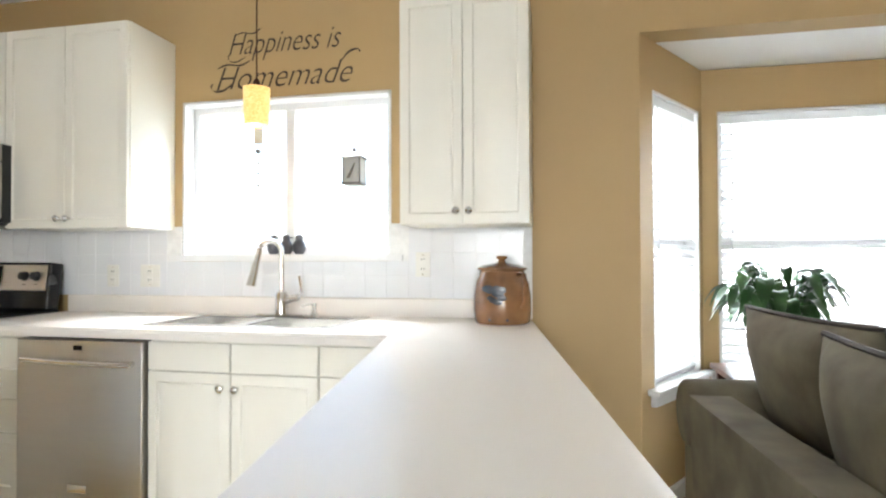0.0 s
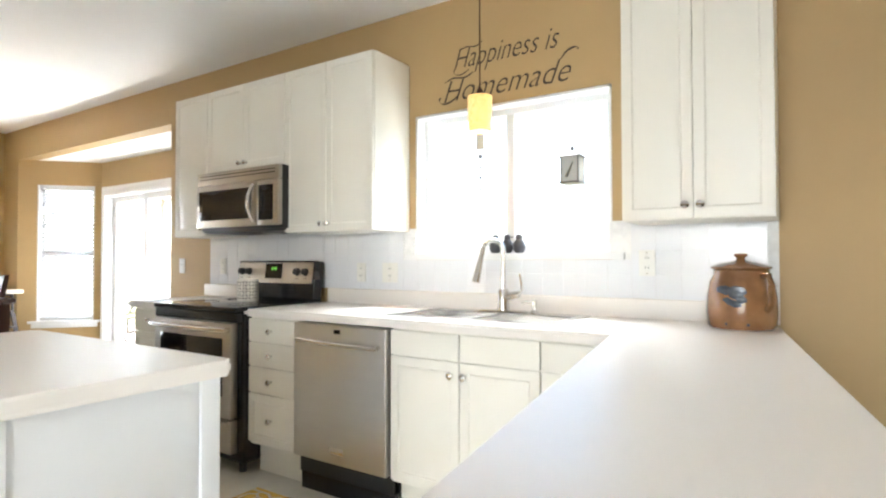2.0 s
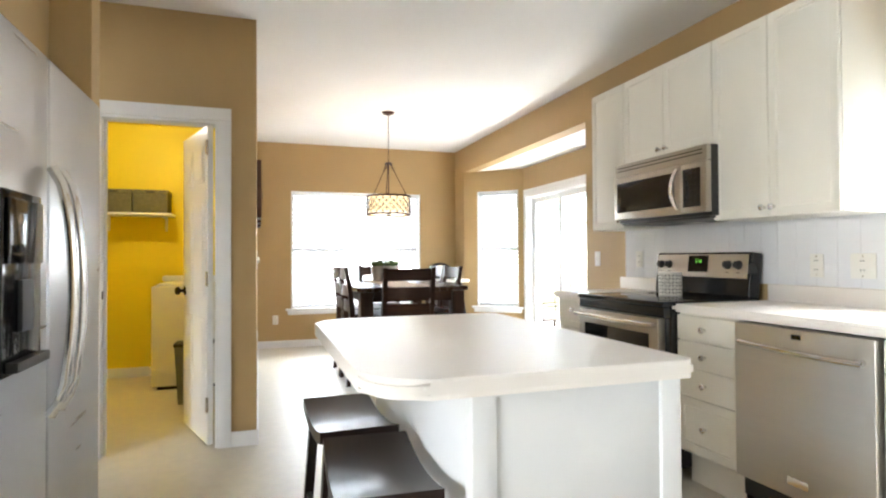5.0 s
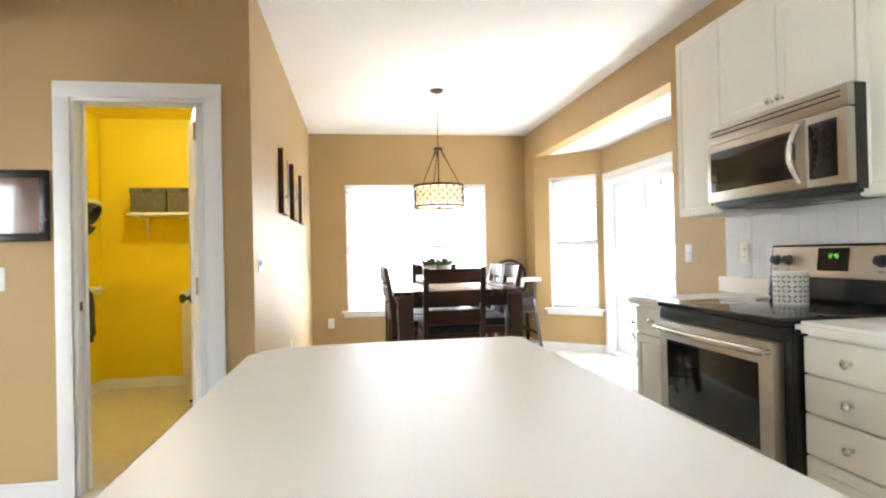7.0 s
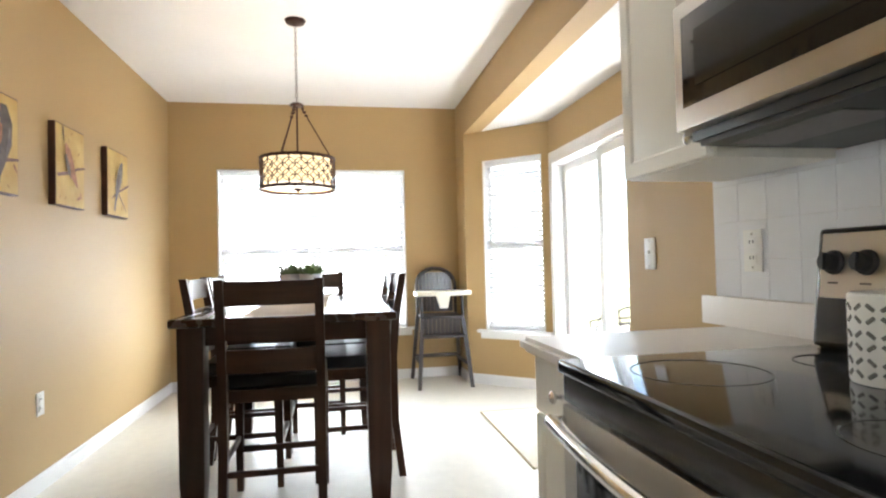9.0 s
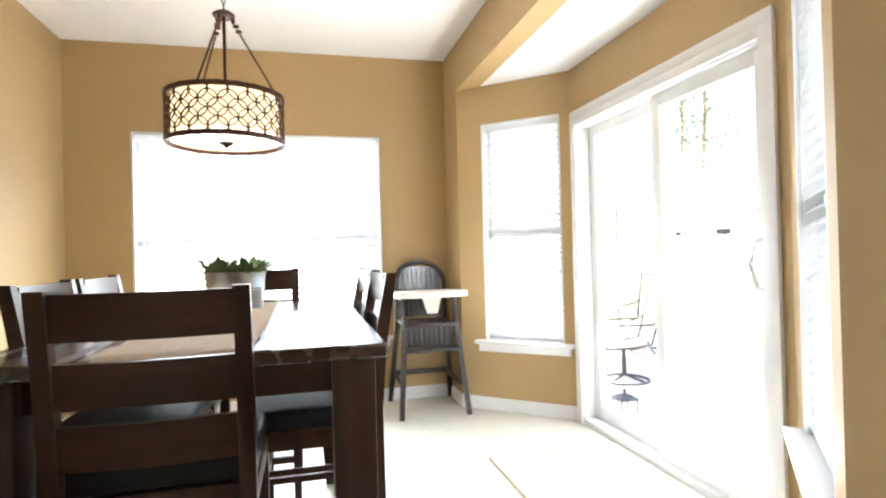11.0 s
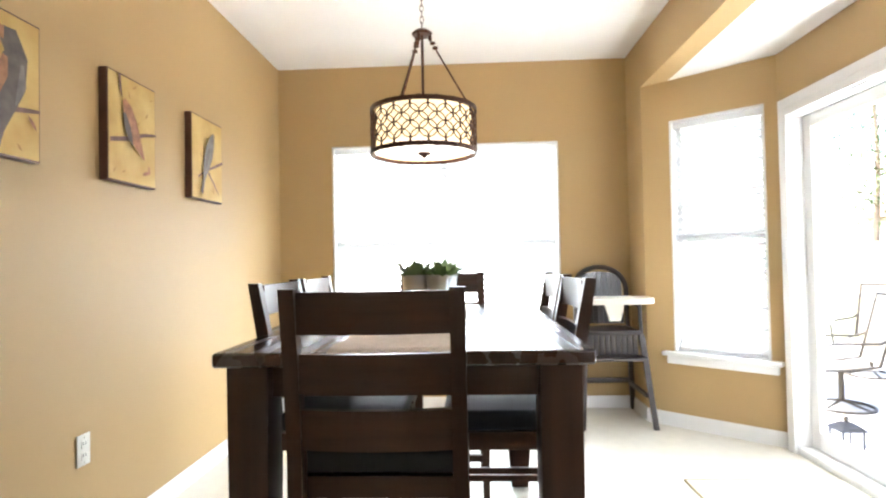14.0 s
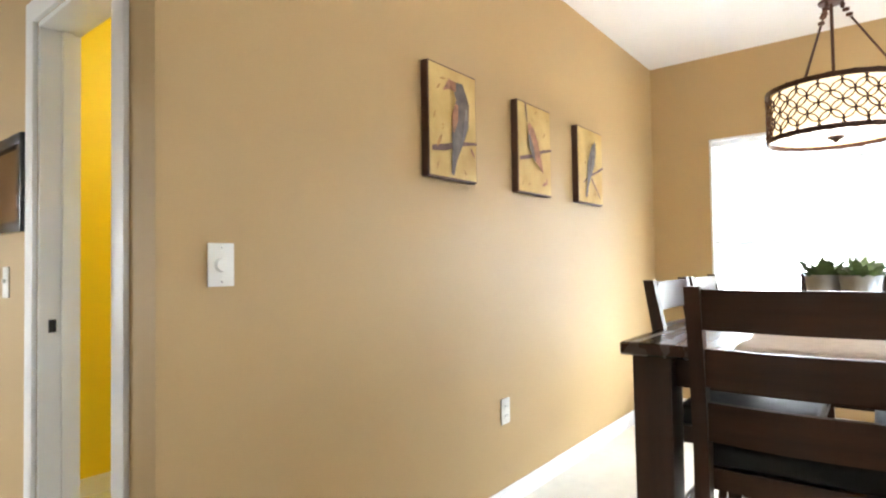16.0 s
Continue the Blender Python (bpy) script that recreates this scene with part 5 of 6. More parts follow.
    lathe(bm, [(0, ch - 0.035), (0.02, ch - 0.032), (0.055, ch - 0.018), (0.064, ch - 0.001), (0, ch - 0.001)], None, 28)
    part("canopy", bm, BRONZE, ob, "round bronze ceiling canopy")


FRET = {}
chandelier()

CANVAS = pmat("ochre_painted_canvas", (0.66, 0.49, 0.19), 0.7, dark=(0.50, 0.31, 0.09), scale=6, bump=0.25, fine=300)
INK = pmat("dark_painted_plumage", (0.17, 0.14, 0.12), 0.7, dark=(0.09, 0.075, 0.07), scale=22)
SMOKE = pmat("grey_painted_plumage", (0.26, 0.235, 0.21), 0.7, dark=(0.14, 0.12, 0.12), scale=22)
FLECK = pmat("ochre_brown_painted_leaf", (0.40, 0.22, 0.07), 0.7, var=0.3, scale=30)
RUST = pmat("rust_painted_shape", (0.36, 0.17, 0.09), 0.7, var=0.35, scale=30)
BRANCH = pmat("purple_brown_painted_branch", (0.19, 0.11, 0.09), 0.7, var=0.3, scale=30)


def painting(x0, x1, z0, z1, shapes, label):
    """A deep-edged canvas on the south wall; shapes: (material, points along x and z as fractions, thickness)."""
    ob = thing("bird_painting", ((x0 + x1) / 2, SOUTH, z0), label, "painting", "bird paintings in a row")
    w, h = (x1 - x0) / 2, z1 - z0
    slab("frame_edge", [(-w, w, 0.001, 0.036, 0, h)], DARKFRAME, ob, "dark brown edge", 0.003)
    slab("canvas", [(-w + 0.007, w - 0.007, 0.0355, 0.038, 0.007, h - 0.007)], CANVAS, ob, "ochre painted canvas")
    for k, (mat, pts, nm) in enumerate(shapes):
        bm = bmesh.new()
        y = 0.0392 + 0.0005 * k
        vs = [bm.verts.new((w - 2 * w * u, y, h * v)) for u, v in pts]
        bm.faces.new(vs)
        thick(bm, (0, 0.0003, 0))
        part(nm, bm, mat, ob, smooth=False)


def blob(cx, cz, a, b, tilt, n=14, cut=1.0):
    t = radians(tilt)
    return [(cx + a * math.cos(2 * math.pi * k / n) * math.cos(t) - b * math.sin(2 * math.pi * k / n) * math.sin(t), cz + (a * math.cos(2 * math.pi * k / n) * math.sin(t) + b * math.sin(2 * math.pi * k / n) * math.cos(t)) * cut) for k in range(n)]


def stroke(p, q, w):
    dx, dz = q[0] - p[0], q[1] - p[1]
    n = math.hypot(dx, dz)
    nx, nz = -dz / n * w, dx / n * w
    return [(p[0] + nx, p[1] + nz), (q[0] + nx * 0.5, q[1] + nz * 0.5), (q[0] - nx * 0.5, q[1] - nz * 0.5), (p[0] - nx, p[1] - nz)]


def leaf(cx, cz, a, tilt):
    """A pointed leaf or feather outline."""
    t = radians(tilt)
    prof = [(-1, 0), (-0.5, 0.22), (0.1, 0.28), (0.6, 0.16), (1, 0), (0.6, -0.14), (0.1, -0.24), (-0.5, -0.2)]
    return [(cx + a * (u * math.cos(t) - v * math.sin(t)), cz + 0.72 * a * (u * math.sin(t) + v * math.cos(t))) for u, v in prof]


def curve_shape(pts, widths):
    """A tapering brush stroke through points."""
    up, down = [], []
    for k, (u, v) in enumerate(pts):
        a, b = pts[max(k - 1, 0)], pts[min(k + 1, len(pts) - 1)]
        dx, dz = b[0] - a[0], b[1] - a[1]
        n = math.hypot(dx, dz)
        up.append((u - dz / n * widths[k], v + dx / n * widths[k]))
        down.append((u + dz / n * widths[k], v - dx / n * widths[k]))
    return up + down[::-1]


def flecks(seed):
    rnd = random.Random(seed)
    return [(FLECK, leaf(rnd.uniform(0.08, 0.92), rnd.uniform(0.08, 0.92), rnd.uniform(0.03, 0.06), rnd.uniform(0, 180)), "painted_fleck") for k in range(9)]


painting(-4.475, -4.15, 1.465, 1.92, flecks(1) + [
    (BRANCH, curve_shape([(0.04, 0.24), (0.3, 0.27), (0.6, 0.33), (0.97, 0.37)], [0.022, 0.03, 0.022, 0.012]), "painted_branch"),
    (INK, curve_shape([(0.44, 0.04), (0.48, 0.18), (0.54, 0.36), (0.62, 0.54), (0.66, 0.70), (0.60, 0.80), (0.50, 0.83)], [0.03, 0.05, 0.12, 0.17, 0.15, 0.11, 0.05]), "painted_bird"),
    (RUST, curve_shape([(0.46, 0.42), (0.50, 0.56), (0.54, 0.68)], [0.02, 0.07, 0.03]), "painted_breast"),
    (SMOKE, curve_shape([(0.66, 0.36), (0.74, 0.52), (0.74, 0.66)], [0.01, 0.05, 0.02]), "painted_wing"),
    (RUST, curve_shape([(0.52, 0.83), (0.38, 0.84), (0.26, 0.77)], [0.045, 0.045, 0.006]), "painted_beak"),
    (FLECK, leaf(0.18, 0.32, 0.10, 60), "painted_leaf"), (RUST, leaf(0.86, 0.27, 0.09, -50), "painted_blossom")], "ochre canvas painting of a dark toucan on a branch")
painting(-5.16, -4.82, 1.465, 1.915, flecks(2) + [
    (BRANCH, curve_shape([(0.02, 0.36), (0.4, 0.42), (0.7, 0.50), (0.98, 0.54)], [0.02, 0.022, 0.018, 0.010]), "painted_branch"),
    (BRANCH, curve_shape([(0.20, 0.98), (0.22, 0.86), (0.24, 0.78)], [0.022, 0.018, 0.008]), "painted_twig"),
    (RUST, curve_shape([(0.70, 0.26), (0.58, 0.38), (0.46, 0.52), (0.36, 0.66), (0.28, 0.76)], [0.012, 0.07, 0.11, 0.10, 0.03]), "painted_bird"),
    (INK, curve_shape([(0.46, 0.36), (0.36, 0.50), (0.28, 0.64)], [0.01, 0.06, 0.03]), "painted_wing"),
    (RUST, leaf(0.74, 0.13, 0.10, 20), "painted_blossom"), (RUST, leaf(0.80, 0.17, 0.07, 100), "painted_petal")], "ochre canvas painting of a rust bird on a twig")
painting(-5.845, -5.49, 1.468, 1.915, flecks(3) + [
    (BRANCH, curve_shape([(0.16, 0.26), (0.4, 0.36), (0.7, 0.44), (0.97, 0.52)], [0.01, 0.014, 0.016, 0.018]), "painted_branch"),
    (BRANCH, curve_shape([(0.48, 0.34), (0.66, 0.22), (0.82, 0.10)], [0.018, 0.014, 0.008]), "painted_twig"),
    (SMOKE, curve_shape([(0.26, 0.08), (0.34, 0.26), (0.42, 0.44), (0.52, 0.60), (0.60, 0.74), (0.66, 0.84)], [0.03, 0.035, 0.10, 0.12, 0.085, 0.02]), "painted_bird"),
    (INK, curve_shape([(0.40, 0.40), (0.46, 0.54), (0.52, 0.64)], [0.01, 0.05, 0.02]), "painted_wing")], "ochre canvas painting of a grey bird on a twig")

GREYWOOD = pmat("dark_grey_brown_wood", (0.034, 0.022, 0.019), 0.35, dark=(0.022, 0.016, 0.016), scale=24, bump=0.08, fine=50, stretch=(1, 1, 0.12), coat=0.15)
TRAY = pmat("ivory_plastic_tray", (0.78, 0.74, 0.64), 0.3, var=0.02)


def high_chair():
    ob = thing("high_chair", (-6.65, 3.0, 0), "dark wooden high chair with an ivory tray", "high chair")
    for s in (-1, 1):
        for xa, xb in ((0.27, 0.16), (-0.25, -0.14)):
            bm = bmesh.new()
            beam(bm, (xa, s * 0.235, 0), (xb, s * 0.185, 0.60 if xa > 0 else 0.62), 0.028, 0.032, 0.034, 0.036)
            bev(bm, 0.005)
            part("leg", bm, GREYWOOD, ob)
        slab("side_rail", [(-0.20, 0.20, s * 0.2 - 0.01, s * 0.2 + 0.01, 0.19, 0.22)], GREYWOOD, ob, "", 0.004)
        bm = bmesh.new()
        sweep(bm, [(-0.15, s * 0.185, 0.60), (-0.17, s * 0.185, 0.78), (-0.08, s * 0.187, 0.80), (0.13, s * 0.187, 0.79), (0.155, s * 0.186, 0.60)], 0.015, 8)
        part("arm_rest", bm, GREYWOOD, ob)
    slab("cross_bar", [(-0.235, -0.205, -0.20, 0.20, 0.20, 0.235)], GREYWOOD, ob, "", 0.004)
    slab("footrest", [(0.13, 0.27, -0.20, 0.20, 0.44, 0.46)], GREYWOOD, ob, "", 0.006)
    for k in range(9):
        y = -0.168 + k * 0.037
        slab("front_board", [(0.155, 0.165, y, y + 0.0345, 0.462, 0.615)], GREYWOOD, ob, "", 0.002)
    slab("seat", [(-0.17, 0.17, -0.185, 0.185, 0.60, 0.625)], GREYWOOD, ob, "", 0.005)
    # arched back of upright boards
    for k in range(9):
        y = -0.162 + k * 0.036
        z1 = 0.985 + 0.06 * math.sqrt(max(0.0, 1 - ((y + 0.016) / 0.19) ** 2))
        bm = bmesh.new()
        beam(bm, (-0.165, y + 0.017, 0.64), (-0.225, y + 0.017, z1 - 0.03), 0.012, 0.0335)
        bev(bm, 0.002, 1)
        part("back_board", bm, GREYWOOD, ob)
    bm = bmesh.new()
    sweep(bm, [(-0.165, -0.185, 0.64)] + [(-0.165 - 0.06 * min(1, 0.3 + math.sin(t)), -0.185 * math.cos(t), 0.90 + 0.15 * math.sin(t)) for t in [math.pi * k / 14 for k in range(15)]] + [(-0.165, 0.185, 0.64)], 0.018, 8)
    part("back_frame", bm, GREYWOOD, ob)
    bm = bmesh.new()
    pts = []
    for k in range(28):
        t = 2 * math.pi * k / 28
        c, s_ = math.cos(t), math.sin(t)
        pts.append((0.17 + 0.16 * math.copysign(abs(c) ** 0.55, c), 0.255 * math.copysign(abs(s_) ** 0.55, s_)))
    loop_slab(bm, pts, 0.815, 0.85)
    bev(bm, 0.012, 3)
    tray = part("tray", bm, TRAY, ob, "ivory plastic tray")
    bm = bmesh.new()
    beam(bm, (0.22, 0, 0.70), (0.2, 0, 0.815), 0.03, 0.07, 0.04, 0.13)
    bev(bm, 0.008)
    part("tray_bracket", bm, TRAY, tray)


high_chair()


# ---- stools, rugs ----
def stool(where, turn):
    ob = thing("bar_stool", where, "dark wooden saddle-seat stool beside the island", "stool", "stools at the island", turn)
    bm = bmesh.new()
    n, prev = 10, None
    for k in range(n + 1):
        x = -0.225 + 0.45 * k / n
        dip = 0.028 * (1 - (2 * k / n - 1) ** 2)
        ring = [bm.verts.new((x, y, z - dip)) for y, z in ((-0.125, 0.57), (0.125, 0.57), (0.125, 0.606), (-0.125, 0.606))]
        if prev:
            for i in range(4):
                bm.faces.new((prev[i], prev[(i + 1) % 4], ring[(i + 1) % 4], ring[i]))
        else:
            bm.faces.new(ring[::-1])
        prev = ring
    bm.faces.new(prev)
    bev(bm, 0.008, 3)
    part("seat", bm, STOOLWOOD, ob, "glossy saddle-shaped seat")
    for sx in (-1, 1):
        for sy in (-1, 1):
            bm = bmesh.new()
            beam(bm, (sx * 0.215, sy * 0.125, 0), (sx * 0.175, sy * 0.088, 0.572), 0.03, 0.03, 0.036, 0.034)
            bev(bm, 0.004)
            part("leg", bm, STOOLWOOD, ob)
    for sy in (-1, 1):
        slab("stretcher", [(-0.195, 0.195, sy * 0.109 - 0.009, sy * 0.109 + 0.009, 0.24, 0.268)], STOOLWOOD, ob, "", 0.003)
    for sx in (-1, 1):
        slab("stretcher", [(sx * 0.203 - 0.009, sx * 0.203 + 0.009, -0.112, 0.112, 0.14, 0.168)], STOOLWOOD, ob, "", 0.003)
    return ob


st = stool((-1.48, 0.90, 0), 2)
copy_thing(st, pose(-0.97, 0.90, 0, 0, 0, -3))

RUGYELLOW = pmat("mustard_rug_pile", (0.64, 0.40, 0.08), 0.95, var=0.12, scale=60, bump=0.7, fine=400)
RUGWHITE = pmat("cream_rug_pile", (0.68, 0.62, 0.50), 0.95, var=0.08, scale=60, bump=0.7, fine=400)


def trellis_rug():
    x0, x1, y0, y1 = -1.62, -0.35, 1.88, 2.52
    ob = thing("kitchen_rug", ((x0 + x1) / 2, (y0 + y1) / 2, 0.001), "mustard yellow rug with a cream trellis pattern", "rug", "", 0)
    w, d = (x1 - x0) / 2, (y1 - y0) / 2
    slab("pile", [(-w, w, -d, d, 0, 0.008)], RUGYELLOW, ob, "", 0.003)
    bm = bmesh.new()
    p, q, hw = 0.19, 0.105, 0.0065

    def line(ax, ay, bx, by):
        a, b = Vector((ax, ay, 0)), Vector((bx, by, 0))
        if max(abs(ax), abs(bx)) > w - 0.004 or max(abs(ay), abs(by)) > d - 0.004:
            return
        n = (b - a).normalized().cross(Vector((0, 0, 1))) * hw
        bm.faces.new([bm.verts.new((v.x, v.y, 0.0092)) for v in (a - n, a + n, b + n, b - n)])

    for j in range(-4, 5):
        for i in range(-5, 6):
            cx, cy = (i + 0.5 * (j % 2)) * p, j * q
            ring = [(cx + 0.038 * u, cy + 0.052 * v) for u, v in ((1, 0.5), (0, 1), (-1, 0.5), (-1, -0.5), (0, -1), (1, -0.5))]
            for k in range(6):
                line(*ring[k], *ring[(k + 1) % 6])
            for v in (-0.026, 0.026):
                line(cx + 0.038, cy + v, cx + p - 0.038, cy + v)
            line(cx, cy + 0.052, cx, cy + q - 0.026)
    thick(bm, (0, 0, 0.0008))
    part("trellis", bm, RUGWHITE, ob, "cream trellis lines", False)["kind"] = "stuff"


trellis_rug()
mat_ob = thing("door_mat", (-4.97, 3.46, 0.001), "pale cream woven mat in front of the sliding door", "rug")
bm = bmesh.new()
box(bm, -0.57, 0.57, -0.36, 0.385, 0, 0.009)
bev(bm, 0.003)
part("woven_field", bm, RUGWHITE, mat_ob)
MATEDGE = pmat("tan_mat_binding", (0.34, 0.26, 0.14), 0.9, var=0.2, scale=30, bump=0.4)
slab("binding", [(-0.575, 0.575, -0.366, -0.36, 0, 0.010), (-0.576, -0.57, -0.366, 0.385, 0, 0.010)], MATEDGE, mat_ob, "thin tan bound edge")


# ---- living room ----
def pillow(bm, w, h, t, m, n=12):
    """A plump square cushion in the plane x-z of m, t thick along y."""
    for side in (-1, 1):
        grid = []
        for i in range(n + 1):
            row = []
            for j in range(n + 1):
                u, v = 2 * i / n - 1, 2 * j / n - 1
                e = (1 - abs(u) ** 3) * (1 - abs(v) ** 3)
                px = 1 - 0.05 * (1 - abs(v) ** 2) * abs(u)
                pz = 1 - 0.05 * (1 - abs(u) ** 2) * abs(v)
                row.append(bm.verts.new(m @ Vector((u * px * w / 2, side * (t / 2 * e ** 0.6 + 0.002), v * pz * h / 2))))
            grid.append(row)
        for i in range(n):
            for j in range(n):
                bm.faces.new((grid[i][j], grid[i + 1][j], grid[i + 1][j + 1], grid[i][j + 1]))
    bmesh.ops.remove_doubles(bm, verts=bm.verts[:], dist=0.0045)


def pillow_edge(w, h, m, n=10):
    pts = []
    for k in range(4 * n):
        s, f = k // n, 2 * (k % n) / n - 1
        u, v = ((f, -1), (1, f), (-f, 1), (-1, -f))[s]
        pts.append(m @ Vector((u * (1 - 0.05 * (1 - v * v) * abs(u)) * w / 2, 0, v * (1 - 0.05 * (1 - u * u) * abs(v)) * h / 2)))
    return pts + pts[:1]


def sofa():
    ox, oy = 1.80, 1.93
    ob = thing("sofa", (ox, oy, 0.004), "olive taupe suede sofa standing with its back to the peninsula", "sofa", "", 4)
    n = 0.93
    bm = bmesh.new()
    # back: a raked slab along y, rounded
    vs = beam(bm, (-0.40, 0, 0.06), (-0.46, 0, 0.69), 0.22, 2 * n - 0.1, 0.14, 2 * n - 0.1)
    bev(bm, 0.05, 4)
    part("back", bm, SUEDE, ob)
    slab("base", [(-0.40, 0.45, -n + 0.1, n - 0.1, 0.08, 0.42)], SUEDE, ob, "", 0.03)
    for s in (-1, 1):
        bm = bmesh.new()
        a = s * n + 0.05 * (s > 0)
        box(bm, -0.50, 0.46, a - 0.09, a + 0.09, 0.06, 0.58)
        bev(bm, 0.04, 3)
        part("arm", bm, SUEDE, ob)
        bm = bmesh.new()
        rod(bm, (-0.52, a, 0.60), (0.47, a, 0.60), 0.125, 24)
        bev(bm, 0.03, 3)
        part("arm_roll", bm, SUEDE, ob, "rolled arm top")
    for k in range(2):
        y = -0.415 + 0.83 * k
        bm = bmesh.new()
        box(bm, -0.26, 0.47, y - 0.405, y + 0.405, 0.42, 0.57)
        bev(bm, 0.045, 4)
        part("seat_cushion", bm, SUEDE, ob)
    for x, y, z, w, h, rx, rz, t in ((-0.22, 0.63, 0.785, 0.66, 0.44, -14, 96, 0.22), (-0.29, 0.16, 0.755, 0.56, 0.44, -12, 84, 0.2), (-0.18, -0.56, 0.77, 0.50, 0.44, -14, 92, 0.22), (0.22, 0.42, 0.86, 0.46, 0.46, -20, 104, 0.2)):
        m = pose(x, y, z, rx, 0, rz)
        bm = bmesh.new()
        pillow(bm, w, h, t, m)
        c = part("back_cushion", bm, SUEDE, ob)
        bm = bmesh.new()
        sweep(bm, pillow_edge(w, h, m), 0.0095, 6)
        part("piping", bm, PIPING, c, "dark piped edge")
    for s in (-1, 1):
        for x in (-0.4, 0.4):
            bm = bmesh.new()
            cyl(bm, 0.02, 0.03, 0.08, Matrix.Translation((x, s * (n - 0.05), 0)), 12)
            part("foot", bm, ESPRESSO, ob)


sofa()


def side_table():
    ob = thing("side_table", (1.72, 3.36, 0.004), "small dark wooden side table by the bay window", "side table")
    slab("tabletop", [(-0.24, 0.24, -0.22, 0.22, 0.64, 0.665)], ESPRESSO_X, ob, "", 0.005)
    for sx in (-1, 1):
        for sy in (-1, 1):
            slab("leg", [(sx * 0.2 - 0.018, sx * 0.2 + 0.018, sy * 0.18 - 0.018, sy * 0.18 + 0.018, 0, 0.64)], ESPRESSO, ob, "", 0.003)


side_table()


def peace_lily():
    ob = thing("potted_plant", (1.70, 3.36, 0.67), "leafy green house plant in a pot by the bay window", "plant")
    bm = bmesh.new()
    lathe(bm, [(0, 0), (0.07, 0), (0.075, 0.01), (0.095, 0.14), (0.102, 0.145), (0.1, 0.16), (0.088, 0.155), (0.085, 0.13), (0, 0.13)], None, 24)
    part("pot", bm, CERAMIC, ob)
    rnd = random.Random(5)
    for k in range(95):
        a = k * 2.4 + rnd.random() * 0.6
        out = 0.03 + 0.12 * rnd.random()
        up = 0.14 + 0.20 * rnd.random() - 0.3 * out
        b = Vector((0.03 * math.cos(a), 0.03 * math.sin(a), 0.13))
        p = b + Vector((out * math.cos(a), out * math.sin(a), up))
        stem = bmesh.new()
        rod(stem, b, p, 0.0028, 5)
        part("stem", stem, LEAF, ob)
        bm = bmesh.new()
        L = 0.08 + 0.05 * rnd.random()
        leaf_blade(bm, p, p + Vector((L * math.cos(a + 0.3 * rnd.random()), L * math.sin(a), -0.02 - 0.07 * rnd.random())), 0.052 + 0.028 * rnd.random(), 0.04, 6)
        part("leaf", bm, LEAF, ob)


peace_lily()

# added, unseen back wall window, an opening for fill on living room and kitchen
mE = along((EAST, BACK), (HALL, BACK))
window_unit("unseen_window_7", mE, EAST - 2.2, EAST + 0.8, 0.50, 2.11, 2, "wide white window added unseen in the back wall for fill light")
blind(mE, EAST - 2.2, EAST + 0.8, 0.50, 2.11, "white horizontal blind lowered over the added, unseen back window", tilt=20)


# ---- laundry and hall ----
WASHER = pmat("white_appliance_enamel", (0.75, 0.74, 0.70), 0.3, var=0.02)
wash = thing("washing_machine", (-5.22, 0.07, 0), "white top-loading washing machine in the laundry", "washing machine")
slab("cabinet", [(-0.34, 0.34, -0.34, 0.34, 0.03, 0.90)], WASHER, wash, "", 0.012)
slab("lid", [(-0.28, 0.32, -0.30, 0.30, 0.902, 0.92)], WASHER, wash, "", 0.006)
slab("console", [(-0.34, -0.24, -0.34, 0.34, 0.921, 0.975)], WASHER, wash, "", 0.015)
slab("plinth", [(-0.30, 0.30, -0.30, 0.30, 0.0, 0.03)], RUBBER, wash)
bn = thing("trash_bin", (-4.40, 0.12, 0), "narrow grey plastic bin behind the laundry door", "bin")
bm = bmesh.new()
beam(bm, (0, 0, 0), (0, 0, 0.46), 0.17, 0.22, 0.21, 0.27)
bev(bm, 0.015, 2)
part("bin_body", bm, pmat("grey_plastic", (0.20, 0.20, 0.20), 0.5), bn)
slab("bin_rim", [(-0.112, 0.112, -0.142, 0.142, 0.45, 0.475)], RUBBER, bn, "", 0.006)
BOXMAT = pmat("grey_fabric_box", (0.13, 0.12, 0.07), 0.9, var=0.15, scale=40, bump=0.5, fine=300)
shelf = thing("wall_shelf", (-5.6, -0.50, 1.55), "white wall shelf on brackets in the laundry", "shelf")
slab("board", [(0.001, 0.30, -0.33, 0.33, 0, 0.02)], TRIM, shelf, "", 0.003)
for y in (-0.25, 0.25):
    slab("bracket", [(0.001, 0.02, y - 0.01, y + 0.01, -0.14, -0.001), (0.02, 0.24, y - 0.01, y + 0.01, -0.02, -0.001)], TRIM, shelf)
for k in range(2):
    bo = thing("storage_box", (-5.44, -0.655 + 0.305 * k, 1.571), "grey fabric storage box with a handle slot on the laundry shelf", "box", "boxes on the laundry shelf")
    slab("box_body", [(-0.14, 0.13, -0.145, 0.145, 0, 0.17)], BOXMAT, bo, "", 0.006)
    slab("box_lid", [(-0.145, 0.135, -0.149, 0.149, 0.171, 0.215)], BOXMAT, bo, "", 0.005)
    slab("handle_slot", [(0.1355, 0.138, -0.035, 0.035, 0.185, 0.2)], RUBBER, bo)
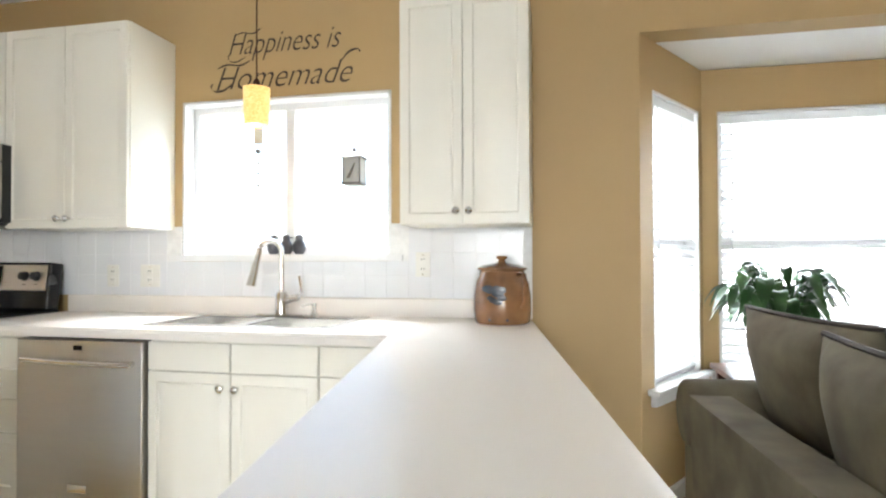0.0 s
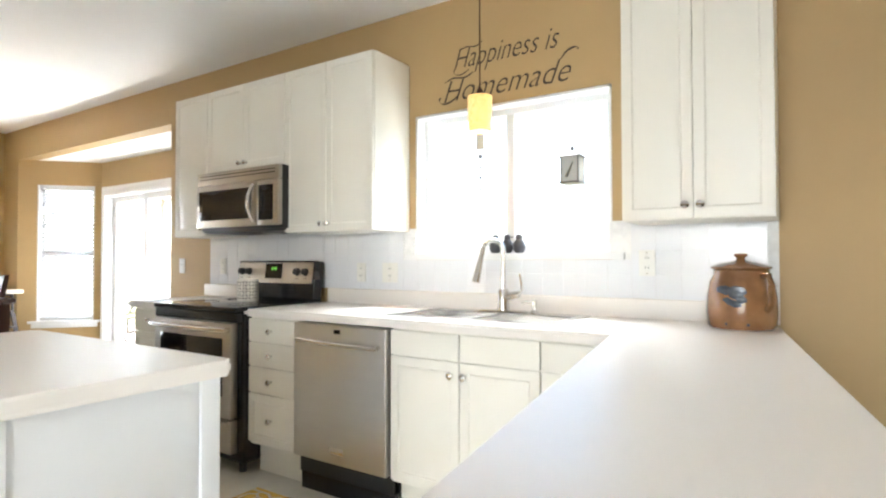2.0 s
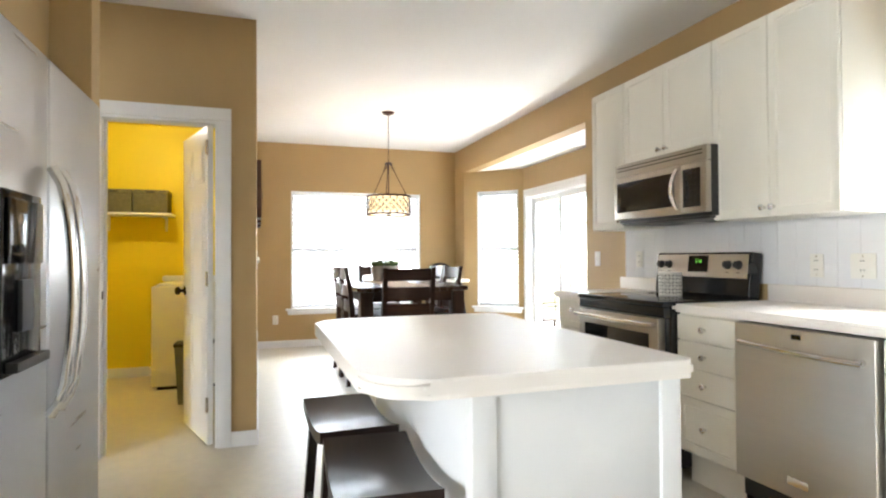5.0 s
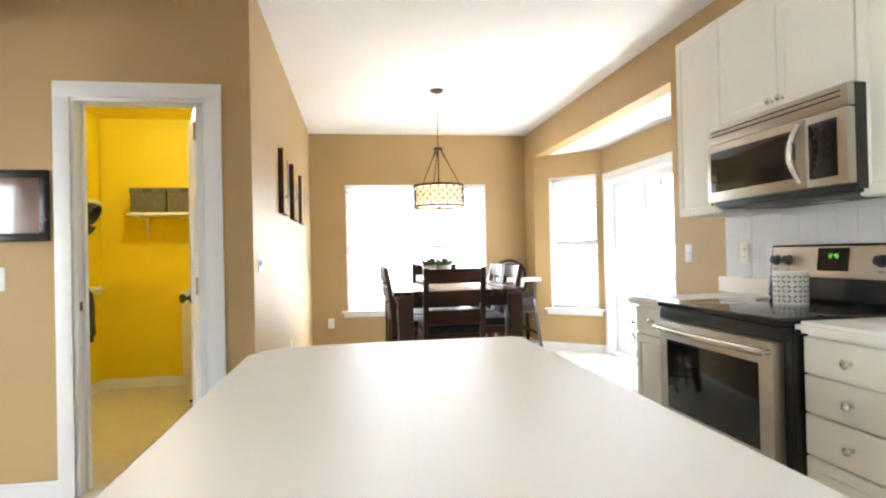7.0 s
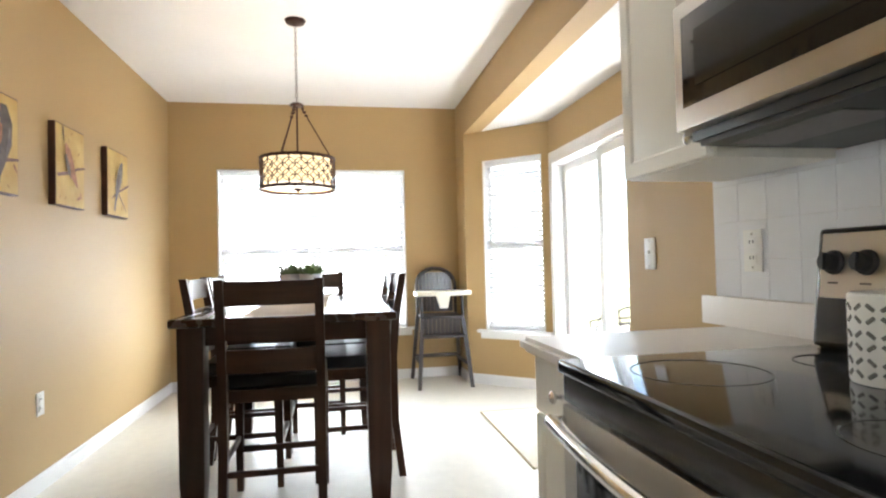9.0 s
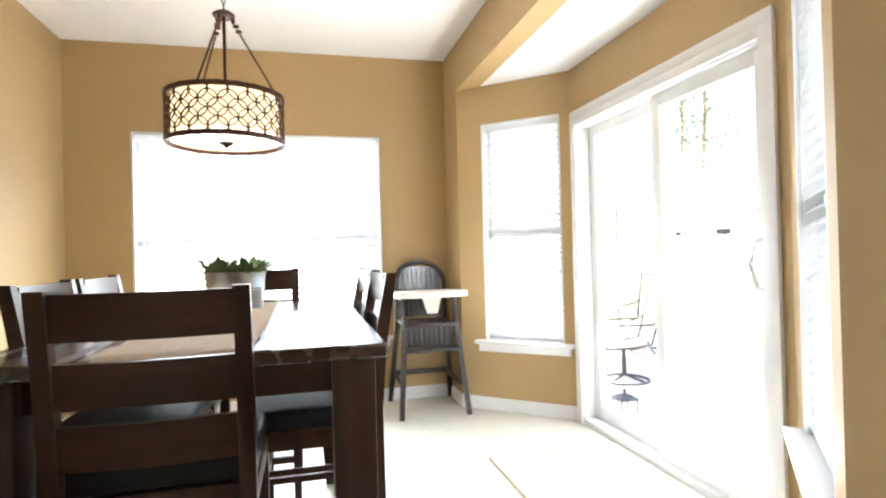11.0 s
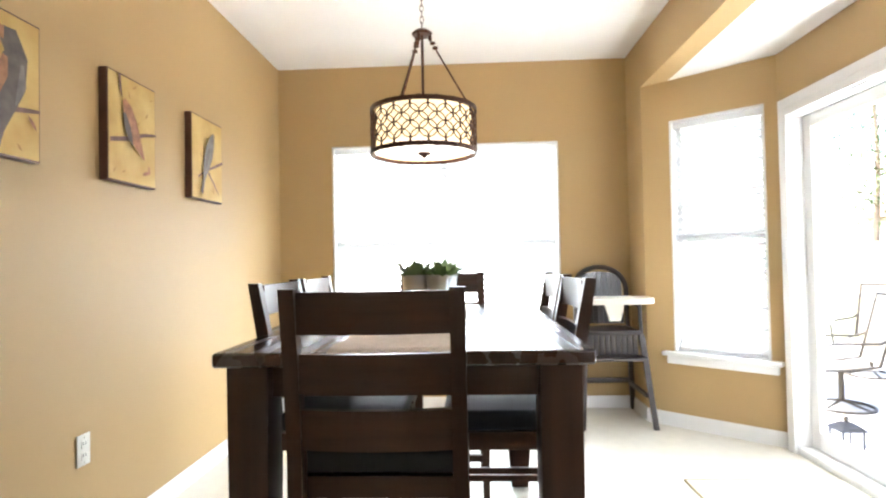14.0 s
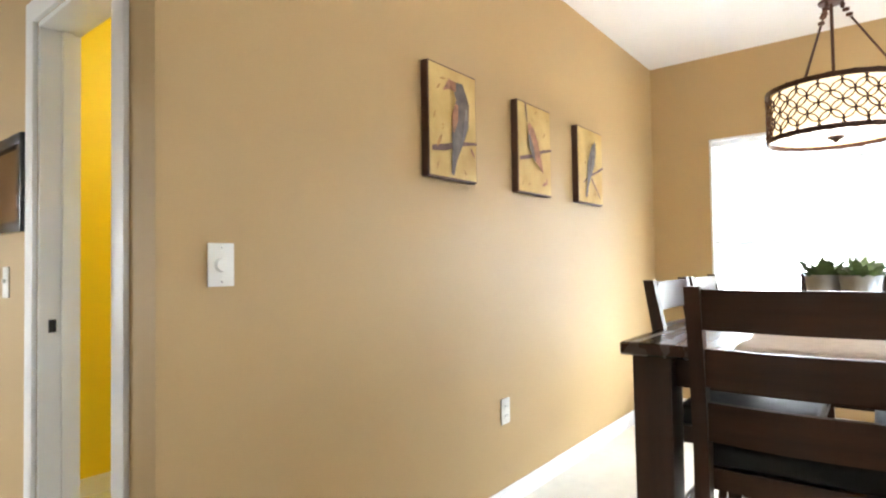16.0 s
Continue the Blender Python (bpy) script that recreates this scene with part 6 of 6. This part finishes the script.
for z in (1.66, 0.90):
    rk = thing("coat_rack", (-5.30, -1.15, z), "white wall rail with coat pegs in the laundry", "coat rack", "coat rails in the laundry")
    slab("rail", [(-0.24, 0.24, 0.001, 0.018, -0.035, 0.035)], TRIM, rk, "", 0.004)
    for k in range(4):
        bm = bmesh.new()
        rod(bm, (-0.18 + 0.12 * k, 0.018, 0), (-0.18 + 0.12 * k, 0.06, 0.015), 0.006, 8, 0.009)
        part("peg", bm, TRIM, rk)
CLOTH = pmat("dark_grey_cloth", (0.045, 0.042, 0.035), 0.9, var=0.3, scale=20, bump=0.5)
cap = thing("cap", (-5.18, -1.07, 1.56), "dark grey cap hanging on a coat peg", "cap")
bm = bmesh.new()
lathe(bm, [(0.095, -0.05), (0.094, 0.0), (0.075, 0.05), (0.04, 0.075), (0, 0.08)], pose(0, 0, 0, 62, 0, 0), 20)
part("crown", bm, CLOTH, cap)
bm = bmesh.new()
loop_slab(bm, [(0.085 * math.cos(t), -0.02 - 0.085 * math.sin(t) * 0.9) for t in [math.pi * k / 10 for k in range(11)]], -0.005, 0.0)
bmesh.ops.transform(bm, matrix=pose(0, 0.02, -0.09, 70, 0, 0), verts=bm.verts[:])
part("brim", bm, CLOTH, cap)
jk = thing("jacket", (-5.18, -1.09, 0.88), "dark jacket hanging from a coat peg", "jacket")
bm = bmesh.new()
prof = [(0.02, 0.05), (0.06, 0.0), (0.085, -0.1), (0.10, -0.22), (0.105, -0.32), (0.07, -0.36)]
rings = []
for r, z in prof:
    rings.append([bm.verts.new(((r * (1 + 0.16 * math.sin(3 * t + z * 9))) * math.cos(t), 0.45 * (r * (1 + 0.16 * math.sin(3 * t + z * 9))) * math.sin(t), z)) for t in [2 * math.pi * k / 20 for k in range(20)]])
for a, b in zip(rings, rings[1:]):
    for k in range(20):
        bm.faces.new((a[k], a[(k + 1) % 20], b[(k + 1) % 20], b[k]))
bm.faces.new(rings[0])
bm.faces.new(rings[-1][::-1])
part("jacket_body", bm, CLOTH, jk)
bm = bmesh.new()
sweep(bm, [(0.05, 0.03, -0.05), (0.10, 0.045, -0.18), (0.11, 0.05, -0.38)], 0.035, 10)
part("sleeve", bm, CLOTH, jk)

pf = thing("picture_frame", (HALL, -0.63, 1.26), "black framed brown print hanging on the hallway wall", "picture frame")
slab("frame", [(0.001, 0.025, -0.27, 0.27, 0.0, 0.04), (0.001, 0.025, -0.27, 0.27, 0.31, 0.35), (0.001, 0.025, -0.27, -0.23, 0.04, 0.31), (0.001, 0.025, 0.23, 0.27, 0.04, 0.31)], BLACK, pf, "", 0.004)
slab("glazing", [(0.004, 0.010, -0.229, 0.229, 0.041, 0.309)], pmat("brown_print", (0.16, 0.08, 0.045), 0.12, var=0.3, scale=5, bump=0.0, coat=0.6), pf)
plate((HALL, -0.60, 1.08), 90, "white light switch on the hallway wall", "switch")


# ---- outdoors ----
structure("ground", [(-60, 60, NORTH + 0.2, 90, -0.6, -0.34), (-60, WEST - 0.3, -60, NORTH + 0.2, -0.6, -0.34), (EAST + 0.3, 60, -60, NORTH + 0.2, -0.6, -0.34), (WEST - 0.3, EAST + 0.3, -60, -4.2, -0.6, -0.34)], pmat("dry_lawn", (0.22, 0.22, 0.12), 0.95, var=0.3, scale=3, bump=0.6, fine=60), "pale dry lawn round the house", "ground")
structure("patio", [(-12, -2.0, NORTH + 0.75, 9.5, -0.345, -0.28)], CONCRETE, "pale concrete patio behind the house", "patio")
structure("house_roof", [(WEST - 0.4, EAST + 0.4, -4.2, NORTH + 0.62, TOP + 0.16, TOP + 0.3)], CONCRETE, "flat roof and eaves over the house", "roof")
FENCE = pmat("weathered_fence_wood", (0.40, 0.36, 0.31), 0.9, var=0.2, scale=6, bump=0.4, stretch=(1, 1, 0.1))
fence = thing("fence", (-10, 15.0, -0.34), "weathered wooden board fence across the back yard", "fence")
bm = bmesh.new()
box(bm, -0.07, 0.07, -0.01, 0.01, 0.05, 1.8)
board_mesh = None
for k in range(190):
    if k == 0:
        f = part("board", bm, FENCE, fence)
        board_mesh = f.data
    else:
        f = new("board", board_mesh)
        f.parent = fence
    f.matrix_basis = pose(-20 + 0.155 * k, 0, 0.02 * math.sin(k * 2.1))
for z in (0.4, 1.45):
    slab("rail", [(-20.1, 9.5, 0.011, 0.05, z, z + 0.08)], FENCE, fence)
BARK = pmat("pine_bark", (0.22, 0.17, 0.13), 0.95, var=0.3, scale=12, bump=0.8, fine=40)
TREELEAF = pmat("tree_foliage", (0.12, 0.16, 0.08), 0.7, var=0.3, scale=3, bump=0.2)


def tree(x, y, h, seed):
    rnd = random.Random(seed)
    ob = thing("tree", (x, y, -0.34), "tall thin tree beyond the fence", "tree", "trees beyond the fence")
    bm = bmesh.new()
    sweep(bm, [(0.12 * math.sin(k * 0.9 + seed), 0.1 * math.cos(k + seed), h * k / 8) for k in range(9)], 0.13, 8)
    for v in bm.verts:
        f = max(0.25, 1 - v.co.z / h)
        v.co.x *= 0.4 + 0.6 * f
        v.co.y *= 0.4 + 0.6 * f
    tips = []
    for k in range(16):
        z = h * (0.35 + 0.6 * rnd.random())
        a = rnd.random() * 6.28
        L = (0.6 + 1.6 * rnd.random()) * (1.15 - z / h)
        t = Vector((L * math.cos(a), L * math.sin(a), z + 0.3 * L))
        rod(bm, (0, 0, z), t, 0.045, 6, 0.012)
        tips.append(t)
    part("trunk", bm, BARK, ob)
    bm = bmesh.new()
    for t in tips:
        for k in range(60):
            p = t * (0.75 + 0.3 * rnd.random()) + Vector((rnd.gauss(0, 0.75), rnd.gauss(0, 0.75), rnd.gauss(0, 0.5)))
            d = Vector((rnd.gauss(0, 1), rnd.gauss(0, 1), rnd.gauss(0, 0.7))).normalized()
            leaf_blade(bm, p, p + d * 0.20, 0.08, 0.02, 2)
    part("crown", bm, TREELEAF, ob)["kind"] = "stuff"


for k, (x, y, h) in enumerate(((-19.0, 15.5, 8), (-21.5, 16.5, 9), (-24.5, 17.5, 8), (-17.0, 18, 9), (-27, 16.8, 10))):
    tree(x, y, h, k)
# a neighbour's house
HOUSE = pmat("pale_siding", (0.62, 0.60, 0.56), 0.8, var=0.05, scale=1, bump=0.1)
hs = thing("house", (-27, 27, -0.34), "pale neighbouring house with a brown roof beyond the trees", "house")
slab("wall", [(-6, 6, -4, 4, 0, 3.2)], HOUSE, hs)
bm = bmesh.new()
vs = [bm.verts.new(p) for p in ((-6.5, -4.6, 3.2), (6.5, -4.6, 3.2), (6.5, 4.6, 3.2), (-6.5, 4.6, 3.2), (-6.5, 0, 5.6), (6.5, 0, 5.6))]
for f in ((0, 1, 5, 4), (2, 3, 4, 5), (0, 4, 3), (1, 2, 5), (3, 2, 1, 0)):
    bm.faces.new([vs[i] for i in f])
part("roof", bm, pmat("brown_shingle", (0.20, 0.13, 0.09), 0.9, var=0.2, scale=5, bump=0.4), hs, smooth=False)
for x in (-3.5, 0, 3.5):
    slab("window", [(x - 0.5, x + 0.5, -4.03, -4.001, 1.0, 2.3)], BLACKGLASS, hs)

IRON = pmat("dark_patio_metal", (0.05, 0.045, 0.04), 0.5, 0.6, var=0.1)
SLING = pmat("grey_sling_mesh", (0.20, 0.19, 0.17), 0.8, var=0.1)
GZ = -0.28


def patio_chair(where, turn):
    ob = thing("patio_chair", where, "metal swivel patio chair with a grey sling seat", "chair", "patio chairs", turn)
    for s in (-1, 1):
        bm = bmesh.new()
        sweep(bm, [(0.27, s * 0.26, 0.36), (0.0, s * 0.26, 0.38), (-0.22, s * 0.26, 0.42), (-0.30, s * 0.26, 0.70), (-0.38, s * 0.26, 1.02)], 0.014, 8)
        part("side_frame", bm, IRON, ob)
        bm = bmesh.new()
        sweep(bm, [(0.24, s * 0.27, 0.37), (0.25, s * 0.29, 0.58), (0.1, s * 0.3, 0.61), (-0.22, s * 0.29, 0.62), (-0.29, s * 0.27, 0.66)], 0.013, 8)
        part("arm", bm, IRON, ob)
    bm = bmesh.new()
    rod(bm, (-0.38, -0.26, 1.02), (-0.38, 0.26, 1.02), 0.013, 8)
    part("top_rail", bm, IRON, ob)
    slab("seat_sling", [(-0.22, 0.26, -0.25, 0.25, 0.375, 0.385)], SLING, ob)
    bm = bmesh.new()
    beam(bm, (-0.235, 0, 0.42), (-0.378, 0, 1.01), 0.008, 0.5)
    part("back_sling", bm, SLING, ob)
    bm = bmesh.new()
    rod(bm, (0, 0, 0.06), (0, 0, 0.37), 0.025, 10)
    part("post", bm, IRON, ob)
    bm = bmesh.new()
    lathe(bm, [(0.24, 0.0), (0.262, 0.0), (0.262, 0.022), (0.24, 0.022), (0.24, 0.0)], None, 28)
    for k in range(4):
        a = radians(45 + 90 * k)
        rod(bm, (0, 0, 0.07), (0.25 * math.cos(a), 0.25 * math.sin(a), 0.012), 0.012, 6)
    part("ring_base", bm, IRON, ob)
    return ob


pc = patio_chair((-7.95, 5.4, GZ), 252)
copy_thing(pc, pose(-9.3, 6.6, GZ, 0, 0, -60))
pt = thing("patio_table", (-8.75, 5.2, GZ), "round metal patio table with a glass top", "table")
bm = bmesh.new()
lathe(bm, [(0, 0.70), (0.55, 0.70), (0.56, 0.71), (0.55, 0.72), (0, 0.72)], None, 36)
part("tabletop", bm, SLING, pt)
for k in range(4):
    bm = bmesh.new()
    a = radians(45 + 90 * k)
    sweep(bm, [(0.45 * math.cos(a), 0.45 * math.sin(a), 0.70), (0.25 * math.cos(a), 0.25 * math.sin(a), 0.35), (0.42 * math.cos(a), 0.42 * math.sin(a), 0.0)], 0.014, 8)
    part("leg", bm, IRON, pt)


def lantern(where, scale, label, wire=0.0):
    ob = thing("lantern" if not wire else "bird_feeder", where, label, "lantern" if not wire else "bird feeder")
    s = scale
    slab("base", [(-0.5 * s, 0.5 * s, -0.5 * s, 0.5 * s, 0, 0.1 * s)], IRON, ob, "", 0.02 * s)
    for sx in (-1, 1):
        for sy in (-1, 1):
            slab("post", [(sx * 0.42 * s - 0.03 * s, sx * 0.42 * s + 0.03 * s, sy * 0.42 * s - 0.03 * s, sy * 0.42 * s + 0.03 * s, 0.1 * s, 1.3 * s)], IRON, ob)
    for k in range(4):
        slab("pane", [(-0.39 * s, 0.39 * s, -0.43 * s, -0.415 * s, 0.11 * s, 1.29 * s)], SLING if wire else PANE, ob, "", 0, pose(0, 0, 0, 0, 0, 90 * k))
    bm = bmesh.new()
    beam(bm, (0, 0, 1.3 * s), (0, 0, 1.6 * s), 1.15 * s, 1.15 * s, 0.35 * s, 0.35 * s)
    part("roof", bm, IRON, ob)
    bm = bmesh.new()
    lathe(bm, [(0.06 * s, 1.6 * s), (0.12 * s, 1.72 * s), (0.06 * s, 1.84 * s), (0.0, 1.84 * s)], None, 10)
    if wire:
        rod(bm, (0, 0, 1.8 * s), (0, 0, wire), 0.0015, 5)
    part("hanger", bm, IRON, ob)
    if wire:
        bm = bmesh.new()
        beam(bm, (-0.15 * s, -0.45 * s, 0.3 * s), (0.18 * s, -0.45 * s, 1.0 * s), 0.18 * s, 0.03 * s, 0.06 * s, 0.03 * s)
        part("cut_motif", bm, IRON, ob)


lantern((-6.62, 4.58, GZ), 0.16, "small metal lantern standing on the patio")
lantern((-0.345, 3.62, 1.585), 0.115, "square metal bird feeder hanging outside the kitchen window", TOP + 0.16 - 1.585)
wc = thing("wind_chime", (-0.93, 3.62, 1.60), "thin wind chime hanging outside the kitchen window", "wind chime")
bm = bmesh.new()
rod(bm, (0, 0, 0.0), (0, 0, TOP + 0.16 - 1.60), 0.0012, 5)
part("cord", bm, IRON, wc)
for k, z in enumerate((0.0, 0.07, 0.13, 0.2)):
    bm = bmesh.new()
    bmesh.ops.create_icosphere(bm, subdivisions=1, radius=0.012 if k < 3 else 0.02, matrix=Matrix.Translation((0, 0, z)))
    part("bead", bm, SLATE, wc)
slab("sail", [(-0.028, 0.028, -0.003, 0.003, 0.24, 0.34)], SLING, wc)


# ---- splash tiles, the last pieces ----
splash = structure("backsplash", [(-3.08, 0.648, NORTH - 0.006, NORTH - 0.001, CT + 0.086, kz0 - 0.031), (-3.08, kx0 - 0.002, NORTH - 0.006, NORTH - 0.001, kz0 - 0.031, 1.345), (kx1 + 0.002, 0.648, NORTH - 0.006, NORTH - 0.001, kz0 - 0.031, 1.345)], GROUT, "white square tile splash above the worktop", "backsplash")
TS = 0.1085
bm = bmesh.new()
box(bm, 0.0005, TS - 0.0008, -0.003, 0, 0.0005, TS - 0.0008)
bev(bm, 0.001, 1)
tile_mesh = bpy.data.meshes.new("tile")
bm.to_mesh(tile_mesh)
bm.free()
tile_mesh.materials.append(TILE)
rnd = random.Random(3)
for i in range(36):
    for j in range(4):
        x, z = -3.08 + i * TS, CT + 0.088 + j * TS
        top = min(z + TS, 1.346) if not (x + TS > kx0 - 0.05 and x < kx1 + 0.05) else min(z + TS, kz0 - 0.031)
        f = (top - z) / TS
        if f < 0.15 or x + TS > 0.66:
            continue
        t = new("tile", tile_mesh)
        t.parent = splash
        t.matrix_basis = pose(x, NORTH - 0.0062, z, 0.12 * rnd.uniform(-1, 1), 0, 0.12 * rnd.uniform(-1, 1)) @ Matrix.Diagonal((1, 1, f, 1))
